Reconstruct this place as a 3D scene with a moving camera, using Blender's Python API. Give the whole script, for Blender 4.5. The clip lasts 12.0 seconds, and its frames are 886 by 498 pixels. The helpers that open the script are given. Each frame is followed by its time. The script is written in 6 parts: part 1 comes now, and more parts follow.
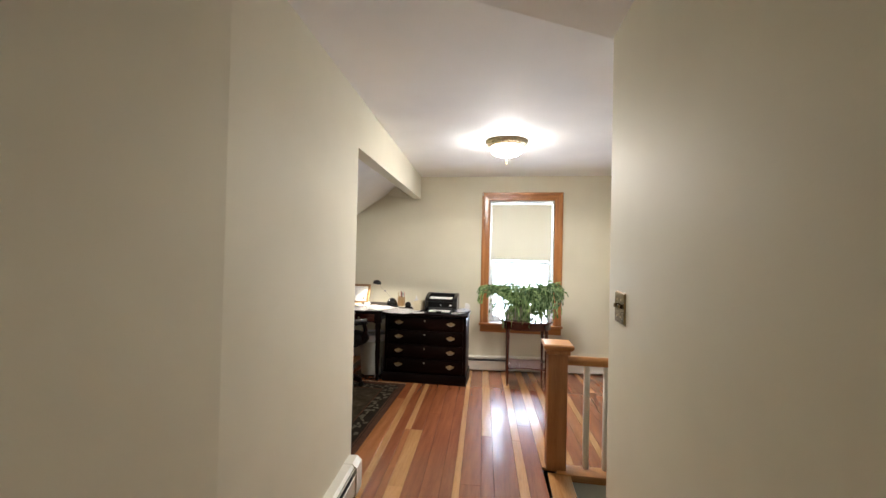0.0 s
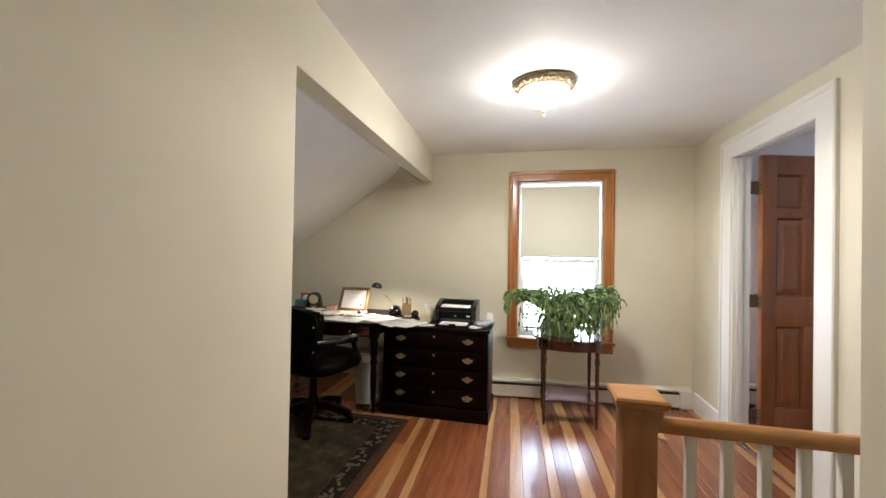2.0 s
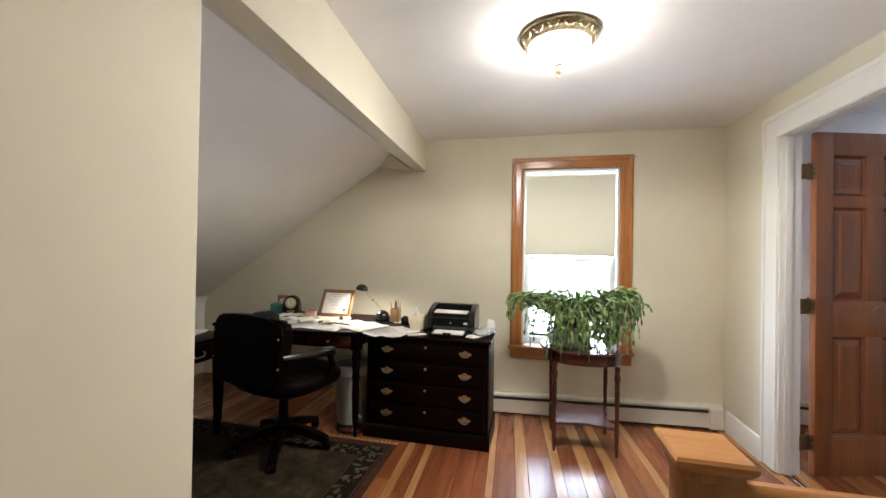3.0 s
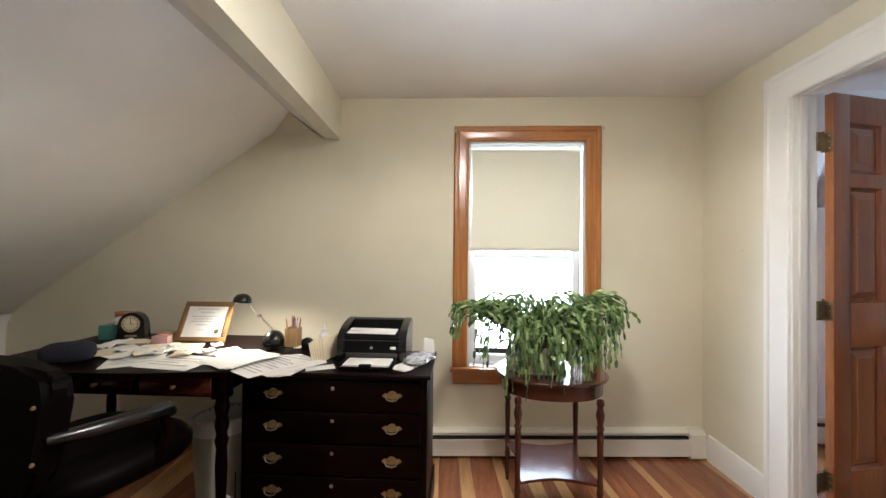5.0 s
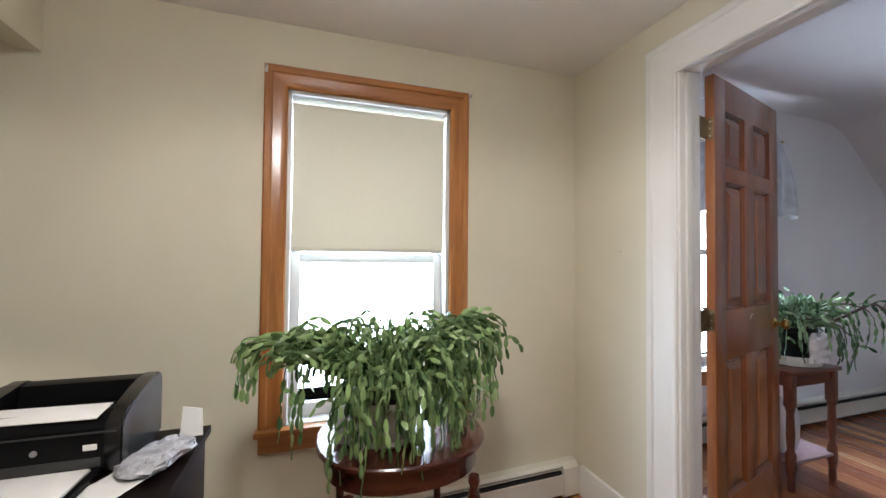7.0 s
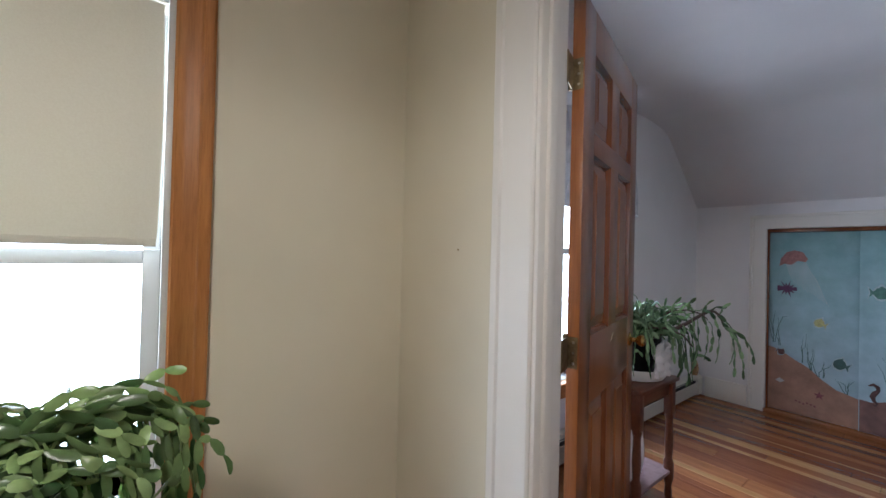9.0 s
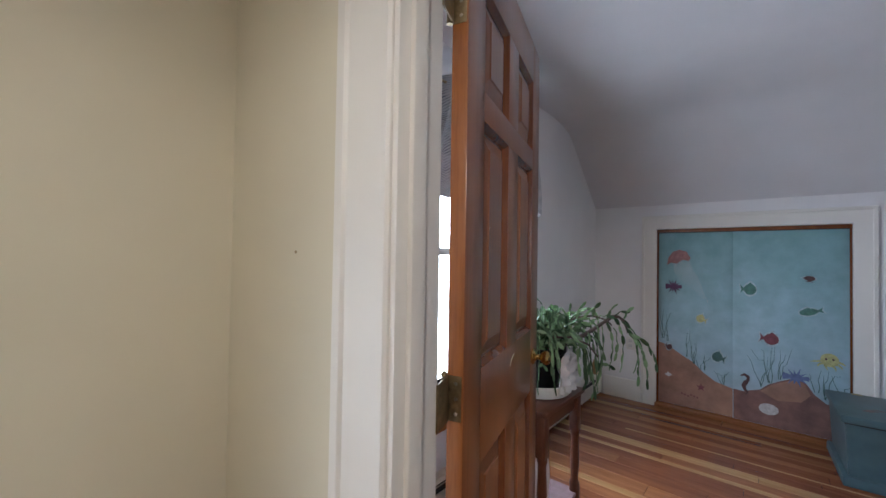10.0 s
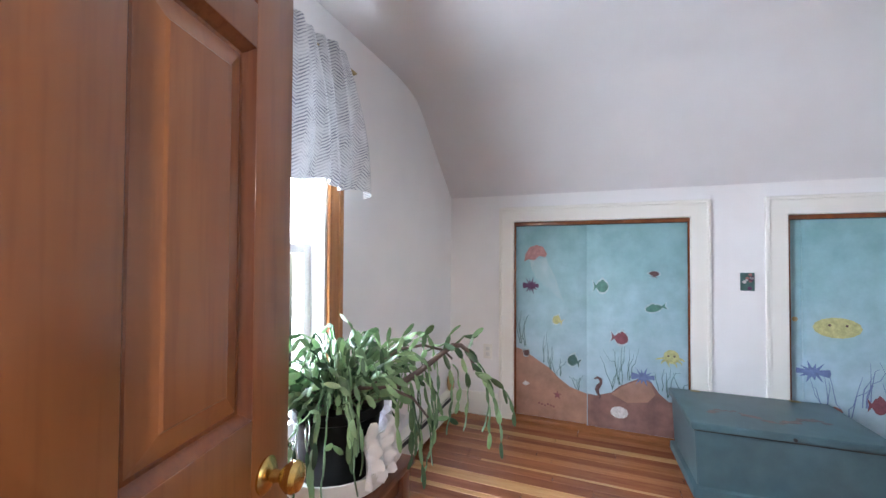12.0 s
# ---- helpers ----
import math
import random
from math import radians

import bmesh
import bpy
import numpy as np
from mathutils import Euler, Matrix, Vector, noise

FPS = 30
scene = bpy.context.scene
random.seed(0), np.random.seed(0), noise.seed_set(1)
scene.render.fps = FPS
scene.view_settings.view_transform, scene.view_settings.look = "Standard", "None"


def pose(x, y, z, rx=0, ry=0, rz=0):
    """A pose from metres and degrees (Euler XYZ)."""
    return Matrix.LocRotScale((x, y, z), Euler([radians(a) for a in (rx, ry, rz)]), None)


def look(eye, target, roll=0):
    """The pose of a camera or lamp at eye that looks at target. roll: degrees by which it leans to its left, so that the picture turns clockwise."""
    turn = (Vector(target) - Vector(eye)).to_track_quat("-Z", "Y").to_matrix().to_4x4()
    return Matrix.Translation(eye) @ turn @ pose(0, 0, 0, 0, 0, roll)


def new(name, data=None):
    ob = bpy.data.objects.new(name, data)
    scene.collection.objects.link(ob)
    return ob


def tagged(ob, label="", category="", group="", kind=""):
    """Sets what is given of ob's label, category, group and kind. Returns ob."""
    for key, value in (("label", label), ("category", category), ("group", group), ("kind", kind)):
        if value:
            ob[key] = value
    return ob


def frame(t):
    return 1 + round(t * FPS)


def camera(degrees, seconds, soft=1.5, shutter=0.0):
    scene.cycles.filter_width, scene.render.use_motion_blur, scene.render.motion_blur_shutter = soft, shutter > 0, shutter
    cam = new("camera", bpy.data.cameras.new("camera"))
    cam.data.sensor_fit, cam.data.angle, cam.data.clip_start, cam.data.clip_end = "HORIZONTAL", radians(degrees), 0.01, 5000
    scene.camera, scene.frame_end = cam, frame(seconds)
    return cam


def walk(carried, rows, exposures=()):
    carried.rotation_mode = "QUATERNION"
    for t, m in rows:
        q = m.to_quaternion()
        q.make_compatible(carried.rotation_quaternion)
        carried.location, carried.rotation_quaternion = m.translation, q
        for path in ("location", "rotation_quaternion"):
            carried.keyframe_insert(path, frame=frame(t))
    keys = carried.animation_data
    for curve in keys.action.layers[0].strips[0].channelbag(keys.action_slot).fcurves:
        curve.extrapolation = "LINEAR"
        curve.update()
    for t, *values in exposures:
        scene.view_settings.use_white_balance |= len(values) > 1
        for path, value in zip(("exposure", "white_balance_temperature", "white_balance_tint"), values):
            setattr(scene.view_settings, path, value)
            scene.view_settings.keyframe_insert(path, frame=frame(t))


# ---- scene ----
cam = camera(98.3, 12.0)
PATH = [
    (0, (0.386, 1.519, 1.334), (0.085, 3.496, 1.36), 1.3),
    (0.5, (0.387, 1.767, 1.336), (0.036, 3.736, 1.359), 1.1),
    (1, (0.374, 2.006, 1.321), (-0.016, 3.968, 1.349), 1.0),
    (1.5, (0.351, 2.235, 1.318), (-0.061, 4.192, 1.34), 0.8),
    (2, (0.346, 2.466, 1.304), (-0.094, 4.416, 1.323), 1.0),
    (2.5, (0.334, 2.686, 1.289), (-0.126, 4.633, 1.306), 1.2),
    (2.7, (0.318, 2.771, 1.292), (-0.136, 4.719, 1.306), 1.1),
    (4.5, (0.225, 3.533, 1.257), (-0.024, 5.517, 1.289), 0.6),
    (5, (0.19, 3.7, 1.253), (0.099, 5.698, 1.277), 0.6),
    (5.5, (0.192, 3.866, 1.242), (0.267, 5.864, 1.271), 0.3),
    (6, (0.219, 4.062, 1.247), (0.473, 6.046, 1.279), 0.3),
    (6.5, (0.298, 4.244, 1.254), (0.72, 6.199, 1.285), 0.4),
    (7, (0.383, 4.418, 1.252), (0.998, 6.32, 1.298), 0.5),
    (7.5, (0.504, 4.57, 1.258), (1.316, 6.397, 1.303), 0.3),
    (7.7, (0.581, 4.622, 1.248), (1.45, 6.423, 1.293), 0.4),
    (9.5, (1.13, 5.049, 1.285), (2.499, 6.507, 1.308), 1.4),
    (10, (1.329, 5.118, 1.285), (2.855, 6.411, 1.322), 0.9),
    (10.5, (1.517, 5.166, 1.283), (3.15, 6.321, 1.324), 0.3),
    (11, (1.725, 5.225, 1.273), (3.453, 6.23, 1.321), -0.4),
    (11.5, (1.918, 5.265, 1.273), (3.721, 6.128, 1.313), -0.2),
    (12, (2.112, 5.271, 1.28), (3.971, 6.008, 1.317), 0.3),
]
EXPOSURES = [(0.0, 0.66, 6130, 10), (2.5, 0.42, 6210, 10), (5.5, 0.42, 6140, 10), (7.5, 0.0, 6000, 12), (9.5, -0.33, 6000, 12), (10.5, 0.12, 6260, 12), (11.5, 0.76, 6380, 12), (12.0, 1.05, 6440, 12)]
walk(cam, [(t, look(eye, target, roll)) for t, eye, target, roll in PATH], EXPOSURES)

# ---- light ----
world = bpy.data.worlds.new("world")
scene.world = world
world.use_nodes = True
wn = world.node_tree
sky = wn.nodes.new("ShaderNodeTexSky")
sky.sky_type, sky.sun_disc = "NISHITA", False
sky.sun_elevation, sky.sun_rotation = radians(48), radians(200)
wn.links.new(sky.outputs[0], wn.nodes["Background"].inputs[0])
wn.nodes["Background"].inputs[1].default_value = 0.12


def lamp(name, kind, matrix, watts, colour, **settings):
    data = bpy.data.lights.new(name, kind)
    data.energy, data.color = watts, colour
    if kind == "AREA":
        data.shape, data.size, data.size_y = "RECTANGLE", settings["w"], settings["h"]
    elif kind == "SPOT":
        data.spot_size, data.spot_blend, data.shadow_soft_size = settings["cone"], settings["blend"], settings["soft"]
    elif kind == "SUN":
        data.angle = settings["angle"]
    ob = new(name, data)
    ob.matrix_world = matrix
    return ob


lamp("sun", "SUN", look((0, 0, 20), (2.0, 6.0, 2.0)), 2.2, (1.0, 0.95, 0.88), angle=radians(0.6))
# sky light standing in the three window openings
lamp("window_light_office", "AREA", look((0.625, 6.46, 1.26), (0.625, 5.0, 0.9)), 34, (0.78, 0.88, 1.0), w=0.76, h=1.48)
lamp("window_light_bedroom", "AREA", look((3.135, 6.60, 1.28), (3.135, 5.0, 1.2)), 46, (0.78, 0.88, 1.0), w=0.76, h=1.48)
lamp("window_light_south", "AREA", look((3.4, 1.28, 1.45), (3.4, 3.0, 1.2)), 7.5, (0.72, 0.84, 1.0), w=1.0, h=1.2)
DESK_HEAD = Vector((-1.03, 5.80, 0.965))
lamp("desk_lamp_bulb", "SPOT", look(DESK_HEAD + Vector((0, 0, 0.0)), (-0.98, 5.88, 0.0)), 25, (1.0, 0.88, 0.70), cone=radians(172), blend=1.0, soft=0.035)
# bulb of the ceiling light, shining down out of its bowl
lamp("ceiling_light_bulb", "SPOT", look((0.413, 4.67, 2.047), (0.413, 4.671, 0.0)), 29, (1.0, 0.92, 0.82), cone=radians(176), blend=0.25, soft=0.09)


# ---- helpers for building ----
def link_mesh(name, bm, mat, smooth=35):
    bmesh.ops.recalc_face_normals(bm, faces=bm.faces[:])
    me = bpy.data.meshes.new(name)
    bm.to_mesh(me)
    bm.free()
    if mat:
        me.materials.append(mat)
    if smooth:
        for p in me.polygons:
            p.use_smooth = True
        me.set_sharp_from_angle(angle=radians(smooth))
    return me


def part(name, bm, mat, parent=None, label="", m=None, smooth=35):
    ob = new(name, link_mesh(name, bm, mat, smooth))
    if parent:
        ob.parent = parent
    if m is not None:
        ob.matrix_basis = m
    if label:
        tagged(ob, label)
    return ob


def thing(name, m, label, category, group=""):
    ob = new(name)
    ob.empty_display_size = 0.05
    ob.matrix_basis = m
    return tagged(ob, label, category, group)


def structure(name, bm, mat, label="", category="", smooth=30):
    return tagged(part(name, bm, mat, smooth=smooth), label, category, kind="structure")


def B():
    return bmesh.new()


def box(bm, x0, x1, y0, y1, z0, z1, bevel=0.0, seg=2, m=None):
    vs = [bm.verts.new((x, y, z)) for x in (x0, x1) for y in (y0, y1) for z in (z0, z1)]
    fs = [bm.faces.new([vs[i] for i in f]) for f in ((0, 1, 3, 2), (4, 6, 7, 5), (0, 4, 5, 1), (2, 3, 7, 6), (0, 2, 6, 4), (1, 5, 7, 3))]
    if bevel > 0:
        es = list({e for f in fs for e in f.edges})
        r = bmesh.ops.bevel(bm, geom=es, offset=bevel, segments=seg, profile=0.5, affect="EDGES")
        vs = list({v for v in vs if v.is_valid} | set(r["verts"]))
    if m is not None:
        bmesh.ops.transform(bm, matrix=m, verts=[v for v in vs if v.is_valid])
    return bm


def prism(bm, low, high):
    """A closed solid between two loops of as many points."""
    a = [bm.verts.new(p) for p in low]
    b = [bm.verts.new(p) for p in high]
    n = len(a)
    bm.faces.new(a[::-1]), bm.faces.new(b)
    for i in range(n):
        bm.faces.new((a[i], a[(i + 1) % n], b[(i + 1) % n], b[i]))
    return bm


def extrude(bm, outline, axis, lo, hi, m=None):
    """Prism of a 2D outline along an axis: x (outline is y,z), y (x,z) or z (x,y)."""
    def put(u, v, w):
        p = {"x": (w, u, v), "y": (u, w, v), "z": (u, v, w)}[axis]
        return m @ Vector(p) if m is not None else p
    return prism(bm, [put(u, v, lo) for u, v in outline], [put(u, v, hi) for u, v in outline])


def solid(bm, thickness):
    bm.normal_update()
    bmesh.ops.recalc_face_normals(bm, faces=bm.faces[:])
    bm.normal_update()
    bmesh.ops.solidify(bm, geom=bm.faces[:], thickness=thickness)
    return bm


def lathe(bm, profile, seg=24, m=None):
    rings = []
    for r, z in profile:
        ring = []
        for i in range(seg):
            a = 2 * math.pi * i / seg
            p = Vector((max(r, 0.0004) * math.cos(a), max(r, 0.0004) * math.sin(a), z))
            ring.append(bm.verts.new(m @ p if m is not None else p))
        rings.append(ring)
    for a, b in zip(rings, rings[1:]):
        for i in range(seg):
            bm.faces.new((a[i], a[(i + 1) % seg], b[(i + 1) % seg], b[i]))
    bm.faces.new(rings[0][::-1]), bm.faces.new(rings[-1])
    return bm


def tube(bm, pts, radii, seg=8):
    pts = [Vector(p) for p in pts]
    if not isinstance(radii, (list, tuple)):
        radii = [radii] * len(pts)
    rings = []
    side = None
    for i, p in enumerate(pts):
        d = (pts[min(i + 1, len(pts) - 1)] - pts[max(i - 1, 0)]).normalized()
        if side is None:
            side = d.orthogonal().normalized()
        side = (side - d * side.dot(d)).normalized()
        up = d.cross(side)
        rings.append([bm.verts.new(p + radii[i] * (math.cos(2 * math.pi * k / seg) * side + math.sin(2 * math.pi * k / seg) * up)) for k in range(seg)])
    for a, b in zip(rings, rings[1:]):
        for k in range(seg):
            bm.faces.new((a[k], a[(k + 1) % seg], b[(k + 1) % seg], b[k]))
    bm.faces.new(rings[0][::-1]), bm.faces.new(rings[-1])
    return bm


# ---- materials ----
def material(name, rough=0.6, metal=0.0, coat=0.0, spec=0.5):
    mat = bpy.data.materials.new(name)
    mat.use_nodes = True
    nt = mat.node_tree
    bsdf = nt.nodes["Principled BSDF"]
    bsdf.inputs["Roughness"].default_value = rough
    bsdf.inputs["Metallic"].default_value = metal
    bsdf.inputs["Coat Weight"].default_value = coat
    bsdf.inputs["Coat Roughness"].default_value = 0.12
    bsdf.inputs["Specular IOR Level"].default_value = spec
    return mat, nt, bsdf


def node(nt, kind, **inputs):
    n = nt.nodes.new("ShaderNode" + kind)
    for key, value in inputs.items():
        n.inputs[key.replace("_", " ")].default_value = value
    return n


def coords(nt, scale=(1, 1, 1), random_shift=False):
    tc = nt.nodes.new("ShaderNodeTexCoord")
    mp = nt.nodes.new("ShaderNodeMapping")
    mp.inputs["Scale"].default_value = scale
    nt.links.new(tc.outputs["Object"], mp.inputs["Vector"])
    if random_shift:
        oi = nt.nodes.new("ShaderNodeObjectInfo")
        mul = nt.nodes.new("ShaderNodeMath")
        mul.operation = "MULTIPLY"
        mul.inputs[1].default_value = 60.0
        nt.links.new(oi.outputs["Random"], mul.inputs[0])
        nt.links.new(mul.outputs[0], mp.inputs["Location"])
    return mp.outputs[0]


def ramp(nt, source, stops):
    r = nt.nodes.new("ShaderNodeValToRGB")
    while len(r.color_ramp.elements) < len(stops):
        r.color_ramp.elements.new(0.5)
    for e, (pos, col) in zip(r.color_ramp.elements, stops):
        e.position, e.color = pos, (*col, 1)
    nt.links.new(source, r.inputs[0])
    return r.outputs[0]


def mix(nt, a, b, factor, blend="MIX"):
    m = nt.nodes.new("ShaderNodeMix")
    m.data_type, m.blend_type = "RGBA", blend
    for value, index in ((factor, 0), (a, 6), (b, 7)):
        if isinstance(value, (int, float)):
            m.inputs[index].default_value = value
        elif isinstance(value, tuple):
            m.inputs[index].default_value = (*value, 1)
        else:
            nt.links.new(value, m.inputs[index])
    return m.outputs[2]


def bump(nt, bsdf, height, strength=0.2, distance=0.002):
    b = node(nt, "Bump", Strength=strength, Distance=distance)
    nt.links.new(height, b.inputs["Height"])
    nt.links.new(b.outputs[0], bsdf.inputs["Normal"])


def noise_tex(nt, vec, scale, detail=4.0, rough=0.6):
    n = node(nt, "TexNoise", Scale=scale, Detail=detail, Roughness=rough)
    nt.links.new(vec, n.inputs["Vector"])
    return n.outputs[0]


def paint(name, colour, rough=0.55, relief=0.12, blotch=0.05):
    """Rolled wall paint: faint roller stipple and large soft unevenness."""
    mat, nt, bsdf = material(name, rough)
    v = coords(nt)
    big = noise_tex(nt, v, 1.3, 3)
    fine = noise_tex(nt, v, 160, 2)
    dark = tuple(c * (1 - blotch) for c in colour)
    light = tuple(min(1, c * (1 + blotch)) for c in colour)
    nt.links.new(ramp(nt, big, [(0.3, dark), (0.7, light)]), bsdf.inputs["Base Color"])
    bump(nt, bsdf, fine, relief, 0.0015)
    return mat


def wood(name, dark, light, rough=0.35, coat=0.3, along=1, grain=26.0, relief=0.08, shift=False):
    """Stained wood: long grain along one axis, pores and broad tone changes."""
    mat, nt, bsdf = material(name, rough, 0.0, coat)
    stretch = [1.0, 1.0, 1.0]
    stretch[along] = 0.06
    v = coords(nt, tuple(stretch), shift)
    g = noise_tex(nt, v, grain, 5, 0.65)
    fine = noise_tex(nt, v, grain * 9, 2)
    big = noise_tex(nt, v, 3.0, 2)
    base = ramp(nt, g, [(0.3, dark), (0.68, light)])
    tone = ramp(nt, big, [(0.3, (0.72, 0.68, 0.66)), (0.7, (1.0, 1.0, 1.0))])
    pores = ramp(nt, fine, [(0.36, (0.78, 0.74, 0.7)), (0.5, (1, 1, 1))])
    nt.links.new(mix(nt, mix(nt, base, tone, 1.0, "MULTIPLY"), pores, 0.6, "MULTIPLY"), bsdf.inputs["Base Color"])
    bump(nt, bsdf, fine, relief, 0.001)
    return mat


def plain(name, colour, rough=0.5, metal=0.0, coat=0.0, vary=0.12, scale=14.0, relief=0.05):
    """One colour with slight mottling and fine relief."""
    mat, nt, bsdf = material(name, rough, metal, coat)
    v = coords(nt)
    n = noise_tex(nt, v, scale, 4)
    lo = tuple(c * (1 - vary) for c in colour)
    hi = tuple(min(1, c * (1 + vary)) for c in colour)
    nt.links.new(ramp(nt, n, [(0.3, lo), (0.7, hi)]), bsdf.inputs["Base Color"])
    bump(nt, bsdf, noise_tex(nt, v, scale * 12, 2), relief, 0.001)
    return mat


def emitter(name, colour, strength):
    mat, nt, bsdf = material(name, 0.3)
    bsdf.inputs["Base Color"].default_value = (0.9, 0.88, 0.84, 1)
    bsdf.inputs["Emission Color"].default_value = (*colour, 1)
    bsdf.inputs["Emission Strength"].default_value = strength
    return mat


CREAM = paint("cream_wall_paint", (0.715, 0.67, 0.535), 0.66)
CEIL = paint("ceiling_paint", (0.86, 0.835, 0.81), 0.7, 0.2)
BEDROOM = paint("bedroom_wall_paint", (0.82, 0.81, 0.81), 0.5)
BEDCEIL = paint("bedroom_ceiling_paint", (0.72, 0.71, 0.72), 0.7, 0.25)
TRIM = paint("white_trim_paint", (0.80, 0.78, 0.73), 0.48, 0.05, 0.03)
WINWHITE = paint("window_white_paint", (0.66, 0.66, 0.64), 0.35, 0.05, 0.03)
HEATER = paint("heater_enamel", (0.74, 0.71, 0.62), 0.35, 0.03, 0.04)
# Near-black that stands for the shade inside gaps, slots and holes.
GAPSHADE = plain("gap_shade", (0.03, 0.03, 0.03), 0.7)
OAK = wood("orange_oak", (0.36, 0.135, 0.035), (0.58, 0.25, 0.075), 0.3, 0.35, 2)
OAKX = wood("orange_oak_across", (0.36, 0.135, 0.035), (0.58, 0.25, 0.075), 0.3, 0.35, 0)
NEWEL = wood("newel_wood", (0.36, 0.15, 0.05), (0.50, 0.24, 0.09), 0.4, 0.25, 2)
NEWELX = wood("rail_wood", (0.42, 0.18, 0.055), (0.60, 0.29, 0.10), 0.32, 0.4, 0)
DOORW = wood("door_wood", (0.265, 0.088, 0.027), (0.335, 0.122, 0.038), 0.28, 0.4, 2, 7, 0.04)
# Dark red wood for closet frames; on door mouldings it paints groove shade.
DOORDARK = wood("dark_wood_groove_shade", (0.17, 0.047, 0.013), (0.27, 0.083, 0.023), 0.26, 0.5, 2, 12)
EDGEW = wood("door_edge_wood", (0.34, 0.115, 0.028), (0.52, 0.20, 0.055), 0.35, 0.3, 2, 22)
MAHOG = wood("dark_mahogany", (0.0026, 0.0008, 0.0007), (0.0068, 0.0018, 0.0014), 0.38, 0.03, 0)
TABLEW = wood("red_mahogany", (0.045, 0.010, 0.006), (0.095, 0.024, 0.013), 0.22, 0.5, 0)
TABLEV = wood("red_mahogany_legs", (0.045, 0.010, 0.006), (0.095, 0.024, 0.013), 0.22, 0.5, 2)
STAND = wood("stand_wood", (0.09, 0.026, 0.012), (0.17, 0.055, 0.025), 0.35, 0.3, 0)
REDPLANK = wood("red_fir_plank", (0.20, 0.058, 0.022), (0.33, 0.11, 0.042), 0.27, 0.35, 1, 30, 0.10, True)
TANPLANK = wood("tan_fir_plank", (0.44, 0.21, 0.075), (0.60, 0.33, 0.135), 0.27, 0.35, 1, 30, 0.10, True)
MIDPLANK = wood("amber_fir_plank", (0.30, 0.11, 0.038), (0.44, 0.18, 0.065), 0.27, 0.35, 1, 30, 0.10, True)
SUBFLOOR = plain("subfloor", (0.03, 0.015, 0.008), 0.8)
BRASS = plain("brass", (0.62, 0.42, 0.14), 0.25, 1.0)
OLDBRASS = plain("antique_brass", (0.42, 0.32, 0.17), 0.42, 0.85, 0, 0.35, 60)
PLATEBRASS = plain("dark_polished_brass", (0.26, 0.195, 0.095), 0.16, 1.0, 0, 0.15, 40)
HINGEBRASS = plain("tarnished_brass", (0.22, 0.165, 0.09), 0.42, 0.85, 0, 0.35, 60)
RINGBRASS = plain("pale_antique_brass", (0.40, 0.34, 0.22), 0.32, 0.8, 0, 0.45, 70)
GILT = wood("gilt_frame_wood", (0.16, 0.085, 0.03), (0.30, 0.18, 0.075), 0.35, 0.3, 0)
DIALGOLD = plain("pale_gilt_dial", (0.62, 0.53, 0.34), 0.35, 0.4)
CARDPINK = plain("faded_pink_card", (0.55, 0.33, 0.30), 0.7)
SILVER = plain("old_silver_brass", (0.55, 0.50, 0.40), 0.35, 1.0, 0, 0.2, 60)
BLACK = plain("black_plastic", (0.0035, 0.0035, 0.004), 0.4, 0, 0.0)
GLOSSBLACK = plain("gloss_black", (0.006, 0.006, 0.007), 0.25, 0, 0.2)
GREY = plain("grey_plastic", (0.25, 0.25, 0.26), 0.4)
LEATHER = plain("black_leather", (0.0024, 0.0014, 0.0013), 0.5, 0, 0.0, 0.3, 40, 0.4)
PAPER = plain("white_paper", (0.80, 0.79, 0.76), 0.7, 0, 0, 0.03)
CREAMPAPER = plain("cream_paper", (0.74, 0.66, 0.48), 0.7, 0, 0, 0.06)
INK = plain("grey_print", (0.45, 0.45, 0.46), 0.7)
REDINK = plain("red_print", (0.5, 0.12, 0.08), 0.7)
CERAMIC = plain("white_ceramic", (0.66, 0.66, 0.64), 0.4, 0, 0.1)
POTBEIGE = plain("pale_beige_pot", (0.46, 0.43, 0.36), 0.5, 0, 0, 0.12, 20)
SOIL = plain("potting_soil", (0.03, 0.02, 0.014), 0.9, 0, 0, 0.4, 60, 0.8)
PIN = wood("pale_pine", (0.42, 0.25, 0.10), (0.56, 0.36, 0.17), 0.5, 0.1, 2)
TEALBOX = plain("teal_box", (0.07, 0.25, 0.22), 0.5)
TERRACOTTA = plain("red_box", (0.35, 0.09, 0.05), 0.6)
TRUNKP = plain("teal_trunk_paint", (0.068, 0.124, 0.142), 0.42, 0, 0.1, 0.14, 7, 0.15)
CLEARBAG = plain("clear_bag_plastic", (0.42, 0.42, 0.44), 0.18, 0, 0.4, 0.3, 40, 0.3)
PLASTICBAG = plain("white_bag_plastic", (0.72, 0.72, 0.75), 0.3, 0, 0.2, 0.08, 8, 0.3)
MAUVE = plain("mauve_cloth", (0.30, 0.20, 0.21), 0.8, 0, 0, 0.2, 30, 0.4)
BIN = plain("pale_bin_plastic", (0.42, 0.42, 0.38), 0.45, 0, 0, 0.08)
NAVY = plain("navy_cloth", (0.008, 0.009, 0.02), 0.8, 0, 0, 0.3, 40, 0.5)
STEM = plain("plant_stem", (0.085, 0.06, 0.05), 0.7, 0, 0, 0.3, 30, 0.4)
BULB = emitter("lamp_glass", (1.0, 0.92, 0.82), 76.0)
DESKBULB = emitter("desk_bulb", (1.0, 0.86, 0.62), 25.0)


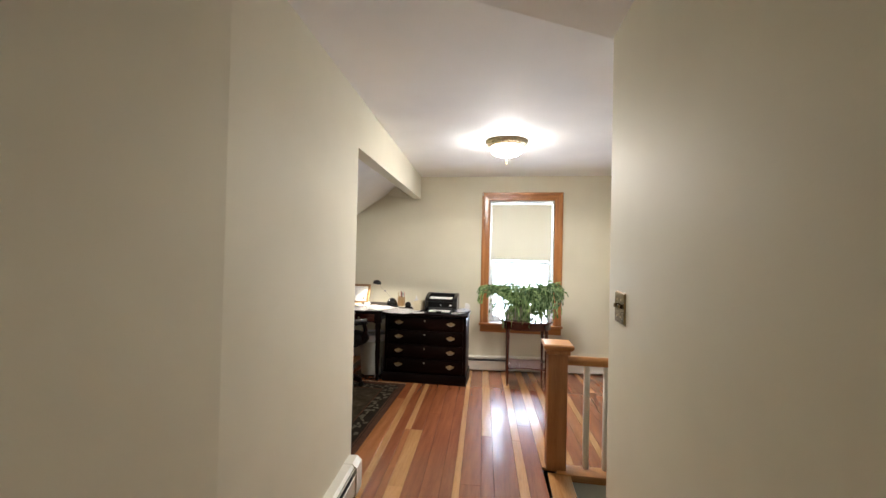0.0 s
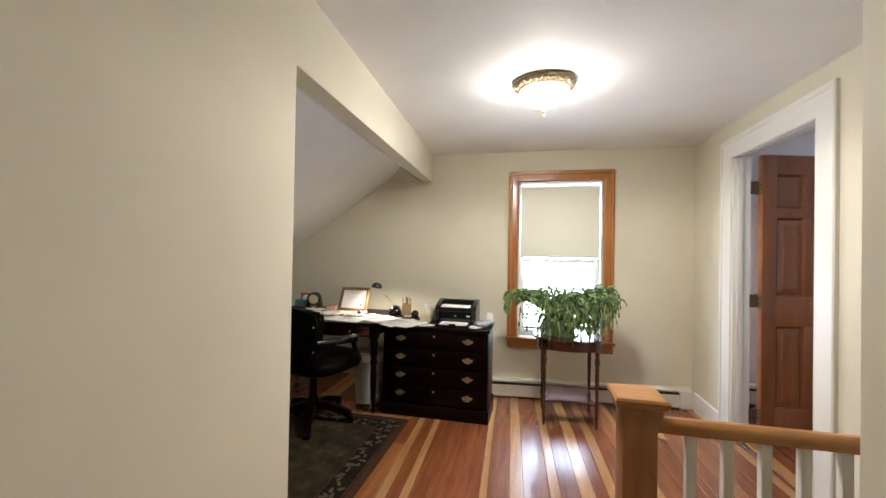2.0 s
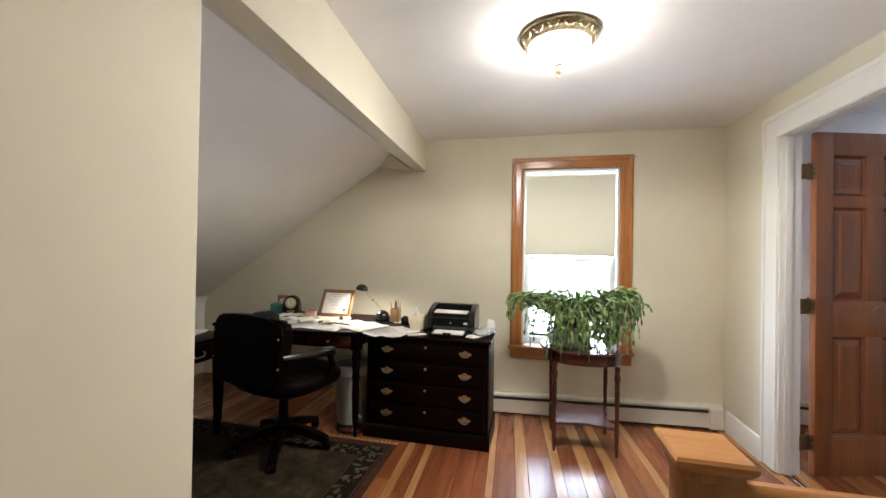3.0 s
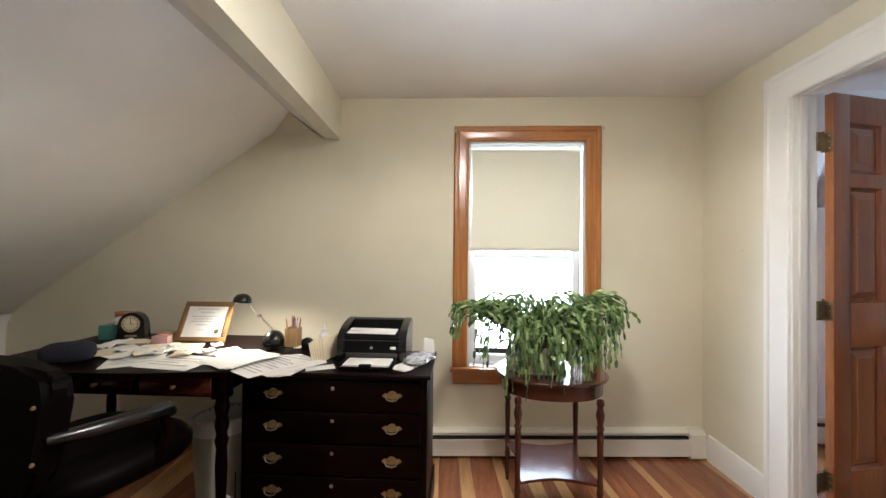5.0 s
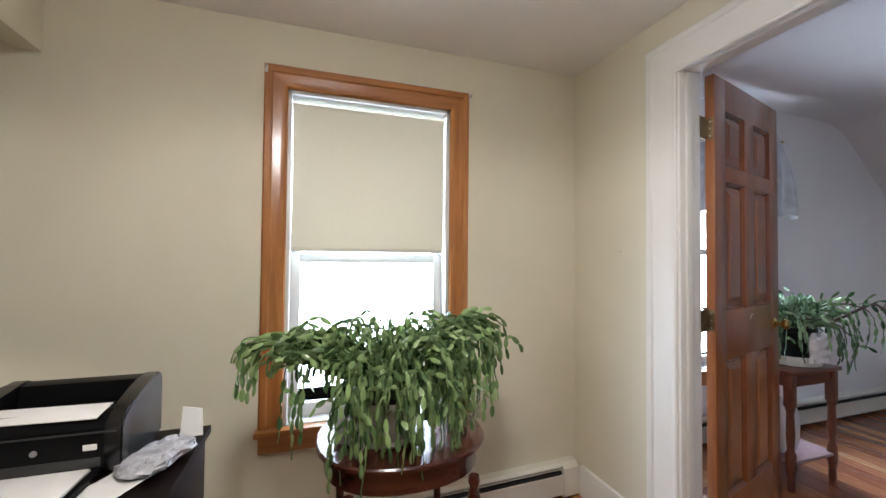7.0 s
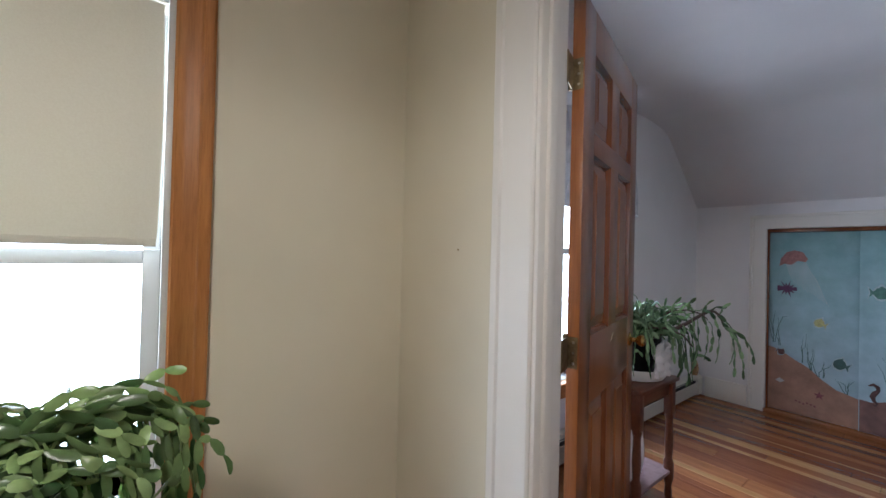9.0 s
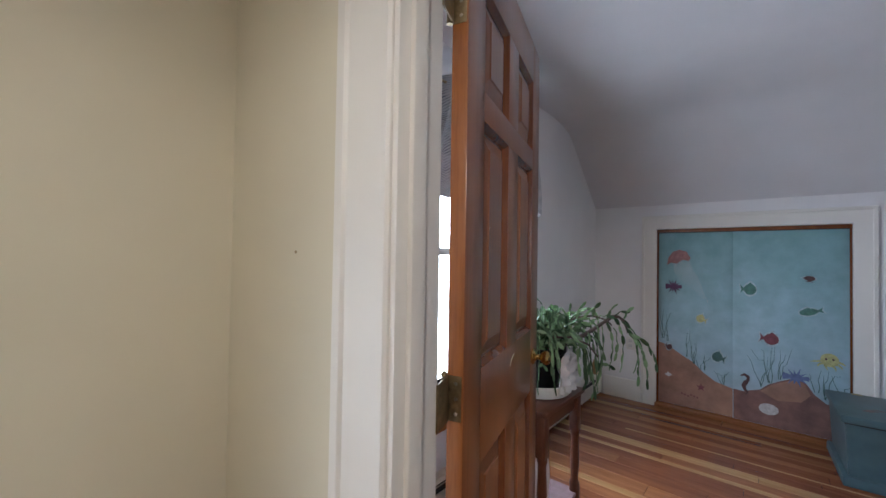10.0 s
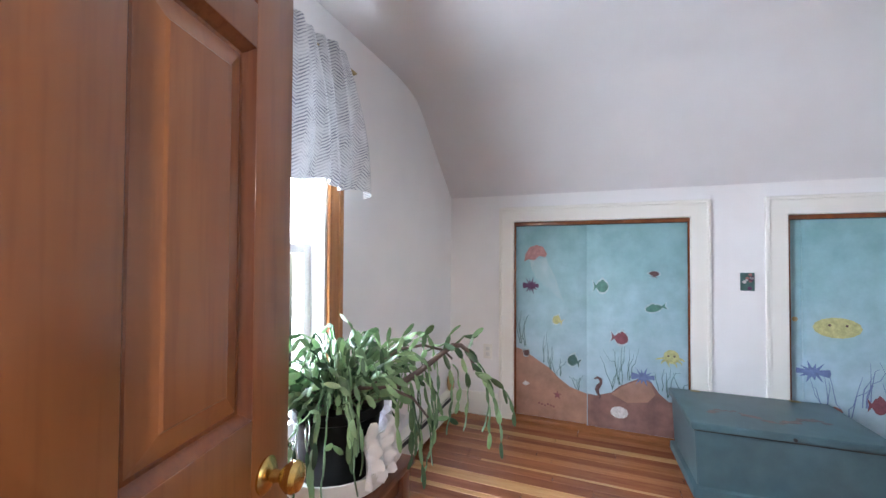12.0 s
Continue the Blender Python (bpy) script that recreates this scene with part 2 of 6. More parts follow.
def leaf_material(name, low, high):
    mat, nt, bsdf = material(name, 0.27, 0, 0.0, 0.6)
    geo = nt.nodes.new("ShaderNodeNewGeometry")
    c = ramp(nt, geo.outputs["Random Per Island"], [(0.0, low), (0.7, high), (1.0, tuple(min(1, x * 1.5) for x in high))])
    v = coords(nt)
    n = ramp(nt, noise_tex(nt, v, 45, 3), [(0.3, (0.75, 0.75, 0.75)), (0.7, (1.1, 1.1, 1.1))])
    nt.links.new(mix(nt, c, n, 1.0, "MULTIPLY"), bsdf.inputs["Base Color"])
    bsdf.inputs["Transmission Weight"].default_value = 0.0
    tr = nt.nodes.new("ShaderNodeBsdfTranslucent")
    nt.links.new(c, tr.inputs["Color"])
    ms = nt.nodes.new("ShaderNodeMixShader")
    ms.inputs[0].default_value = 0.28
    nt.links.new(bsdf.outputs[0], ms.inputs[1])
    nt.links.new(tr.outputs[0], ms.inputs[2])
    nt.links.new(ms.outputs[0], nt.nodes["Material Output"].inputs[0])
    return mat


LEAF = leaf_material("cactus_leaf", (0.055, 0.125, 0.045), (0.29, 0.42, 0.17))
LEAF2 = leaf_material("cactus_leaf_cool", (0.035, 0.09, 0.045), (0.28, 0.44, 0.24))


def glass_material():
    mat, nt, bsdf = material("window_glass", 0.02)
    bsdf.inputs["Base Color"].default_value = (0.98, 0.99, 1, 1)
    bsdf.inputs["Transmission Weight"].default_value = 1.0
    bsdf.inputs["IOR"].default_value = 1.1
    return mat


GLASS = glass_material()


def shade_material():
    mat, nt, bsdf = material("roller_shade_cloth", 0.8)
    v = coords(nt)
    w = noise_tex(nt, v, 220, 2)
    col = ramp(nt, w, [(0.3, (0.76, 0.73, 0.63)), (0.7, (0.81, 0.785, 0.69))])
    nt.links.new(col, bsdf.inputs["Base Color"])
    tr = nt.nodes.new("ShaderNodeBsdfTranslucent")
    tr.inputs["Color"].default_value = (0.58, 0.54, 0.44, 1)
    ms = nt.nodes.new("ShaderNodeMixShader")
    ms.inputs[0].default_value = 0.17
    nt.links.new(bsdf.outputs[0], ms.inputs[1])
    nt.links.new(tr.outputs[0], ms.inputs[2])
    nt.links.new(ms.outputs[0], nt.nodes["Material Output"].inputs[0])
    return mat


SHADE = shade_material()


def rug_material():
    mat, nt, bsdf = material("rug_wool", 0.95)
    v = coords(nt)
    n = noise_tex(nt, v, 9, 5, 0.7)
    vor = node(nt, "TexVoronoi", Scale=11.0)
    nt.links.new(v, vor.inputs["Vector"])
    field = ramp(nt, n, [(0.35, (0.022, 0.017, 0.010)), (0.55, (0.044, 0.034, 0.020)), (0.7, (0.085, 0.062, 0.038))])
    motif = ramp(nt, vor.outputs["Distance"], [(0.10, (1.6, 1.5, 1.2)), (0.22, (1.0, 1.0, 1.0))])
    nt.links.new(mix(nt, field, motif, 0.5, "MULTIPLY"), bsdf.inputs["Base Color"])
    bump(nt, bsdf, noise_tex(nt, v, 260, 2), 0.6, 0.003)
    return mat


RUG = rug_material()
RUGDARK = plain("rug_border_wool", (0.016, 0.012, 0.008), 0.95, 0, 0, 0.4, 40, 0.6)
RUGPALE = plain("rug_pale_wool", (0.085, 0.074, 0.052), 0.95, 0, 0, 0.3, 40, 0.6)
RUGBROWN = plain("rug_brown_wool", (0.06, 0.028, 0.016), 0.95, 0, 0, 0.3, 40, 0.6)


def mural_material():
    mat, nt, bsdf = material("mural_water_paint", 0.5)
    v = coords(nt)
    sep = nt.nodes.new("ShaderNodeSeparateXYZ")
    nt.links.new(v, sep.inputs[0])
    wave = noise_tex(nt, v, 4.5, 5, 0.6)
    add = nt.nodes.new("ShaderNodeMath")
    add.operation = "MULTIPLY_ADD"
    add.inputs[1].default_value = 0.5
    soft = nt.nodes.new("ShaderNodeMath")
    soft.operation = "MULTIPLY_ADD"
    soft.inputs[1].default_value = 0.5
    soft.inputs[2].default_value = -0.22
    nt.links.new(wave, soft.inputs[0])
    nt.links.new(sep.outputs[2], add.inputs[0])
    nt.links.new(soft.outputs[0], add.inputs[2])
    c = ramp(nt, add.outputs[0], [(0.0, (0.42, 0.54, 0.64)), (0.35, (0.36, 0.52, 0.60)), (0.65, (0.26, 0.45, 0.49)), (0.95, (0.19, 0.37, 0.39))])
    fine = ramp(nt, noise_tex(nt, v, 8, 4), [(0.32, (0.84, 0.87, 0.87)), (0.68, (1.08, 1.07, 1.06))])
    nt.links.new(mix(nt, c, fine, 1.0, "MULTIPLY"), bsdf.inputs["Base Color"])
    bump(nt, bsdf, noise_tex(nt, v, 70, 3), 0.1, 0.001)
    return mat


WATER = mural_material()
SAND = plain("mural_sand_paint", (0.34, 0.19, 0.135), 0.55, 0, 0, 0.25, 7)
SANDDARK = plain("mural_rock_paint", (0.22, 0.115, 0.10), 0.55, 0, 0, 0.3, 9)


def valance_material():
    """White cotton with a grey-blue feather print in slanting rows."""
    mat, nt, bsdf = material("valance_cloth", 0.9)
    tones = []
    for turn, size in ((38, 30.0), (-42, 34.0)):
        v = coords(nt)
        v.node.inputs["Rotation"].default_value = (0, radians(turn), 0)
        wv = node(nt, "TexWave", Scale=size, Distortion=2.5, Detail=2.0)
        wv.bands_direction = "Z"
        nt.links.new(v, wv.inputs["Vector"])
        tones.append(ramp(nt, wv.outputs["Fac"], [(0.22, (0.20, 0.22, 0.27)), (0.45, (0.70, 0.71, 0.72))]))
    rows = node(nt, "TexWave", Scale=5.0, Distortion=1.0, Detail=1.0)
    rows.bands_direction = "X"
    nt.links.new(coords(nt), rows.inputs["Vector"])
    which = ramp(nt, rows.outputs["Fac"], [(0.42, (0, 0, 0)), (0.58, (1, 1, 1))])
    print_ = mix(nt, tones[0], tones[1], which)
    worn = ramp(nt, noise_tex(nt, coords(nt), 18, 3), [(0.36, (0, 0, 0)), (0.62, (0.75, 0.75, 0.75))])
    cloth = mix(nt, print_, (0.72, 0.73, 0.74), worn)
    nt.links.new(cloth, bsdf.inputs["Base Color"])
    tr = nt.nodes.new("ShaderNodeBsdfTranslucent")
    nt.links.new(cloth, tr.inputs["Color"])
    ms = nt.nodes.new("ShaderNodeMixShader")
    ms.inputs[0].default_value = 0.16
    nt.links.new(bsdf.outputs[0], ms.inputs[1])
    nt.links.new(tr.outputs[0], ms.inputs[2])
    nt.links.new(ms.outputs[0], nt.nodes["Material Output"].inputs[0])
    return mat


VALANCE = valance_material()

for dark, level in ((CREAM, 0.14), (MAHOG, 0.08), (LEATHER, 0.06), (RUG, 0.08), (RUGDARK, 0.08), (RUGPALE, 0.08), (RUGBROWN, 0.08), (BLACK, 0.14)):
    dark.node_tree.nodes["Principled BSDF"].inputs["Specular IOR Level"].default_value = level

# ---- structure ----
YN, XE, YN2, XK = 6.26, 1.764, 6.39, 5.117
H = 2.62


def west_x(y):
    return -0.443 - 0.0722 * (y - 3.63)


def ceil_z(y):
    return 2.238 + 0.0235 * (y - 3.63)


# north wall of the office, with its window opening
WX0, WX1, WZ0, WZ1 = 0.235, 1.015, 0.49, 2.01
bm = B()
box(bm, -3.3, WX0, YN, YN + 0.2, -0.2, H)
box(bm, WX1, 1.84, YN, YN + 0.2, -0.2, H)
box(bm, WX0, WX1, YN, YN + 0.2, -0.2, WZ0)
box(bm, WX0, WX1, YN, YN + 0.2, WZ1, H)
structure("wall_north", bm, CREAM, "cream painted plaster gable wall with a window", "wall")
# bedroom north wall
VX0, VX1 = 2.745, 3.525
bm = B()
box(bm, 1.84, VX0, YN2, YN2 + 0.2, -0.2, H)
box(bm, VX1, 5.6, YN2, YN2 + 0.2, -0.2, H)
box(bm, VX0, VX1, YN2, YN2 + 0.2, -0.2, WZ0)
box(bm, VX0, VX1, YN2, YN2 + 0.2, WZ1, H)
structure("wall_north_bedroom", bm, BEDROOM, "off-white painted bedroom gable wall with a window", "wall")
# wall between office and bedroom: cream on one side, white on the other
DY0, DY1, DZ = 4.765, 5.605, 2.045
for nm, x0, x1, mat, lab in (("wall_east", XE, 1.815, CREAM, "cream painted wall with a doorway beside the stairwell"),
                             ("wall_west_bedroom", 1.815, 1.857, BEDROOM, "off-white bedroom side of the doorway wall")):
    bm = B()
    top = YN if mat is CREAM else YN2
    box(bm, x0, x1, DY1, top, -0.2, H)
    box(bm, x0, x1, 0.9, DY0, -2.6 if mat is CREAM else -0.2, H)
    box(bm, x0, x1, DY0, DY1, DZ, H)
    box(bm, x0, x1, DY0, DY1, -0.2, -0.02)
    structure(nm, bm, mat, lab, "wall")
# hall walls
y0, y1 = 2.46, 3.63
bm = B()
prism(bm, [(west_x(y0), y0, -0.2), (west_x(y1), y1, -0.2), (west_x(y1) - 0.12, y1, -0.2), (west_x(y0) - 0.12, y0, -0.2)],
      [(west_x(y0), y0, H), (west_x(y1), y1, H), (west_x(y1) - 0.12, y1, H), (west_x(y0) - 0.12, y0, H)])
structure("wall_west", bm, CREAM, "cream painted hall wall ending at the desk alcove", "wall")
bm = B()
loop = [(west_x(y0), y0), (west_x(y0) - 0.12, y0), (-0.50, 0.9), (-0.37, 0.9)]
prism(bm, [(x, y, -0.2) for x, y in loop], [(x, y, H) for x, y in loop])
structure("wall_west_hall", bm, CREAM, "cream painted hall wall turning away", "wall")
RWX, RWY = 0.82, 3.15
bm = B()
box(bm, RWX, RWX + 0.115, 0.9, RWY, -2.6, H, 0.004)
structure("wall_stair", bm, CREAM, "cream painted wall beside the stairs", "wall")
bm = B()
box(bm, -1.1, 1.95, 0.78, 0.9, -2.6, H)
structure("wall_south", bm, CREAM, "cream painted wall closing the hall", "wall")
# beam face over the alcove
bm = B()
za, zb = 1.94, 2.022
prism(bm, [(west_x(y1), y1, za), (west_x(YN), YN, zb), (west_x(YN) - 0.10, YN, zb + 0.006), (west_x(y1) - 0.10, y1, za + 0.006)],
      [(west_x(y1), y1, H), (west_x(YN), YN, H), (west_x(YN) - 0.10, YN, H), (west_x(y1) - 0.10, y1, H)])
structure("beam", bm, CREAM, "cream boxed beam over the desk alcove", "beam")
# sloping alcove ceiling with a rounded foot and knee wall
NP = [(-0.735, 2.03), (-0.945, 2.173), (-2.86, 0.883), (-2.955, 0.80), (-2.995, 0.72), (-3.0, 0.62), (-3.0, -0.1)]
bm = B()
sx, sz, ys = 0.20, -0.083, 3.45
ring_n = [bm.verts.new((x, YN + 0.01, z)) for x, z in NP]
ring_s = [bm.verts.new((x + sx, ys, z + (sz if i < 3 else 0))) for i, (x, z) in enumerate(NP)]
ring_nb = [bm.verts.new((x - 0.12, YN + 0.01, z + 0.14)) for x, z in NP]
ring_sb = [bm.verts.new((x + sx - 0.12, ys, z + 0.14 + (sz if i < 3 else 0))) for i, (x, z) in enumerate(NP)]
for i in range(len(NP) - 1):
    bm.faces.new((ring_n[i], ring_n[i + 1], ring_s[i + 1], ring_s[i]))
    bm.faces.new((ring_nb[i], ring_sb[i], ring_sb[i + 1], ring_nb[i + 1]))
    bm.faces.new((ring_n[i], ring_nb[i], ring_nb[i + 1], ring_n[i + 1]))
    bm.faces.new((ring_s[i], ring_s[i + 1], ring_sb[i + 1], ring_sb[i]))
bm.faces.new((ring_n[0], ring_s[0], ring_sb[0], ring_nb[0]))
bm.faces.new((ring_n[-1], ring_nb[-1], ring_sb[-1], ring_s[-1]))
structure("ceiling_slope", bm, CEIL, "white sloping attic ceiling over the desk", "ceiling")
# plaster wedge where the beam, slope and gable wall meet
bm = B()
va, vb, vc, vd = [bm.verts.new(p) for p in ((-1.093, YN + 0.002, 2.074), (-0.762, YN + 0.002, 2.026), (-0.938, YN - 0.12, 2.166), (-0.945, YN + 0.002, 2.19))]
for f in ((va, vb, vc), (va, vc, vd), (vb, vd, vc), (va, vd, vb)):
    bm.faces.new(f)
structure("ceiling_wedge", bm, CREAM, "small plaster wedge beneath the beam end", "ceiling", 0)
bm = B()
box(bm, -3.2, -0.55, 3.33, 3.46, -0.2, H)
structure("wall_alcove", bm, CREAM, "cream painted end wall of the alcove", "wall")


def slab(name, pts, mat, label, thick=0.12):
    bm = B()
    prism(bm, pts, [(x, y, z + thick) for x, y, z in pts])
    return structure(name, bm, mat, label, "ceiling")


cz = ceil_z
slab("ceiling", [(RWX - 0.01, RWY, cz(RWY)), (XE + 0.03, RWY, cz(RWY)), (XE + 0.03, 6.28, cz(6.28)), (-0.68, 6.28, cz(6.28)), (-0.48, y1, cz(y1)), (-0.40, 2.46, cz(2.46))],
     CEIL, "white plaster ceiling of the upstairs office")
slab("ceiling_hall", [(-1.1, 0.8, cz(2.46) + 0.30), (1.9, 0.8, cz(RWY) + 0.38), (1.9, RWY, cz(RWY)), (RWX - 0.01, RWY, cz(RWY)), (-0.40, 2.46, cz(2.46)), (-1.1, 2.46, cz(2.46))],
     CEIL, "white hall ceiling rising slightly")

# bedroom east side: knee wall with two closet openings, rounded slope, ceiling
KZ = 1.745
CL = [(5.862, 4.675), (4.155, 2.97)]
CZ0, CZ1 = 0.045, 1.55
bm = B()
box(bm, XK, XK + 0.10, CL[0][0], 6.45, -0.2, KZ + 0.03)
box(bm, XK, XK + 0.10, CL[1][0], CL[0][1], -0.2, KZ + 0.03)
box(bm, XK, XK + 0.10, 1.2, CL[1][1], -0.2, KZ + 0.03)
for a, b in CL:
    box(bm, XK, XK + 0.10, b, a, CZ1, KZ + 0.03)
    box(bm, XK, XK + 0.10, b, a, -0.2, CZ0 - 0.02)
structure("wall_knee", bm, BEDROOM, "off-white bedroom knee wall with two closet openings", "wall")
prof = [(XK + 0.01, KZ + 0.01), (4.56, 2.245), (4.50, 2.292), (4.44, 2.328), (4.37, 2.352), (4.28, 2.368), (4.17, 2.378), (4.05, 2.382), (1.85, 2.386)]
bm = B()
lo = [bm.verts.new((x, 6.41, z)) for x, z in prof] + [bm.verts.new((x, 6.41, z + 0.15)) for x, z in prof[::-1]]
hi = [bm.verts.new((x, 1.2, z - 0.02)) for x, z in prof] + [bm.verts.new((x, 1.2, z + 0.13)) for x, z in prof[::-1]]
n = len(lo)
for i in range(n):
    bm.faces.new((lo[i], lo[(i + 1) % n], hi[(i + 1) % n], hi[i]))
bm.faces.new(lo), bm.faces.new(hi[::-1])
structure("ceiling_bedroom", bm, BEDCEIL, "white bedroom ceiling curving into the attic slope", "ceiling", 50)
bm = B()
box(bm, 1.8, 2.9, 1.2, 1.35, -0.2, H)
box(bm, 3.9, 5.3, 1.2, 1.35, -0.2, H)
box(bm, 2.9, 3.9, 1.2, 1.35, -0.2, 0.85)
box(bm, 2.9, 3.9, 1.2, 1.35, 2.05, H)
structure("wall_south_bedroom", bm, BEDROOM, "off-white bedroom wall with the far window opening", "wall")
# Near-black sheet close behind the doors paints the closet's unlit depth.
bm = B()
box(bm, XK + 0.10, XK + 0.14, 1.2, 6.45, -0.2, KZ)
structure("closet_shade_sheet", bm, GAPSHADE, "near-black sheet standing for the unlit closet interior", "closet")
# roof shell that closes the place above
bm = B()
box(bm, -3.6, 5.8, 0.7, 6.6, 2.66, 2.74)
structure("roof", bm, SUBFLOOR, "dark roof boards above the ceilings", "roof")
# stairwell
bm = B()
box(bm, RWX, XE + 0.02, 0.9, 4.0, -2.62, -2.5)
structure("stairwell_floor", bm, SUBFLOOR, "dark floor at the foot of the stairwell", "floor")
bm = B()
box(bm, RWX + 0.002, XE, 3.985, 4.06, -2.5, -0.035)
structure("stair_skirt", bm, TRIM, "white painted fascia under the landing edge", "fascia")
bm = B()
box(bm, RWX - 0.07, XE, 3.955, 4.075, -0.034, 0.012, 0.006)
structure("landing_nosing", bm, NEWELX, "orange wood nosing along the landing edge", "trim")

# baseboards
bm = B()
extrude(bm, [(XE - 0.018, -0.05), (XE - 0.018, 0.108), (XE - 0.012, 0.128), (XE - 0.004, 0.133), (XE, 0.133), (XE, -0.05)], "y", 5.743, 6.19)
extrude(bm, [(XE - 0.018, 0.0), (XE - 0.018, 0.125), (XE - 0.012, 0.145), (XE - 0.004, 0.15), (XE, 0.15), (XE, 0.0)], "y", 4.08, 4.625)
structure("baseboard", bm, TRIM, "white painted baseboard beside the doorway", "baseboard")
bm = B()
for a, b in ((5.985, 6.30), (4.235, 4.55)):
    box(bm, XK - 0.018, XK, a, b, 0, 0.19, 0.004)
structure("baseboard_bedroom", bm, TRIM, "white bedroom baseboard under the knee wall", "baseboard")

# doorway jamb and casings
bm = B()
jx0, jx1 = XE - 0.004, 1.871
box(bm, jx0, jx1, DY1 - 0.02, DY1 + 0.001, 0, DZ - 0.02, 0.002)
box(bm, jx0, jx1, DY0 - 0.001, DY0 + 0.02, 0, DZ - 0.02, 0.002)
box(bm, jx0, jx1, DY0, DY1, DZ - 0.02, DZ + 0.001, 0.002)
box(bm, 1.786, 1.820, DY0 + 0.02, DY0 + 0.032, 0, DZ - 0.02, 0.002)
box(bm, 1.786, 1.820, DY0 + 0.02, DY1 - 0.02, DZ - 0.032, DZ - 0.02, 0.002)
box(bm, 1.786, 1.820, DY1 - 0.032, DY1 - 0.02, 0, DZ - 0.02, 0.002)
structure("door_jamb", bm, TRIM, "white painted door jamb with stops", "jamb")


def casing_profile(w):
    """Moulded casing, u across its width from the opening, v out from the wall."""
    return [(0, 0), (0, 0.010), (0.006, 0.015), (0.012, 0.012), (0.03, 0.014), (w - 0.036, 0.017), (w - 0.03, 0.024), (w - 0.008, 0.024), (w, 0.018), (w, 0)]


def casing(name, mat_v, mat_h, wall, sgn, lo, hi, z0, z1, w, label, along="y", mitre=True):
    """Casing of two legs and a head round an opening, as parts of one frame."""
    frame_ob = tagged(new(name), label, "casing", kind="structure")
    pr = casing_profile(w)

    def P(a, z, v):
        return (wall + sgn * v, a, z) if along == "y" else (a, wall + sgn * v, z)
    for side, s in ((lo, -1), (hi, 1)):
        bm = B()
        prism(bm, [P(side + s * u, z0, v) for u, v in pr], [P(side + s * u, z1 + u, v) for u, v in pr])
        part("casing_leg", bm, mat_v, frame_ob)
    bm = B()
    prism(bm, [P(lo - u, z1 + u, v) for u, v in pr], [P(hi + u, z1 + u, v) for u, v in pr])
    part("casing_head", bm, mat_h, frame_ob)
    return frame_ob


casing("door_casing", TRIM, TRIM, XE, -1, DY0 + 0.008, DY1 - 0.008, 0.0, DZ - 0.028, 0.145, "white moulded door casing")
casing("door_casing_bedroom", TRIM, TRIM, 1.857, 1, DY0 - 0.014, DY1 + 0.014, 0.0, DZ + 0.004, 0.11, "white moulded casing on the bedroom side")


# ---- windows ----
def window(name, x0, x1, wall, label, meeting):
    """Double-hung window in an opening x0..x1, glass about 9 cm behind the wall face."""
    w = tagged(new(name), label, "window", kind="structure")
    w.matrix_basis = pose(0, wall, 0)
    cw = 0.098
    pr = casing_profile(cw)
    for side, s in ((x0 + 0.006, -1), (x1 - 0.006, 1)):
        bm = B()
        prism(bm, [(side + s * u, -v, 0.505) for u, v in pr], [(side + s * u, -v, WZ1 - 0.006 + u) for u, v in pr])
        part("window_frame", bm, OAK, w)
    bm = B()
    prism(bm, [(x0 + 0.006 - u, -v, WZ1 - 0.006 + u) for u, v in pr], [(x1 - 0.006 + u, -v, WZ1 - 0.006 + u) for u, v in pr])
    part("window_head", bm, OAKX, w)
    bm = B()
    box(bm, x0 - 0.105, x1 + 0.105, -0.052, 0.001, 0.478, 0.505, 0.006)
    part("window_sill", bm, OAKX, w)
    bm = B()
    extrude(bm, [(-0.020, 0.40), (-0.022, 0.455), (-0.03, 0.477), (0, 0.477), (0, 0.395), (-0.012, 0.395)], "x", x0 - 0.09, x1 + 0.09)
    part("apron", bm, OAKX, w)
    bm = B()
    box(bm, x0, x0 + 0.022, 0.001, 0.16, 0.49, WZ1, 0.002)
    box(bm, x1 - 0.022, x1, 0.001, 0.16, 0.49, WZ1, 0.002)
    box(bm, x0, x1, 0.001, 0.16, WZ1 - 0.022, WZ1, 0.002)
    box(bm, x0, x1, 0.001, 0.19, 0.47, 0.507, 0.002)
    part("jamb_liner", bm, WINWHITE, w)
    for nm, z0, z1, yy in (("lower_sash", 0.508, meeting + 0.02, 0.075), ("upper_sash", meeting - 0.02, WZ1 - 0.022, 0.115)):
        bm = B()
        a, b = x0 + 0.022, x1 - 0.022
        box(bm, a, a + 0.042, yy, yy + 0.035, z0, z1, 0.003)
        box(bm, b - 0.042, b, yy, yy + 0.035, z0, z1, 0.003)
        box(bm, a + 0.042, b - 0.042, yy, yy + 0.035, z0, z0 + (0.06 if nm == "lower_sash" else 0.04), 0.003)
        box(bm, a + 0.042, b - 0.042, yy, yy + 0.035, z1 - 0.04, z1, 0.003)
        sash = part(nm, bm, WINWHITE, w)
        bm = B()
        box(bm, a + 0.04, b - 0.04, yy + 0.015, yy + 0.019, z0 + 0.03, z1 - 0.03)
        g = part("pane", bm, GLASS, sash)
        g.visible_shadow = False
    return w


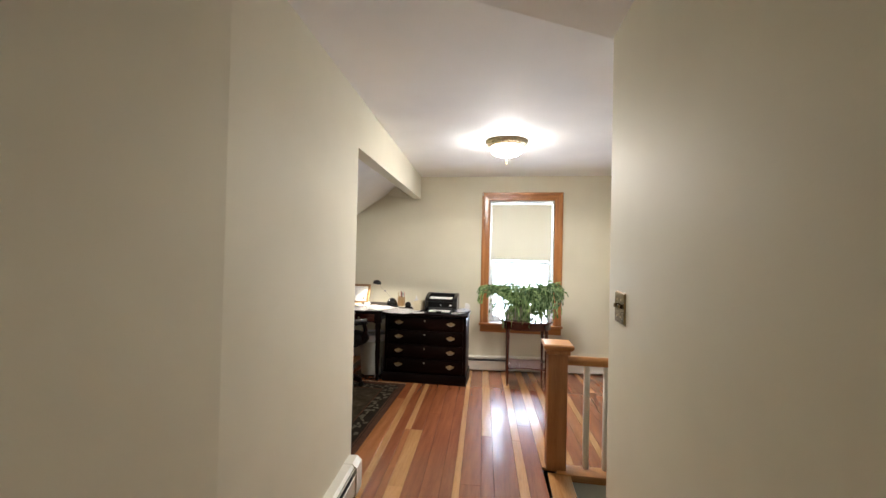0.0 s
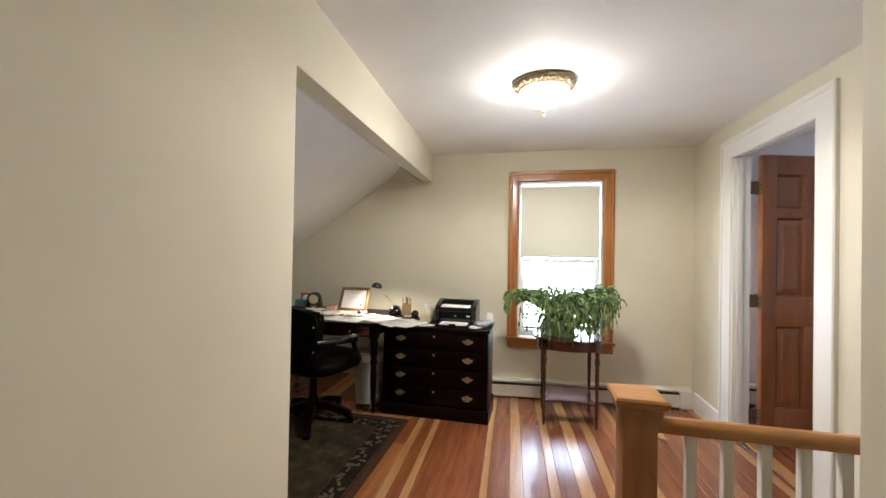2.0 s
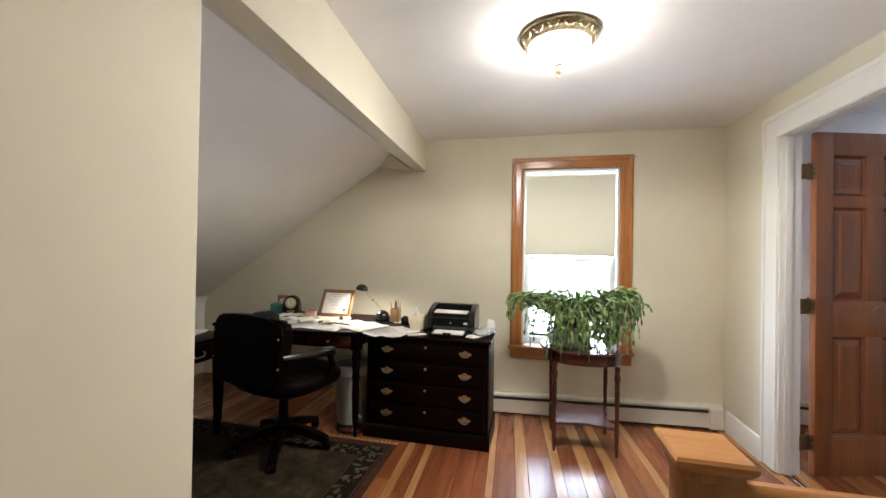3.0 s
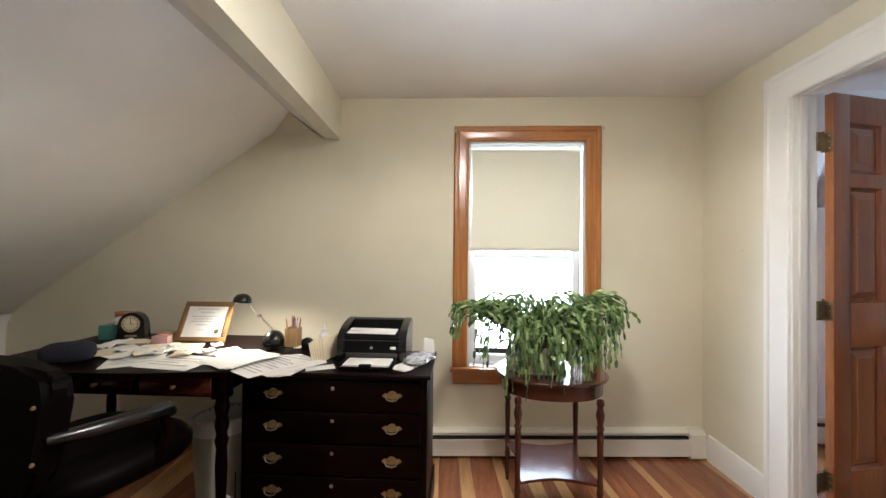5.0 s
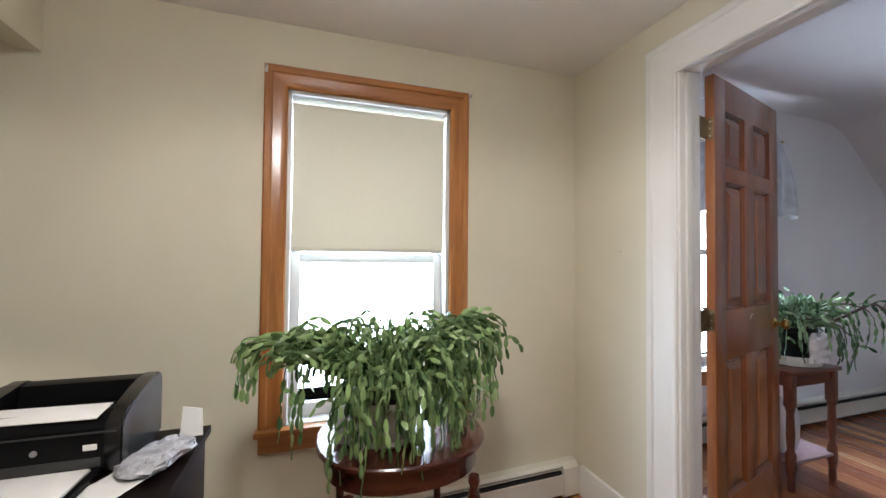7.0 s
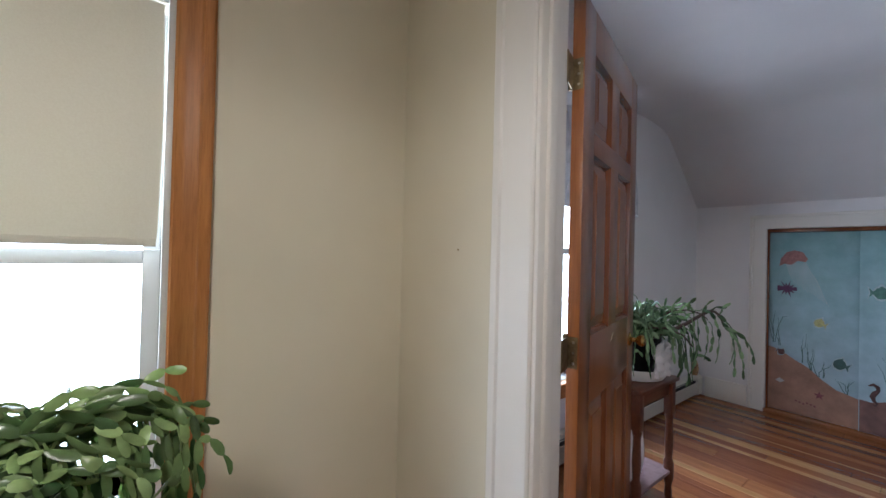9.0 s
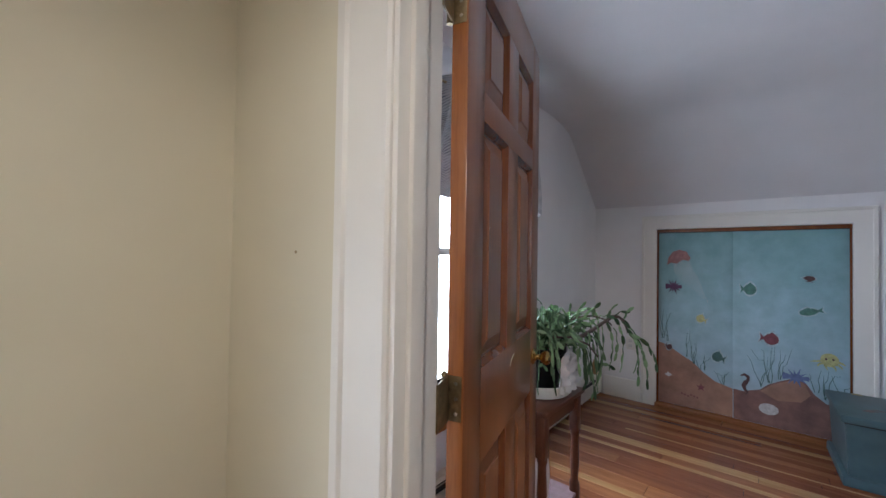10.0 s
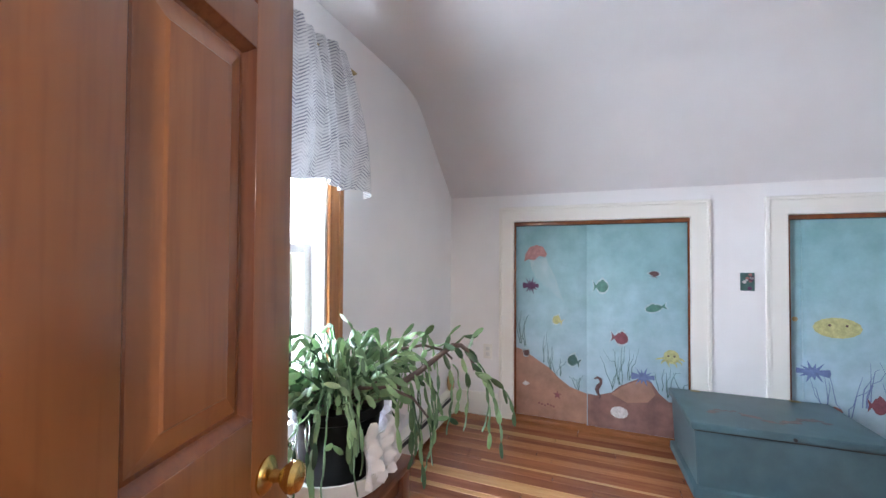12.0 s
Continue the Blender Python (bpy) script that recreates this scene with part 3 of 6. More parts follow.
window("window_1", WX0, WX1, YN, "double-hung window with orange oak casing and white sashes", 1.245)
window("window_2", VX0, VX1, YN2, "bedroom double-hung window with orange oak casing", 1.31)
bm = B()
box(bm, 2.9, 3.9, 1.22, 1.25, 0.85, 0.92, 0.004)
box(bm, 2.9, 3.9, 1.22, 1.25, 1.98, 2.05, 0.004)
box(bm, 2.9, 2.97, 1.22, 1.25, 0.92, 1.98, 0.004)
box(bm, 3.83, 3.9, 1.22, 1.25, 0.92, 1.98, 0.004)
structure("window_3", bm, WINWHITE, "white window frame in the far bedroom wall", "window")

# roller shade
sh = thing("roller_shade", pose(0.62, YN + 0.03, 0), "cream cloth roller shade half drawn over the window", "window shade")
bm = B()
lathe(bm, [(0.017, -0.372), (0.017, 0.372)], 20, pose(0, 0.012, 1.955, 0, 90, 0))
part("roller", bm, SHADE, sh)
bm = B()
z0, z1, nz, nx = 1.283, 1.955, 10, 12
grid = [[bm.verts.new((-0.362 + 0.724 * i / nx + (0.006 * math.sin(3 * k / nz) if i in (0, nx) else 0), -0.006 + 0.003 * math.sin(i * 1.1) * (1 - k / nz), z0 + (z1 - z0) * k / nz)) for i in range(nx + 1)] for k in range(nz + 1)]
for k in range(nz):
    for i in range(nx):
        bm.faces.new((grid[k][i], grid[k][i + 1], grid[k + 1][i + 1], grid[k + 1][i]))
solid(bm, 0.0012)
part("cloth", bm, SHADE, sh)
bm = B()
box(bm, -0.36, 0.36, -0.012, -0.002, 1.276, 1.296, 0.003)
part("hem_bar", bm, SHADE, sh)
for sx_ in (-0.384, 0.376):
    bm = B()
    box(bm, sx_, sx_ + 0.008, -0.01, 0.035, 1.93, 1.98, 0.001)
    part("bracket", bm, WINWHITE, sh)

# ---- baseboard heaters ----
def heater(name, x0, x1, wall, label, m=None, z=0.0):
    """Hydronic baseboard heater along x, its back on a wall at y=wall, front toward -y."""
    h = thing(name, m or pose(0, wall, z), label, "heater")
    top = 0.185
    bm = B()
    extrude(bm, [(-0.004, 0.015), (0, 0.015), (0, top), (-0.045, top), (-0.058, top - 0.012), (-0.058, top - 0.016), (-0.044, top - 0.006), (-0.004, top - 0.006)], "x", x0, x1)
    part("back_plate", bm, HEATER, h)
    bm = B()
    extrude(bm, [(-0.066, 0.028), (-0.062, 0.024), (-0.058, 0.028), (-0.060, 0.122), (-0.068, 0.136), (-0.072, 0.134), (-0.066, 0.120)], "x", x0, x1)
    part("front_cover", bm, HEATER, h)
    # Fin block is coloured near-black to put shade into the heater's slots.
    bm = B()
    extrude(bm, [(-0.05, 0.05), (-0.02, 0.05), (-0.02, 0.14), (-0.05, 0.14)], "x", x0 + 0.01, x1 - 0.01)
    part("fin_tube", bm, GAPSHADE, h)
    bm = B()
    extrude(bm, [(-0.056, top - 0.030), (-0.066, top - 0.022), (-0.064, top - 0.019), (-0.053, top - 0.027)], "x", x0, x1)
    part("damper", bm, HEATER, h)
    for a, b in ((x0 - 0.004, x0 + 0.05), (x1 - 0.09, x1 + 0.004)):
        bm = B()
        extrude(bm, [(0.0, 0.008), (0.0, top + 0.003), (-0.048, top + 0.003), (-0.074, top - 0.02), (-0.074, 0.02), (-0.06, 0.008)], "x", a, b)
        part("end_cap", bm, HEATER, h)
    return h


heater("baseboard_heater", -0.30, 1.742, YN, "long cream enamel baseboard heater under the window", pose(0, YN, -0.087, 0, -1.75, 0))
heater("baseboard_heater", 2.1, 5.10, YN2, "long cream enamel baseboard heater in the bedroom", z=0.012)
hy0, hy1 = 2.55, 3.60
ang = math.degrees(math.atan2(hy1 - hy0, west_x(hy1) - west_x(hy0)))
heater("baseboard_heater", 0.0, 1.05, 0, "cream baseboard heater along the hall wall", pose(west_x(hy0), hy0, 0, 0, 0, ang - 0.0))

# ---- interior door ----
DW, DH, DT = 0.728, 2.02, 0.036
door = tagged(new("door_1"), "open six-panel door of glossy red-brown stained pine", "door", kind="structure")
door.matrix_basis = pose(1.938, 5.575, 0.012, 0, 0, 15.4)
xs = [0, 0.105, 0.312, 0.414, 0.622, DW]
zs = [0, 0.235, 0.815, 1.025, 1.578, 1.645, 1.885, DH]
for a, b in ((0, 1), (4, 5)):
    bm = B()
    box(bm, xs[a], xs[b], 0, DT, 0, DH, 0.0025)
    part("stile", bm, DOORW, door)
for a, b in ((0, 1), (2, 3), (4, 5), (6, 7)):
    bm = B()
    box(bm, xs[1], xs[4], 0, DT, zs[a], zs[b], 0.0015)
    part("rail", bm, DOORW, door)
for a, b in ((1, 2), (3, 4), (5, 6)):
    bm = B()
    box(bm, xs[2], xs[3], 0, DT, zs[a], zs[b], 0.0015)
    part("mullion", bm, DOORW, door)
    for c, d in ((1, 2), (3, 4)):
        X0, X1, Z0, Z1 = xs[c], xs[d], zs[a], zs[b]
        steps = [(0.0, 0.001), (0.003, 0.004), (0.009, 0.009), (0.013, 0.0155), (0.019, 0.0155), (0.050, 0.0065), (0.053, 0.0035)]
        # Mouldings are toned darker than the panels, putting groove shade into colour.
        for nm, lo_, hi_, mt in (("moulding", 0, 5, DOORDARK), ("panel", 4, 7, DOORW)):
            bm = B()
            for face in (0, 1):
                rings = []
                for inset, dep in steps[lo_:hi_]:
                    yy = dep if face == 0 else DT - dep
                    rings.append([bm.verts.new(q_) for q_ in ((X0 + inset, yy, Z0 + inset), (X1 - inset, yy, Z0 + inset), (X1 - inset, yy, Z1 - inset), (X0 + inset, yy, Z1 - inset))])
                for r, q in zip(rings, rings[1:]):
                    for i in range(4):
                        bm.faces.new((r[i], r[(i + 1) % 4], q[(i + 1) % 4], q[i]))
                if nm == "panel":
                    bm.faces.new(rings[-1])
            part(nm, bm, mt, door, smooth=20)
knob_prof = [(r_ * 0.9, z_ * 0.92) for r_, z_ in [(0.030, 0), (0.031, 0.004), (0.024, 0.009), (0.011, 0.013), (0.010, 0.028), (0.018, 0.034), (0.026, 0.045), (0.027, 0.053), (0.022, 0.062), (0.010, 0.067), (0.001, 0.068)]]
for yy, rx in ((0.0, 90), (DT, -90)):
    bm = B()
    lathe(bm, knob_prof, 24, pose(DW - 0.070, yy, 0.925, rx))
    part("door_knob", bm, BRASS, door, "polished brass round knob")
bm = B()
box(bm, DW - 0.001, DW + 0.002, 0.008, DT - 0.008, 0.90, 0.96, 0.0008)
part("latch_plate", bm, BRASS, door, "brass latch plate")
bm = B()
box(bm, -0.0014, 0.0, 0.001, DT - 0.001, 0.004, DH - 0.004, 0.0004)
part("hinge_edge", bm, EDGEW, door, "orange raw wooden hinge edge")
for pts in ([(0.352, -0.0006, 0.968), (0.362, -0.0006, 0.982), (0.378, -0.0006, 0.990), (0.394, -0.0006, 0.993)], [(0.158, 0.0033, 1.338), (0.163, 0.0033, 1.343)]):
    bm = B()
    tube(bm, pts, [0.0006] + [0.0014] * (len(pts) - 2) + [0.0006], 5)
    part("scuff", bm, CREAMPAPER, door, "pale scuff mark in the varnish")
inv = door.matrix_basis.inverted()
for zc in (0.185, 0.99, 1.79):
    bm = B()
    tube(bm, [(-0.009, DT + 0.002, zc - 0.047), (-0.009, DT + 0.002, zc + 0.047)], 0.0065, 12)
    tube(bm, [(-0.009, DT + 0.002, zc + 0.047), (-0.009, DT + 0.002, zc + 0.054)], [0.0075, 0.004], 12)
    box(bm, -0.0025, 0.0003, 0.004, DT, zc - 0.045, zc + 0.045, 0.0006)
    hinge = part("hinge", bm, HINGEBRASS, door, "antique brass butt hinge")
    bm = B()
    a, e = inv @ Vector((1.866, 5.584, 0)), inv @ Vector((1.924, 5.606, 0))
    n_ = Vector((e.y - a.y, a.x - e.x, 0)).normalized() * 0.003
    prism(bm, [(q.x, q.y, zc - 0.045) for q in (a, e, e + n_, a + n_)], [(q.x, q.y, zc + 0.045) for q in (a, e, e + n_, a + n_)])
    part("hinge_leaf", bm, HINGEBRASS, hinge, "dark brass hinge leaf on the jamb")
    for k in (-0.03, 0.0, 0.03):
        bm = B()
        lathe(bm, [(0.004, 0), (0.003, 0.0015)], 8, pose(-0.0025, 0.016, zc + k, 0, -90, 0))
        part("screw", bm, SILVER, hinge)

# ---- ceiling lamp ----
LX, LY = 0.413, 4.67
cl = thing("ceiling_light", pose(LX, LY, cz(LY) - 0.004, 1.3), "flush ceiling light with ornate brass ring and frosted glass bowl", "ceiling light")
bm = B()
lathe(bm, [(0.12, 0.004), (0.168, 0.004), (0.172, -0.003), (0.170, -0.010), (0.164, -0.014), (0.160, -0.022), (0.150, -0.033), (0.144, -0.036), (0.140, -0.042), (0.134, -0.045), (0.130, -0.043), (0.128, -0.03), (0.12, -0.01)], 64)
ring = part("ring", bm, RINGBRASS, cl, "antique brass ring with embossed leaves")
for i in range(30):
    a = 2 * math.pi * i / 30
    bm = B()
    bmesh.ops.create_icosphere(bm, subdivisions=2, radius=0.011)
    bmesh.ops.scale(bm, vec=(1.25, 0.42, 0.5), verts=bm.verts)
    part("leaf_boss", bm, RINGBRASS, ring, m=pose(0.156 * math.cos(a), 0.156 * math.sin(a), -0.025, 0, 0, math.degrees(a)) @ pose(0, 0, 0, 0, -46, 0) @ pose(0, 0, 0, 0, 0, 38 * (-1) ** i))
bm = B()
lathe(bm, [(0.128, -0.046), (0.133, -0.058), (0.130, -0.070), (0.118, -0.088), (0.094, -0.105), (0.056, -0.117), (0.02, -0.122), (0.002, -0.123)], 40)
part("glass_bowl", bm, BULB, cl, "glowing frosted glass bowl")
bm = B()
lathe(bm, [(0.020, -0.120), (0.019, -0.128), (0.008, -0.133), (0.007, -0.146), (0.012, -0.153), (0.011, -0.162), (0.005, -0.172), (0.006, -0.179), (0.001, -0.188)], 20)
part("finial", bm, OLDBRASS, cl, "turned metal finial")

# ---- newel and balustrade ----
bl = thing("stair_balustrade", pose(0, 0, 0), "orange wood newel and rail with white square balusters", "railing")
bm = B()
box(bm, 0.691, 0.809, 3.991, 4.109, 0.0, 0.752, 0.004)
newel = part("newel_post", bm, NEWEL, bl, "square orange-brown wooden newel")
bm = B()
box(bm, 0.677, 0.823, 3.977, 4.123, 0.724, 0.750, 0.006)
part("cap_moulding", bm, NEWEL, newel)
bm = B()
for (h0, z0), (h1, z1) in zip(((0.078, 0.752), (0.090, 0.768), (0.091, 0.781)), ((0.090, 0.768), (0.091, 0.781), (0.084, 0.789))):
    prism(bm, [(0.75 + a * h0, 4.05 + b * h0, z0) for a, b in ((-1, -1), (1, -1), (1, 1), (-1, 1))], [(0.75 + a * h1, 4.05 + b * h1, z1) for a, b in ((-1, -1), (1, -1), (1, 1), (-1, 1))])
part("newel_cap", bm, NEWELX, newel, "bevelled wooden newel cap")
bm = B()
extrude(bm, [(4.022, 0.655), (4.018, 0.672), (4.026, 0.695), (4.040, 0.706), (4.060, 0.706), (4.074, 0.695), (4.082, 0.672), (4.078, 0.655)], "x", 0.812, XE)
part("handrail", bm, NEWELX, bl, "rounded orange wooden handrail")
for i in range(7):
    bm = B()
    box(bm, -0.016, 0.016, -0.016, 0.016, 0.012, 0.657, 0.002)
    part("baluster", bm, TRIM, bl, "white painted square baluster", pose(0.934 + 0.118 * i, 4.05, 0))

# ---- small wall fittings ----
sp = thing("switch_plate", pose(RWX, 2.997, 1.153, 0, 0, 0), "polished brass double toggle switch plate on the hall wall", "light switch")
bm = B()
prism(bm, [(0, -0.058, -0.058), (0, 0.058, -0.058), (0, 0.058, 0.058), (0, -0.058, 0.058)], [(-0.006, -0.052, -0.052), (-0.006, 0.052, -0.052), (-0.006, 0.052, 0.052), (-0.006, -0.052, 0.052)])
part("plate", bm, PLATEBRASS, sp)
for s in (-0.023, 0.023):
    bm = B()
    box(bm, -0.018, -0.005, s - 0.005, s + 0.005, 0.0, 0.014, 0.002, m=None)
    part("toggle", bm, PLATEBRASS, sp)
    for z in (-0.03, 0.03):
        bm = B()
        lathe(bm, [(0.004, 0), (0.003, 0.002)], 10, pose(-0.006, s, z, 0, -90, 0))
        part("screw", bm, OLDBRASS, sp)
nail = tagged(part("nail", lathe(B(), [(0.0016, 0), (0.0016, 0.002), (0.0038, 0.002), (0.0028, 0.003)], 10, pose(XE, 5.909, 1.289, 0, -90, 0)), OLDBRASS), "small brass picture nail in the cream wall", "nail")
for x in (0.152, 1.112):
    br = thing("curtain_bracket", pose(x, YN - 0.024, 2.075), "small white curtain rod bracket on the window casing", "bracket", "curtain brackets")
    bm = B()
    box(bm, -0.006, 0.006, -0.003, 0.0, -0.016, 0.016, 0.001)
    part("plate", bm, WINWHITE, br)
    bm = B()
    tube(bm, [(0, -0.002, 0.004), (0, -0.016, 0.004), (0, -0.020, 0.012)], 0.004, 8)
    part("hook", bm, SILVER, br)

# ---- rug ----
rug = thing("area_rug", pose(-1.60, 4.45, 0.0), "dark olive wool area rug with floral border under the desk chair", "rug")
RX, RY = 1.06, 0.87
bm = B()
box(bm, -RX, RX, -RY, RY, 0.0, 0.009, 0.003)
part("edge_band", bm, RUGBROWN, rug, "brown outer edge of the rug")
bm = B()
box(bm, -RX + 0.045, RX - 0.045, -RY + 0.045, RY - 0.045, 0.0085, 0.0105, 0.001)
part("border", bm, RUGDARK, rug, "dark border band")
bm = B()
box(bm, -RX + 0.20, RX - 0.20, -RY + 0.20, RY - 0.20, 0.010, 0.012, 0.001)
part("field", bm, RUG, rug, "olive figured field")
bm = B()
for a, b, c, d in ((-RX + 0.05, RX - 0.05, -RY + 0.05, -RY + 0.062), (-RX + 0.05, RX - 0.05, RY - 0.062, RY - 0.05), (-RX + 0.05, -RX + 0.062, -RY + 0.062, RY - 0.062), (RX - 0.062, RX - 0.05, -RY + 0.062, RY - 0.062),
                   (-RX + 0.185, RX - 0.185, -RY + 0.185, -RY + 0.197), (-RX + 0.185, RX - 0.185, RY - 0.197, RY - 0.185), (-RX + 0.185, -RX + 0.197, -RY + 0.197, RY - 0.197), (RX - 0.197, RX - 0.185, -RY + 0.197, RY - 0.197)):
    box(bm, a, b, c, d, 0.010, 0.0115)
tagged(part("border_band", bm, RUGBROWN, rug), kind="stuff")
rnd = random.Random(4)
bm = B()
for side in range(4):
    span = RX if side < 2 else RY
    n = int(2 * span / 0.105)
    for i in range(n):
        u = -span + 0.10 + (2 * span - 0.2) * i / (n - 1)
        x, y = (u, (RY - 0.125) * (1 if side else -1)) if side < 2 else ((RX - 0.125) * (1 if side == 3 else -1), u)
        for k in range(4):
            a = rnd.uniform(0, 6.28) + k * 1.57
            cx, cy = x + 0.034 * math.cos(a), y + 0.034 * math.sin(a)
            r1, r2 = rnd.uniform(0.018, 0.034), rnd.uniform(0.007, 0.014)
            extrude(bm, [(cx + r1 * math.cos(t) * math.cos(a + 0.6) - r2 * math.sin(t) * math.sin(a + 0.6), cy + r1 * math.cos(t) * math.sin(a + 0.6) + r2 * math.sin(t) * math.cos(a + 0.6)) for t in [j * math.pi / 4 for j in range(8)]], "z", 0.0102, 0.0118)
fr = B()
for s in (-1, 1):
    for i in range(150):
        x = -RX + 0.01 + (2 * RX - 0.02) * i / 149
        k = rnd.uniform(-0.006, 0.006)
        tube(fr, [(x, s * (RY - 0.003), 0.005), (x + k, s * (RY + 0.022), 0.004), (x + 2 * k, s * (RY + 0.045), 0.003)], [0.003, 0.0035, 0.002], 4)
tagged(part("fringe", fr, PIN, rug, "pale knotted rug fringe"), kind="stuff")
tagged(part("border_pattern", bm, RUGPALE, rug, "pale woven border flowers"), kind="stuff")


# ---- file chest beside the desk ----
def bail_pull(parent, x, y, z, s=1.0):
    """Brass back plate with a hanging bail handle, facing -y."""
    bm = B()
    out = [(-0.048, 0.0), (-0.036, 0.012), (-0.022, 0.010), (-0.012, 0.020), (0.0, 0.024), (0.012, 0.020), (0.022, 0.010), (0.036, 0.012), (0.048, 0.0), (0.036, -0.010), (0.02, -0.012), (0.0, -0.018), (-0.02, -0.012), (-0.036, -0.010)]
    extrude(bm, [(a * s, b * s) for a, b in out], "y", -0.003, 0.0005)
    pull = part("pull_plate", bm, OLDBRASS, parent, "brass bail pull plate", pose(x, y, z))
    bm = B()
    tube(bm, [(-0.03 * s, -0.004, 0.004), (-0.03 * s, -0.016, 0.002), (-0.022 * s, -0.018, -0.012), (0, -0.019, -0.017), (0.022 * s, -0.018, -0.012), (0.03 * s, -0.016, 0.002), (0.03 * s, -0.004, 0.004)], 0.003, 8)
    part("bail", bm, SILVER, pull)


CHX0, CHX1, CHY0, CHY1, CHZ = -0.805, 0.048, 5.405, 5.82, 0.712
ch = thing("file_chest", pose((CHX0 + CHX1) / 2, (CHY0 + CHY1) / 2, 0), "dark mahogany four-drawer file chest with brass bail pulls", "chest of drawers")
hw, hd = (CHX1 - CHX0) / 2, (CHY1 - CHY0) / 2
bm = B()
box(bm, -hw, hw, -hd + 0.018, hd, 0.085, CHZ - 0.022, 0.002)
part("body", bm, MAHOG, ch)
bm = B()
extrude(bm, [(-hd - 0.016, CHZ - 0.014), (-hd - 0.016, CHZ - 0.006), (-hd - 0.010, CHZ), (hd, CHZ), (hd, CHZ - 0.022), (-hd - 0.004, CHZ - 0.022)], "x", -hw - 0.016, hw + 0.016)
part("top", bm, MAHOG, ch)
bm = B()
extrude(bm, [(-hd - 0.012, -0.004), (-hd - 0.012, 0.07), (-hd + 0.0, 0.092), (hd, 0.092), (hd, -0.045)], "x", -hw - 0.012, hw + 0.012)
part("plinth", bm, MAHOG, ch)
for r in range(4):
    z0 = 0.105 + r * 0.145
    bm = B()
    box(bm, -hw + 0.028, hw - 0.028, -hd + 0.002, -hd + 0.02, z0, z0 + 0.137, 0.005)
    dr = part("drawer_front", bm, MAHOG, ch)
    for s in (-1, 1):
        bail_pull(dr, s * (hw - 0.155), -hd + 0.002, z0 + 0.075, 0.95)
    bm = B()
    lathe(bm, [(0.008, 0), (0.009, 0.002), (0.006, 0.004)], 12, pose(0.0, -hd + 0.002, z0 + 0.10, 90))
    part("keyhole_plate", bm, SILVER, dr, "small brass keyhole plate")

# ---- desk ----
DSX0, DSX1, DSY0, DSY1, DSZ = -2.02, -0.822, 5.30, 6.04, 0.732
desk = thing("writing_desk", pose((DSX0 + DSX1) / 2, (DSY0 + DSY1) / 2, 0), "dark mahogany writing desk with turned legs, covered in papers", "desk")
hw, hd = (DSX1 - DSX0) / 2, (DSY1 - DSY0) / 2
bm = B()
outl = [(-hw, hd), (hw, hd), (hw, -hd + 0.03)] + [(hw - 2 * hw * i / 12, -hd + 0.03 - 0.075 * math.sin(math.pi * i / 12)) for i in range(1, 12)] + [(-hw, -hd + 0.03)]
extrude(bm, outl, "z", DSZ - 0.026, DSZ)
bmesh.ops.bevel(bm, geom=[e for e in bm.edges if e.calc_length() > 0.05 and abs(e.verts[0].co.z - e.verts[1].co.z) < 0.001], offset=0.006, segments=2, affect="EDGES")
part("desktop", bm, MAHOG, desk)
bm = B()
box(bm, -hw + 0.05, hw - 0.05, -hd + 0.05, hd - 0.04, DSZ - 0.125, DSZ - 0.026, 0.003)
part("apron", bm, MAHOG, desk)
for cx in (-0.36, 0.0, 0.36):
    bm = B()
    box(bm, cx - 0.165, cx + 0.165, -hd + 0.038, -hd + 0.052, DSZ - 0.115, DSZ - 0.034, 0.004)
    dr = part("drawer_front", bm, TABLEW, desk)
    bm = B()
    lathe(bm, [(0.006, 0), (0.005, 0.008), (0.010, 0.016), (0.006, 0.022)], 12, pose(cx, -hd + 0.038, DSZ - 0.075, 90))
    part("knob", bm, OLDBRASS, dr)
leg_prof = [(0.013, 0.0), (0.017, 0.02), (0.012, 0.05), (0.020, 0.10), (0.026, 0.30), (0.022, 0.38), (0.029, 0.41), (0.022, 0.44), (0.030, 0.48), (0.024, 0.52), (0.032, 0.56), (0.026, 0.59), (0.03, 0.61)]
for sx_ in (-1, 1):
    for sy_ in (-1, 1):
        bm = B()
        lathe(bm, leg_prof, 16)
        box(bm, -0.032, 0.032, -0.032, 0.032, 0.60, DSZ - 0.026, 0.003)
        part("leg", bm, MAHOG, desk, m=pose(sx_ * (hw - 0.045), sy_ * (hd - 0.055) + 0.02, 0))

# low writing table standing along the knee wall
d2 = thing("side_desk", pose(-2.12, 4.72, 0), "dark mahogany side desk with a drawer along the knee wall", "desk")
bm = B()
box(bm, -0.40, 0.40, -0.50, 0.50, 0.672, 0.70, 0.006)
part("desktop", bm, MAHOG, d2)
bm = B()
box(bm, -0.36, 0.355, -0.46, 0.46, 0.55, 0.672, 0.003)
part("apron", bm, MAHOG, d2)
for cy in (-0.22, 0.22):
    bm = B()
    box(bm, 0.353, 0.368, cy - 0.2, cy + 0.2, 0.56, 0.662, 0.004)
    dr = part("drawer_front", bm, MAHOG, d2)
    bm = B()
    tube(bm, [(0.368, cy - 0.045, 0.62), (0.385, cy - 0.045, 0.615), (0.39, cy - 0.03, 0.595), (0.39, cy + 0.03, 0.595), (0.385, cy + 0.045, 0.615), (0.368, cy + 0.045, 0.62)], 0.004, 8)
    part("drawer_pull", bm, SILVER, dr, "silver bail pull")
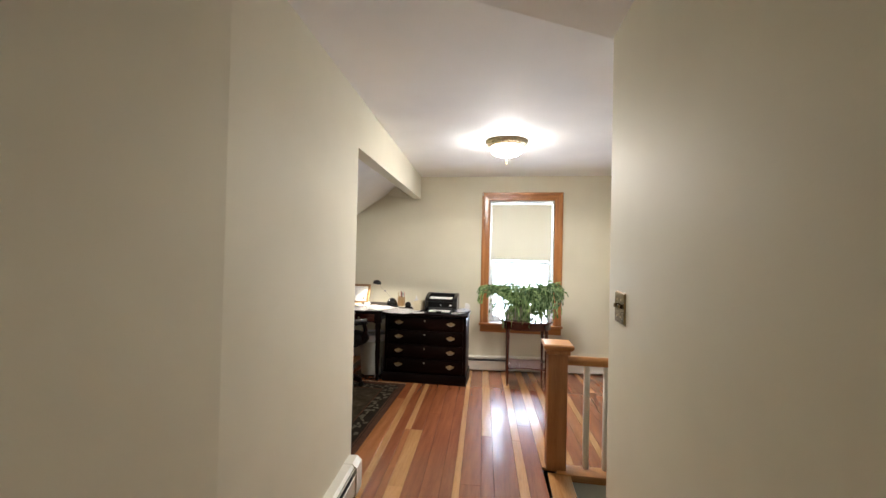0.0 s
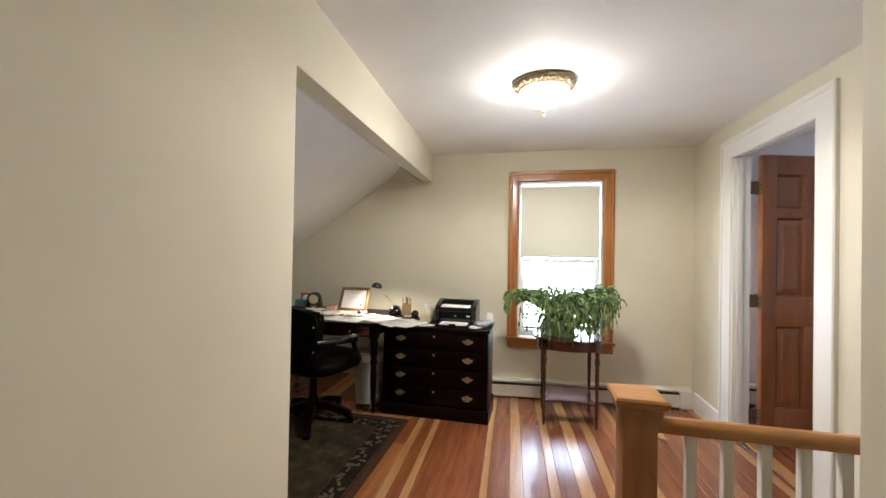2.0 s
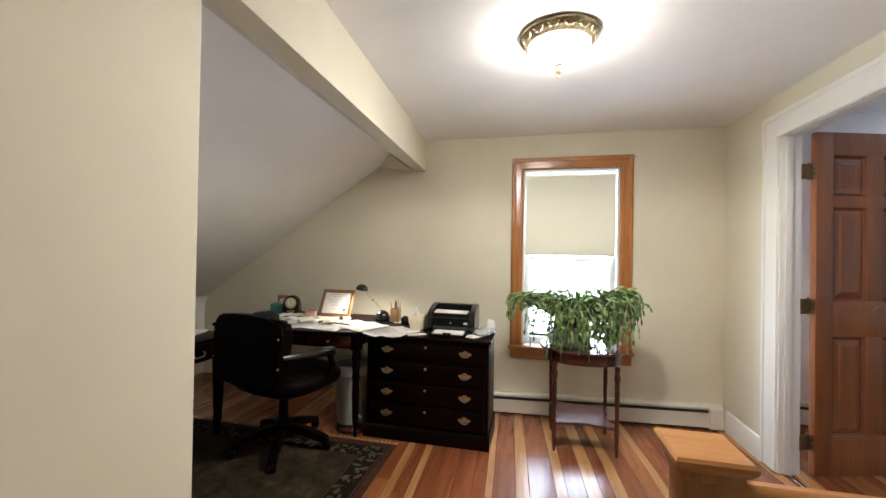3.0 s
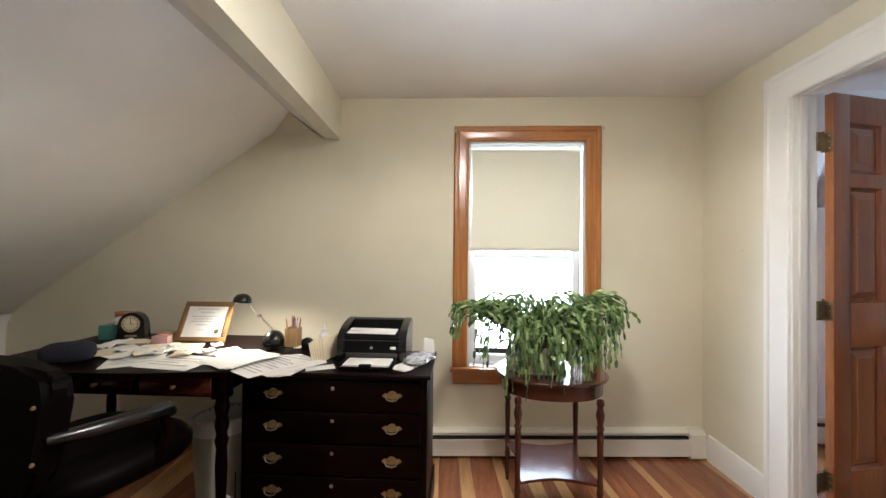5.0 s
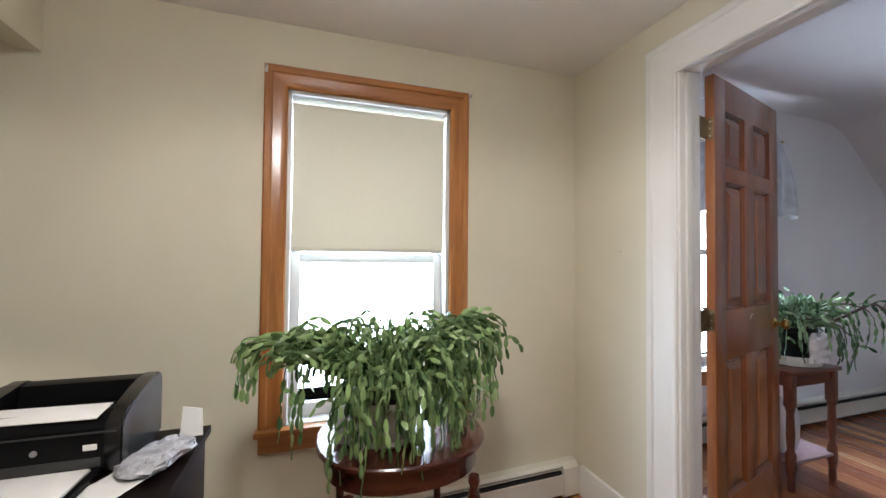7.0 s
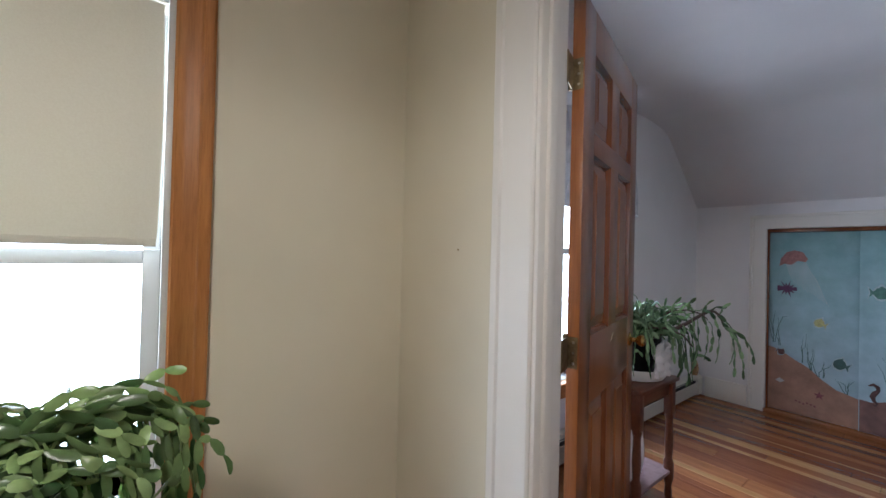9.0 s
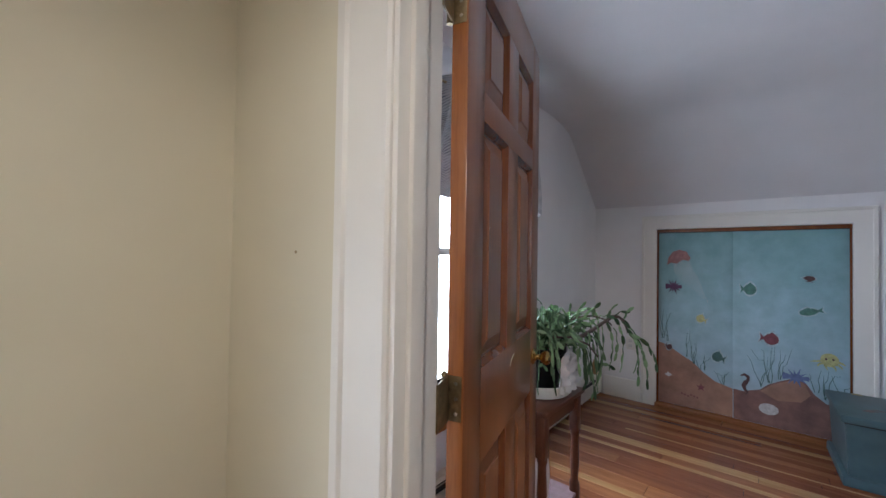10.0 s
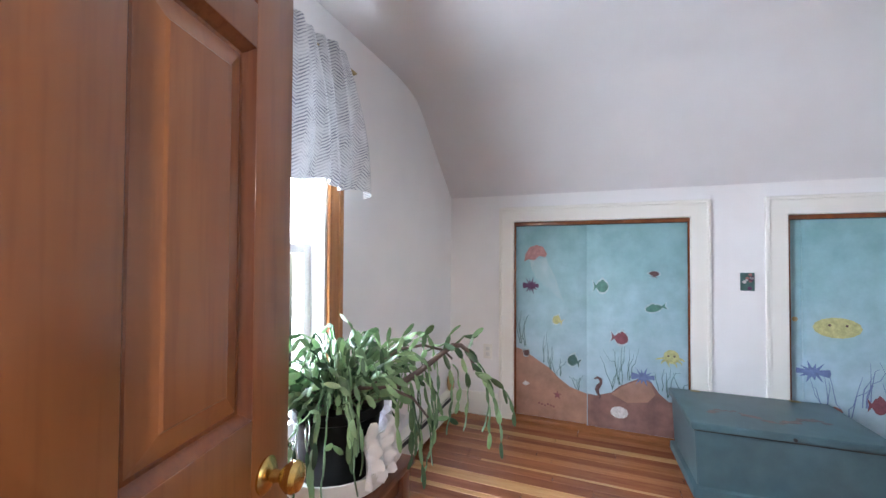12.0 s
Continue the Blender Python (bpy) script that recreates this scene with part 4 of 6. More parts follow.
for sx_ in (-1, 1):
    for sy_ in (-1, 1):
        bm = B()
        prism(bm, [(-0.014, -0.014, 0), (0.014, -0.014, 0), (0.014, 0.014, 0), (-0.014, 0.014, 0)], [(-0.026, -0.026, 0.56), (0.026, -0.026, 0.56), (0.026, 0.026, 0.56), (-0.026, 0.026, 0.56)])
        part("leg", bm, MAHOG, d2, m=pose(sx_ * 0.33, sy_ * 0.43, 0))
bs = thing("document_case", pose(-1.90, 4.62, 0), "black upright case with paper on top beneath the side desk", "case")
bm = B()
box(bm, -0.11, 0.11, -0.17, 0.17, 0.012, 0.44, 0.02, 3)
part("body", bm, BLACK, bs)
bm = B()
box(bm, -0.10, 0.10, -0.15, 0.15, 0.441, 0.452, 0.004)
part("paper", bm, PAPER, bs, "white paper on the case")
bm = B()
tube(bm, [(0.12, -0.1, 0.30), (0.135, -0.1, 0.40), (0.135, 0.1, 0.40), (0.12, 0.1, 0.30)], 0.008, 8)
part("handle", bm, GREY, bs)

# ---- desk chair ----
chair = thing("desk_chair", pose(-1.245, 5.11, 0.012, 0, 0, -14), "black leather swivel desk chair with dark wooden arms and base", "office chair")


def cushion(bm, sx_, sy_, sz_, m, e=3.2, nu=20, nv=12):
    """Puffy pad: a squarish ellipsoid."""
    rings = []
    f = lambda c, p: math.copysign(abs(c) ** p, c)
    for j in range(1, nv):
        v = -math.pi / 2 + math.pi * j / nv
        rings.append([bm.verts.new(m @ Vector((sx_ * f(math.cos(v), 1.4 / e) * f(math.cos(u), 2 / e), sy_ * f(math.cos(v), 1.4 / e) * f(math.sin(u), 2 / e), sz_ * f(math.sin(v), 0.8)))) for u in [2 * math.pi * i / nu for i in range(nu)]])
    for a, b in zip(rings, rings[1:]):
        for i in range(nu):
            bm.faces.new((a[i], a[(i + 1) % nu], b[(i + 1) % nu], b[i]))
    bm.faces.new(rings[0][::-1]), bm.faces.new(rings[-1])
    return bm


bm = B()
cushion(bm, 0.30, 0.28, 0.07, pose(0.02, 0.02, 0.46))
part("seat", bm, LEATHER, chair)
bm = B()
outl = [(-0.25, 0.47), (-0.275, 0.58), (-0.30, 0.76), (-0.305, 0.825), (-0.285, 0.852), (-0.15, 0.862), (0.0, 0.866), (0.15, 0.862), (0.285, 0.852), (0.305, 0.825), (0.30, 0.76), (0.275, 0.58), (0.25, 0.47), (0.15, 0.445), (-0.15, 0.445)]
extrude(bm, outl, "y", -0.335, -0.255)
bmesh.ops.bevel(bm, geom=bm.edges[:], offset=0.022, segments=3, affect="EDGES")
part("backrest", bm, LEATHER, chair, m=pose(0, 0, 0, -4))
for i in range(-2, 3):
    for j in range(4):
        bm = B()
        lathe(bm, [(0.008, 0), (0.006, 0.005), (0.001, 0.006)], 8, pose(i * 0.095, -0.254, 0.54 + j * 0.08, -90))
        part("button", bm, LEATHER, chair, m=pose(0, 0, 0, -4))
for s in (-1, 1):
    bm = B()
    tube(bm, [(s * 0.28, -0.26, 0.67), (s * 0.32, -0.14, 0.665), (s * 0.33, 0.0, 0.655), (s * 0.32, 0.08, 0.645), (s * 0.31, 0.11, 0.62)], [0.018, 0.026, 0.03, 0.03, 0.018], 12)
    part("armrest", bm, GLOSSBLACK, chair, "polished dark armrest")
    bm = B()
    tube(bm, [(s * 0.32, 0.06, 0.64), (s * 0.325, 0.09, 0.56), (s * 0.31, 0.06, 0.47), (s * 0.26, 0.03, 0.42)], [0.017, 0.02, 0.02, 0.017], 10)
    part("arm_support", bm, MAHOG, chair)
    for j in (1, 4):
        bm = B()
        lathe(bm, [(0.007, 0), (0.006, 0.004), (0.001, 0.006)], 8, pose(s * 0.280, -0.29, 0.56 + j * 0.055, 0, s * 90, 0))
        part("nail_head", bm, OLDBRASS, chair, "brass upholstery nail")
bm = B()
lathe(bm, [(0.045, 0.12), (0.05, 0.15), (0.03, 0.19), (0.028, 0.36), (0.07, 0.38), (0.10, 0.41)], 20)
part("column", bm, MAHOG, chair)
for i in range(5):
    a = 72 * i + 20
    bm = B()
    pts = [(0.03, 0, 0.14), (0.12, 0, 0.135), (0.22, 0, 0.105), (0.30, 0, 0.075)]
    low = [bm.verts.new((x, -0.028 + 0.01 * x, z - 0.045 + 0.05 * x)) for x, y, z in pts]
    low2 = [bm.verts.new((x, 0.028 - 0.01 * x, z - 0.045 + 0.05 * x)) for x, y, z in pts]
    up = [bm.verts.new((x, -0.024 + 0.01 * x, z + 0.012)) for x, y, z in pts]
    up2 = [bm.verts.new((x, 0.024 - 0.01 * x, z + 0.012)) for x, y, z in pts]
    for k in range(3):
        bm.faces.new((low[k], low[k + 1], up[k + 1], up[k]))
        bm.faces.new((low2[k], up2[k], up2[k + 1], low2[k + 1]))
        bm.faces.new((up[k], up[k + 1], up2[k + 1], up2[k]))
        bm.faces.new((low[k], low2[k], low2[k + 1], low[k + 1]))
    bm.faces.new((low[0], up[0], up2[0], low2[0])), bm.faces.new((low[3], low2[3], up2[3], up[3]))
    arm = part("base_arm", bm, MAHOG, chair, m=pose(0, 0, 0, 0, 0, a))
    bm = B()
    lathe(bm, [(0.018, -0.012), (0.025, -0.009), (0.025, 0.009), (0.018, 0.012)], 16, pose(0.30, 0, 0.0255, 90))
    lathe(bm, [(0.018, 0.004), (0.025, 0.007), (0.025, 0.025), (0.018, 0.028)], 16, pose(0.30, 0, 0.0255, -90))
    tube(bm, [(0.30, 0, 0.05), (0.30, 0, 0.075)], 0.007, 8)
    part("caster", bm, BLACK, arm)

jk = tagged(part("jacket", cushion(B(), 0.10, 0.06, 0.045, pose(-1.62, 5.40, DSZ + 0.046, 0, 0, 25)), NAVY), "crumpled navy cloth bag on the desk behind the chair", "bag")

# ---- waste bin ----
wb = thing("waste_bin", pose(-0.99, 5.60, 0.012), "pale grey plastic waste bin beneath the desk", "waste bin")
bm = B()
lathe(bm, [(0.115, 0.0), (0.12, 0.004), (0.148, 0.40), (0.156, 0.405), (0.156, 0.418), (0.145, 0.418), (0.117, 0.02), (0.001, 0.016)], 32)
part("bin_body", bm, BIN, wb)
bm = B()
lathe(bm, [(0.138, 0.33), (0.152, 0.425), (0.158, 0.43), (0.159, 0.37), (0.163, 0.368), (0.162, 0.435), (0.15, 0.44), (0.132, 0.33)], 26)
part("liner_bag", bm, PLASTICBAG, wb, "white plastic bin liner")
cable = thing("power_cable", pose(-0.93, 5.42, 0.006), "black power cable coiled on the rug by the desk leg", "cable")
bm = B()
tube(bm, [(0.10 * math.cos(a * 0.5) * (1 + 0.1 * math.sin(a * 3.1)), 0.055 * math.sin(a * 0.5), 0.008 + 0.0004 * a) for a in range(0, 26)] + [(0.09, 0.02, 0.10), (0.085, 0.03, 0.22)], 0.0035, 6)
part("cord", bm, BLACK, cable)
bm = B()
tube(bm, [(0.03, -0.02, 0.02), (0.06, -0.025, 0.10), (0.055, 0.0, 0.13), (0.075, 0.02, 0.10)], 0.006, 8)
part("white_plug_cord", bm, PLASTICBAG, cable, "white cord loop")

# ---- printer on the chest ----
prn = thing("laser_printer", pose(-0.242, 5.69, CHZ), "black laser printer with paper in its trays on the chest", "printer")
hw = 0.172
bm = B()
side = [(-0.11, 0.012), (-0.121, 0.022), (-0.122, 0.108), (-0.118, 0.112), (-0.120, 0.118), (-0.112, 0.132), (-0.095, 0.142), (-0.075, 0.149), (-0.06, 0.142), (0.045, 0.122), (0.055, 0.128), (0.066, 0.182), (0.10, 0.187), (0.118, 0.180), (0.125, 0.165), (0.125, 0.012)]
extrude(bm, side, "x", -hw + 0.038, hw - 0.038)
part("body", bm, BLACK, prn)
cheek = [(-0.115, 0.006), (-0.124, 0.02), (-0.125, 0.112), (-0.117, 0.130), (-0.10, 0.144), (-0.06, 0.161), (0.0, 0.177), (0.06, 0.187), (0.10, 0.190), (0.118, 0.183), (0.127, 0.166), (0.127, 0.006)]
for s in (-1, 1):
    bm = B()
    extrude(bm, cheek, "x", s * (hw - 0.038), s * hw)
    bmesh.ops.bevel(bm, geom=[e for e in bm.edges if abs(e.verts[0].co.x - e.verts[1].co.x) < 0.001], offset=0.004, segments=2, affect="EDGES")
    part("side_panel", bm, GLOSSBLACK, prn)
bm = B()
box(bm, -hw + 0.012, hw - 0.012, -0.1262, -0.1235, 0.1085, 0.1125)
part("lid_seam", bm, GAPSHADE, prn)
bm = B()
box(bm, -0.128, 0.128, -0.245, -0.105, 0.008, 0.016, 0.003)
box(bm, -0.128, -0.118, -0.245, -0.11, 0.016, 0.026, 0.002)
box(bm, 0.118, 0.128, -0.245, -0.11, 0.016, 0.026, 0.002)
box(bm, -0.028, 0.028, -0.258, -0.236, 0.006, 0.030, 0.004)
part("input_tray", bm, BLACK, prn)
bm = B()
box(bm, -0.108, 0.108, -0.24, -0.10, 0.0165, 0.0245, 0.001)
part("tray_paper", bm, PAPER, prn, "white paper in the front tray")
bm = B()
box(bm, -0.125, 0.118, -0.045, 0.03, 0.0, 0.003, 0.001, m=pose(0, -0.068, 0.1475, 9, 0, -3))
part("output_paper", bm, PAPER, prn, "printed sheet on the output tray")
bm = B()
lathe(bm, [(0.007, 0), (0.007, 0.003)], 14, pose(0.0, -0.1215, 0.075, 90))
part("badge", bm, GREY, prn)
bm = B()
box(bm, 0.092, 0.120, -0.1235, -0.118, 0.068, 0.082, 0.002)
part("power_button", bm, PAPER, prn, "white button")
# No slot is cut; a near-black strip paints its inner shade.
bm = B()
box(bm, -0.128, 0.128, -0.1235, -0.110, 0.026, 0.050, 0.003)
part("feed_slot_shade", bm, GAPSHADE, prn)

# ---- things on the desk and chest ----
def sheet(name, x, y, z, w, h, rot, mat, label, bars=0, n=1, tilt=0.0, group="papers on the desk"):
    t = thing(name, pose(x, y, z, tilt, 0, rot), label, "paper", group)
    for k in range(n):
        bm = B()
        nx = 6
        g = [[bm.verts.new((-w / 2 + w * i / nx, -h / 2 + h * j / nx, 0.0008 + 0.0016 * k + 0.004 * max(0, abs(i / nx - 0.5) - 0.3) * abs(math.sin(3 * j + i + k)))) for i in range(nx + 1)] for j in range(nx + 1)]
        for j in range(nx):
            for i in range(nx):
                bm.faces.new((g[j][i], g[j][i + 1], g[j + 1][i + 1], g[j + 1][i]))
        solid(bm, -0.0008)
        part("sheet", bm, mat, t, m=pose(0.004 * k, -0.003 * k, 0, 0, 0, 3.0 * k * (-1) ** k))
    if bars:
        bm = B()
        for b in range(bars):
            yy = h * (0.40 - 0.8 * b / bars)
            wd = w * (0.72 if b % 3 else 0.45)
            box(bm, -w * 0.38, -w * 0.38 + wd, yy - h * 0.012, yy + h * 0.012, 0.0028 + 0.0016 * (n - 1), 0.0034 + 0.0016 * (n - 1))
        part("print_lines", bm, INK, t, "grey printed lines")
    return t


ZT = DSZ + 0.0005
sheet("paper_sheet", -1.12, 5.44, ZT, 0.28, 0.22, -8, PAPER, "white letter sheet lying on the desk", 5)
sheet("paper_sheet", -1.36, 5.48, ZT, 0.23, 0.28, 30, PAPER, "white printed sheet on the crowded desk", 8)
sheet("paper_stack", -0.87, 5.52, ZT, 0.22, 0.28, -25, PAPER, "loose stack of white papers on the desk", 0, 4)
sheet("paper_sheet", -0.98, 5.60, ZT + 0.008, 0.20, 0.14, -40, PAPER, "half sheet of white paper on the pile", 3, 1)
sheet("paper_sheet", -1.25, 5.66, ZT + 0.004, 0.15, 0.10, 12, CREAMPAPER, "yellow note paper leaning by the frame", 0, 2, 22)
sheet("paper_sheet", -1.10, 5.62, ZT + 0.003, 0.16, 0.09, -20, PAPER, "white envelope on the desk", 2, 1)
sheet("paper_sheet", -1.52, 5.58, ZT + 0.003, 0.26, 0.19, -18, PAPER, "white sheets heaped by the clock", 0, 4)
sheet("paper_sheet", -1.62, 5.50, ZT + 0.009, 0.20, 0.14, 38, CREAMPAPER, "cream envelope on the heap", 0, 2)
sheet("paper_sheet", -1.42, 5.68, ZT + 0.006, 0.17, 0.12, 25, PAPER, "opened white letter on the heap", 3, 3)
sheet("paper_stack", -0.64, 5.50, CHZ + 0.001, 0.24, 0.29, -22, PAPER, "printed statement pages on the chest", 7, 6, 0)
sheet("paper_stack", -0.70, 5.44, CHZ + 0.0125, 0.22, 0.28, -34, PAPER, "white page lying across the stack", 9, 1)
sheet("paper_sheet", -0.46, 5.47, CHZ + 0.001, 0.13, 0.07, 25, PAPER, "white slip beside the printer", 0, 1)
sheet("paper_sheet", -0.06, 5.53, CHZ + 0.001, 0.16, 0.10, 60, PAPER, "white folded leaflet by the printer", 0, 3)
# crumpled heap of receipts
rnd = random.Random(9)
for k in range(16):
    x, y = rnd.uniform(-1.68, -1.05), rnd.uniform(5.52, 5.76)
    bm = B()
    w, h = rnd.uniform(0.05, 0.11), rnd.uniform(0.05, 0.09)
    g = [[bm.verts.new((-w / 2 + w * i / 4, -h / 2 + h * j / 4, 0.006 + rnd.uniform(0, 0.014))) for i in range(5)] for j in range(5)]
    for j in range(4):
        for i in range(4):
            bm.faces.new((g[j][i], g[j][i + 1], g[j + 1][i + 1], g[j + 1][i]))
    solid(bm, 0.006)
    tagged(part("receipt", bm, PAPER if k % 4 else CREAMPAPER, m=pose(x, y, ZT + 0.006, 0, 0, rnd.uniform(0, 180))), "crumpled paper slip in the desk heap", "paper", "receipts on the desk")

# clear bag of screws on the chest's end
bm = cushion(B(), 0.10, 0.055, 0.016, pose(-0.005, 5.60, CHZ + 0.018, 0, 0, 66), 2.6, 30, 14)
rnd = random.Random(31)
for v_ in bm.verts:
    v_.co += Vector((rnd.uniform(-1, 1), rnd.uniform(-1, 1), rnd.uniform(-0.2, 1.2))) * 0.007
bg = tagged(part("plastic_bag", bm, CLEARBAG, smooth=25), "crumpled clear plastic bag on the chest end", "bag")
fl = thing("folded_card", pose(0.028, 5.76, CHZ), "white card standing folded on the chest", "card")
bm = B()
prism(bm, [(-0.03, -0.012, 0), (0.03, -0.010, 0), (0.03, -0.008, 0), (-0.03, -0.010, 0)], [(-0.028, 0.006, 0.085), (0.024, 0.004, 0.075), (0.024, 0.006, 0.075), (-0.028, 0.008, 0.085)])
part("card_leaf", bm, PAPER, fl)

# tabletop clock
ck = thing("mantel_clock", pose(-1.685, 5.83, DSZ, 0, 0, 14), "black arched mantel clock with pale gilt dial on the desk", "clock")
bm = B()
arch = [(-0.078, 0.0), (-0.078, 0.014), (-0.068, 0.022), (-0.066, 0.10)] + [(0.066 * math.cos(math.pi - math.pi * i / 16), 0.10 + 0.066 * math.sin(math.pi * i / 16)) for i in range(1, 16)] + [(0.066, 0.10), (0.068, 0.022), (0.078, 0.014), (0.078, 0.0)]
extrude(bm, arch, "y", -0.03, 0.03)
bmesh.ops.bevel(bm, geom=[e for e in bm.edges if abs(e.verts[0].co.y - e.verts[1].co.y) < 0.001], offset=0.004, segments=2, affect="EDGES")
part("case", bm, GLOSSBLACK, ck)
bm = B()
lathe(bm, [(0.052, 0), (0.053, 0.004), (0.049, 0.007), (0.046, 0.003)], 36, pose(0, -0.030, 0.102, 90))
part("bezel", bm, GLOSSBLACK, ck, "black dial rim")
bm = B()
lathe(bm, [(0.0465, 0), (0.046, 0.003)], 36, pose(0, -0.0305, 0.102, 90))
dial = part("dial", bm, DIALGOLD, ck, "pale gilt dial")
bm = B()
lathe(bm, [(0.030, 0), (0.0295, 0.0036)], 30, pose(0, -0.0305, 0.102, 90))
part("dial_centre", bm, CREAMPAPER, dial, "cream dial centre")
bm = B()
box(bm, -0.0012, 0.0012, -0.0358, -0.0348, 0.102, 0.130)
box(bm, 0.0, 0.020, -0.0358, -0.0348, 0.1008, 0.1032)
for i in range(12):
    a = math.pi * i / 6
    box(bm, 0.038 * math.sin(a) - 0.0012, 0.038 * math.sin(a) + 0.0012, -0.0350, -0.0333, 0.102 + 0.038 * math.cos(a) - 0.004, 0.102 + 0.038 * math.cos(a) + 0.004)
part("clock_hands", bm, BLACK, dial, "black hands and hour marks")
bm = B()
box(bm, -0.03, 0.03, -0.0325, -0.030, 0.030, 0.040, 0.001)
part("nameplate", bm, OLDBRASS, ck)

# framed certificate on an easel back
cf = thing("certificate_frame", pose(-1.278, 5.805, DSZ + 0.006, -28, 0, 3), "gilt framed certificate with a seal standing on the desk", "picture frame")
w, h = 0.285, 0.240
for a, b, c, d in ((-w / 2, w / 2, 0, 0.028), (-w / 2, w / 2, h - 0.028, h), (-w / 2, -w / 2 + 0.028, 0.028, h - 0.028), (w / 2 - 0.028, w / 2, 0.028, h - 0.028)):
    bm = B()
    box(bm, a, b, -0.012, 0.006, c, d, 0.004)
    part("frame_side", bm, GILT, cf, "gilt brown frame moulding")
bm = B()
box(bm, -w / 2 + 0.026, w / 2 - 0.026, -0.003, 0.003, 0.026, h - 0.026)
pg = part("certificate", bm, PAPER, cf, "white certificate page")
bm = B()
for i, (wd, zz) in enumerate(((0.13, 0.195), (0.08, 0.175), (0.17, 0.15), (0.15, 0.135), (0.16, 0.12), (0.09, 0.10), (0.06, 0.07))):
    box(bm, -wd / 2, wd / 2, -0.0042, -0.0035, zz - 0.002, zz + 0.002)
part("print_lines", bm, INK, pg)
bm = B()
lathe(bm, [(0.015, 0), (0.014, 0.001)], 20, pose(0.078, -0.0035, 0.062, 90))
part("seal", bm, HINGEBRASS, pg, "round gold seal")
bm = B()
prism(bm, [(-0.03, 0.104, 0.056), (0.03, 0.104, 0.056), (0.03, 0.108, 0.058), (-0.03, 0.108, 0.058)], [(-0.02, 0.006, 0.16), (0.02, 0.006, 0.16), (0.02, 0.009, 0.163), (-0.02, 0.009, 0.163)])
part("easel_back", bm, BLACK, cf)

# desk lamp
dl = thing("desk_lamp", pose(-0.845, 5.80, DSZ + 0.002), "black desk lamp with bent arm and lit dome shade", "desk lamp")
bm = B()
lathe(bm, [(0.058, 0.0), (0.060, 0.006), (0.058, 0.03), (0.048, 0.056), (0.030, 0.074), (0.012, 0.081), (0.001, 0.082)], 28)
part("base", bm, GLOSSBLACK, dl)
hd_ = DESK_HEAD - Vector((-0.845, 5.80, DSZ + 0.002))
bm = B()
tube(bm, [(0.0, 0, 0.078), (-0.03, 0, 0.105), (-0.085, 0, 0.16)], 0.0055, 8)
tube(bm, [(-0.085, 0, 0.16), (-0.13, 0, 0.195), (hd_.x + 0.03, 0, hd_.z + 0.012)], 0.003, 8)
part("arm", bm, SILVER, dl, "thin metal arm")
bm = B()
lathe(bm, [(0.008, -0.008), (0.009, 0.008)], 12, pose(-0.085, 0, 0.16, 90))
part("joint", bm, GREY, dl)
bm = B()
lathe(bm, [(0.0475, 0.0), (0.049, 0.0), (0.046, 0.020), (0.034, 0.036), (0.016, 0.044), (0.001, 0.046), (0.001, 0.043), (0.014, 0.041), (0.032, 0.033), (0.043, 0.018)], 28, pose(hd_.x, hd_.y, hd_.z + 0.006, 0, 8, 0))
part("shade", bm, GLOSSBLACK, dl, "black dome shade")
bm = B()
lathe(bm, [(0.001, 0.010), (0.012, 0.012), (0.016, 0.022), (0.010, 0.036), (0.001, 0.038)], 14, pose(hd_.x, hd_.y, hd_.z + 0.006))
part("bulb", bm, DESKBULB, dl, "lit bulb")

# pencil box
pb = thing("pencil_box", pose(-0.735, 5.80, DSZ + 0.0), "pale wooden pencil box full of pens beside the lamp", "pencil holder")
bm = B()
for a, b, c, d in ((-0.034, 0.034, -0.034, -0.028), (-0.034, 0.034, 0.028, 0.034), (-0.034, -0.028, -0.028, 0.028), (0.028, 0.034, -0.028, 0.028)):
    box(bm, a, b, c, d, 0.0, 0.10)
box(bm, -0.028, 0.028, -0.028, 0.028, 0.0, 0.006)
part("box_sides", bm, PIN, pb)
rnd = random.Random(2)
for k, mat in enumerate((REDINK, GLOSSBLACK, GREY, REDINK, PAPER, PIN, GLOSSBLACK)):
    x, y = rnd.uniform(-0.02, 0.02), rnd.uniform(-0.02, 0.02)
    bm = B()
    tube(bm, [(x, y, 0.008), (x * 1.3, y * 1.3, 0.10), (x * 1.55, y * 1.5, 0.135 + 0.02 * rnd.random()), (x * 1.6, y * 1.5, 0.15 + 0.02 * rnd.random())], [0.004, 0.0045, 0.0045, 0.002], 8)
    part("pen", bm, mat, pb)
tp = thing("tape_dispenser", pose(-0.655, 5.80, CHZ), "small black tape dispenser on the chest", "tape dispenser")
bm = B()
lathe(bm, [(0.030, -0.012), (0.033, -0.009), (0.033, 0.009), (0.030, 0.012)], 20, pose(0, 0, 0.034, 90))
part("wheel", bm, GLOSSBLACK, tp)
bm = B()
box(bm, -0.035, 0.05, -0.014, 0.014, 0.0, 0.012, 0.003)
part("foot", bm, BLACK, tp)
bt = thing("glue_bottle", pose(-0.555, 5.785, CHZ), "translucent white squeeze bottle standing on the chest", "bottle")
bm = B()
lathe(bm, [(0.027, 0), (0.029, 0.004), (0.029, 0.075), (0.022, 0.095), (0.011, 0.105), (0.011, 0.112)], 20)
part("bottle_body", bm, PLASTICBAG, bt)
bm = B()
lathe(bm, [(0.012, 0.112), (0.012, 0.122), (0.005, 0.128), (0.003, 0.145)], 14)
part("nozzle", bm, PAPER, bt)
